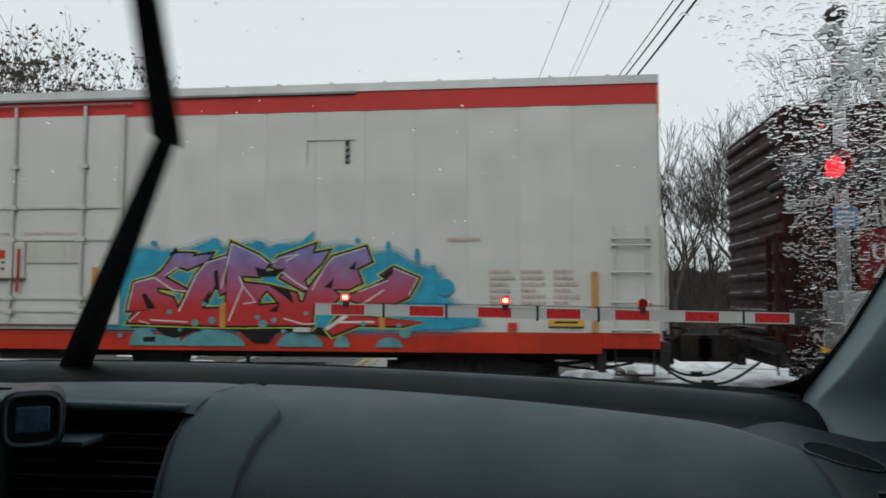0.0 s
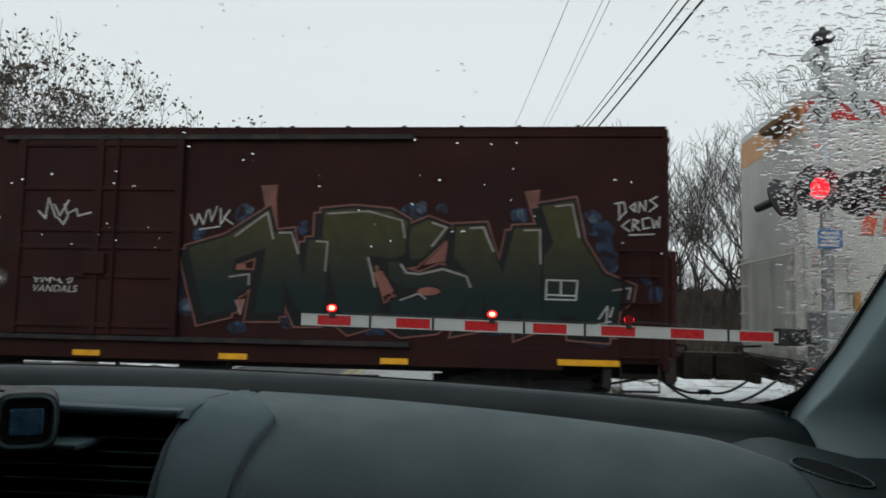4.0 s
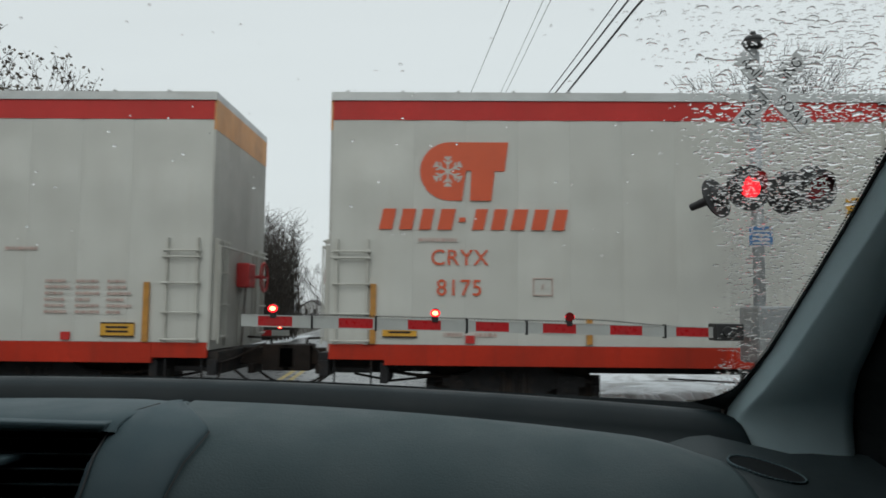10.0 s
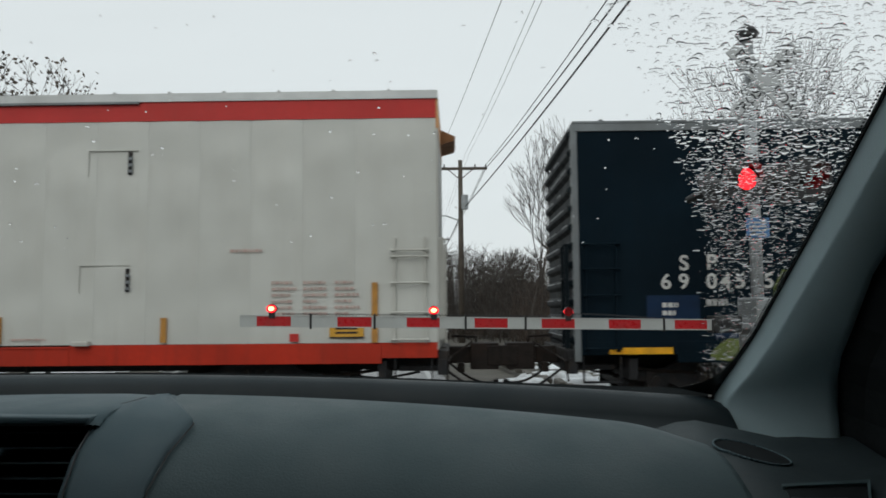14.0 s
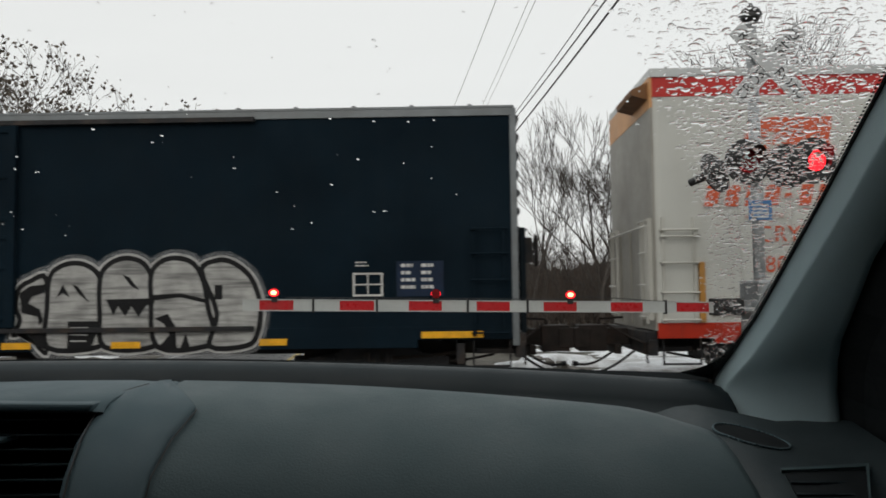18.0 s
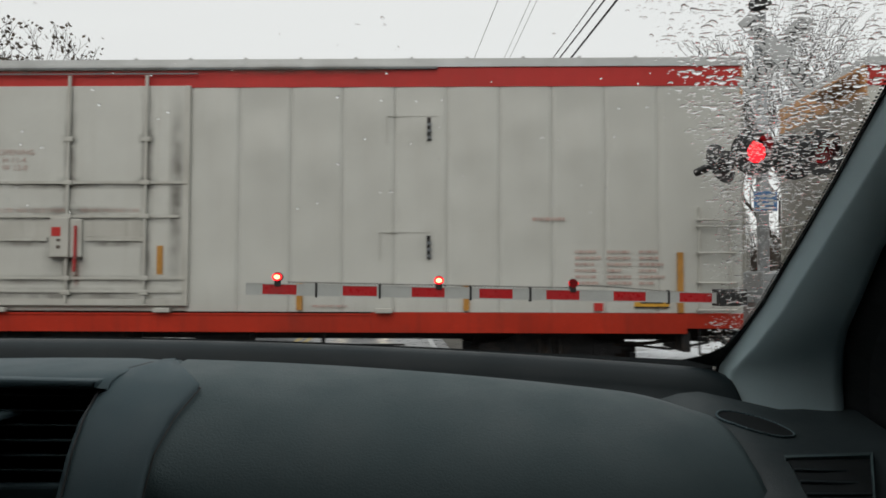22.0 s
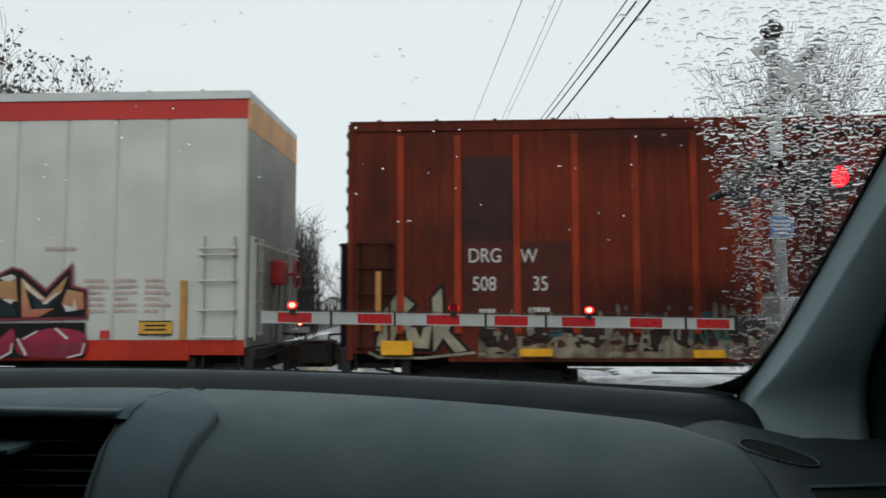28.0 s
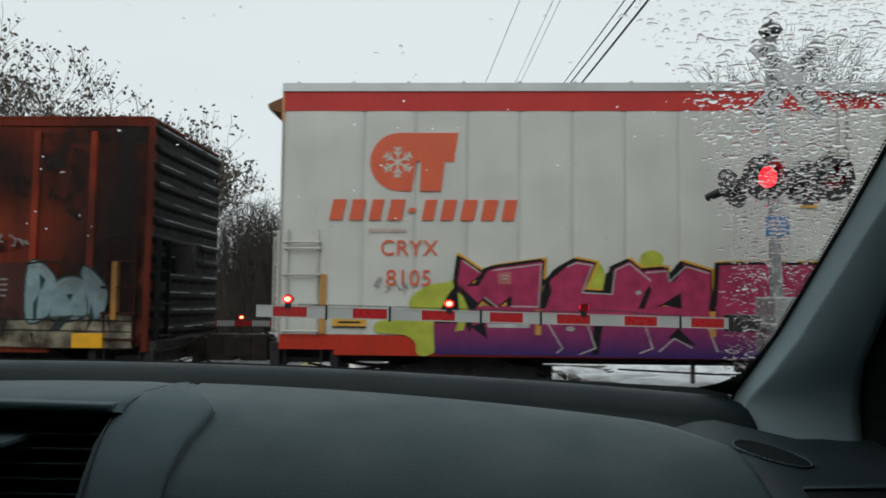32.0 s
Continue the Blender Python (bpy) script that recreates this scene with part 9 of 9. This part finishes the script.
# wipers, outside the glass, each turning about its pivot
def wiper(arm, bend, blade, back):
    w = thing("windscreen_wiper", "black windscreen wiper arm with rubber blade", "wiper", group="wipers")
    part("arm", Mesh().prism([(-0.02, -0.021), (arm * 0.55, -0.015), (arm, -0.009), (arm, 0.009), (arm * 0.55, 0.015), (-0.02, 0.021)], -0.006, 0.006), RUBBER, w, "flat black arm")
    b = new("blade")
    b.parent, b.matrix_local = w, pose(arm, 0, 0, 0, -bend, 0)
    part("bridge", Mesh().prism([(-back, 0.004), (-back * 0.5, 0.011), (0, 0.016), (blade * 0.5, 0.011), (blade, 0.004), (blade, 0.0), (-back, 0.0)], -0.005, 0.005), RUBBER, b)
    part("rubber", Mesh().box(-back, blade, -0.003, 0.003, -0.010, 0.001), RUBBER, b)
    part("hub", Mesh().cyl((0, -0.02, 0), (0, 0.015, 0), 0.018, 0.016, 14), RUBBER, w)
    return w


WIPERS = [(wiper(0.575, 21, 0.40, 0.015), PIVOT), (wiper(0.62, -8, 0.50, 0.12), (-1.25, -0.02))]
# local x along the glass, local z up the glass, local y out of it
GLASS_AXES = Matrix(((1, 0, 0, 0), (0, GN.y, GU.y, 0), (0, GN.z, GU.z, 0), (0, 0, 0, 1)))


# ---- what moves ----
def motions():
    # the car that comes up to the crossing from the other side and waits
    way = ((0.0, 150), (5.0, 117), (10.0, 80), (14.6, 45.5), (16.8, 31), (18.0, 26.6), (18.6, 25.6), (19.0, 25.5), (32.0, 25.5))
    walk(waiting, [(t, pose(road_x(y, 0.45 + min(1, max(0, (45.5 - y) / 20))), y, 0, 0, 0, 5.2)) for t, y in way])
    for w in ROAD_WHEELS:
        x, y, z = w.location
        walk(w, [(k / 20, pose(x, y, z, math.degrees((150 - float(np.interp(k / 20, [a for a, b in way], [b for a, b in way]))) / 0.33), 0, 0)) for k in [*range(461), 640]])
    seconds = [k * 1.0 for k in range(33)]
    for car, start in CARS:
        walk(car, [(t, pose(start + rolled(t), SIDE_Y, 0)) for t in seconds])
    turns = [k / 8 for k in range(257)]
    for w in WHEELS:
        x, y, z = w.location
        walk(w, [(t, pose(x, y, z, 0, math.degrees(rolled(t) / 0.45), 0)) for t in turns])
    stroke = ((-0.05, -20), (0.02, -5), (0.08, 9.7), (0.18, 23.5), (0.28, 37.5), (0.38, 54.8), (0.48, 70), (0.62, 86), (0.76, 82), (0.88, 69), (0.98, 54), (1.08, 36), (1.18, 18), (1.28, 3), (1.34, -8), (1.42, -20))
    for w, (px, pu) in WIPERS:
        rows = []
        for k in range(6):
            for dt, a in stroke:
                t = -0.38 + 6.5 * k + dt
                if 0 <= t <= 32:
                    rows.append((t, a))
        rows = rows + [(32.0, -20)]
        at = Matrix.Translation(on_glass(px, pu, 0.012)) @ GLASS_AXES
        walk(w, [(t, at @ pose(0, 0, 0, 0, -a, 0)) for t, a in rows])
    # lamps: the tip burns steadily, the others change over every 0.555 s
    for b, which, (x, y, z) in FLASH:
        if which == "steady":
            continue
        lit = which.startswith("mid")
        rows, t = [(0.0, 0 if lit else 180)], 0.06
        while t < 31.8:
            # the bulbs of the mast fade a little after the others take over
            f0, way = round((t + ((0.12 if which == "mid_slow" else 0.03) if lit and which.endswith("slow") else 0)) * FPS), (0, 60, 120, 180) if lit else (180, 120, 60, 0)
            rows += [(max(0, f0 - 1 + k) / FPS, a) for k, a in enumerate(way)]
            lit, t = not lit, t + 0.5552
        rows.append((32.0, 0 if lit else 180))
        walk(b, [(q, pose(x, y, z, 0, 0, a)) for q, a in rows])


motions()
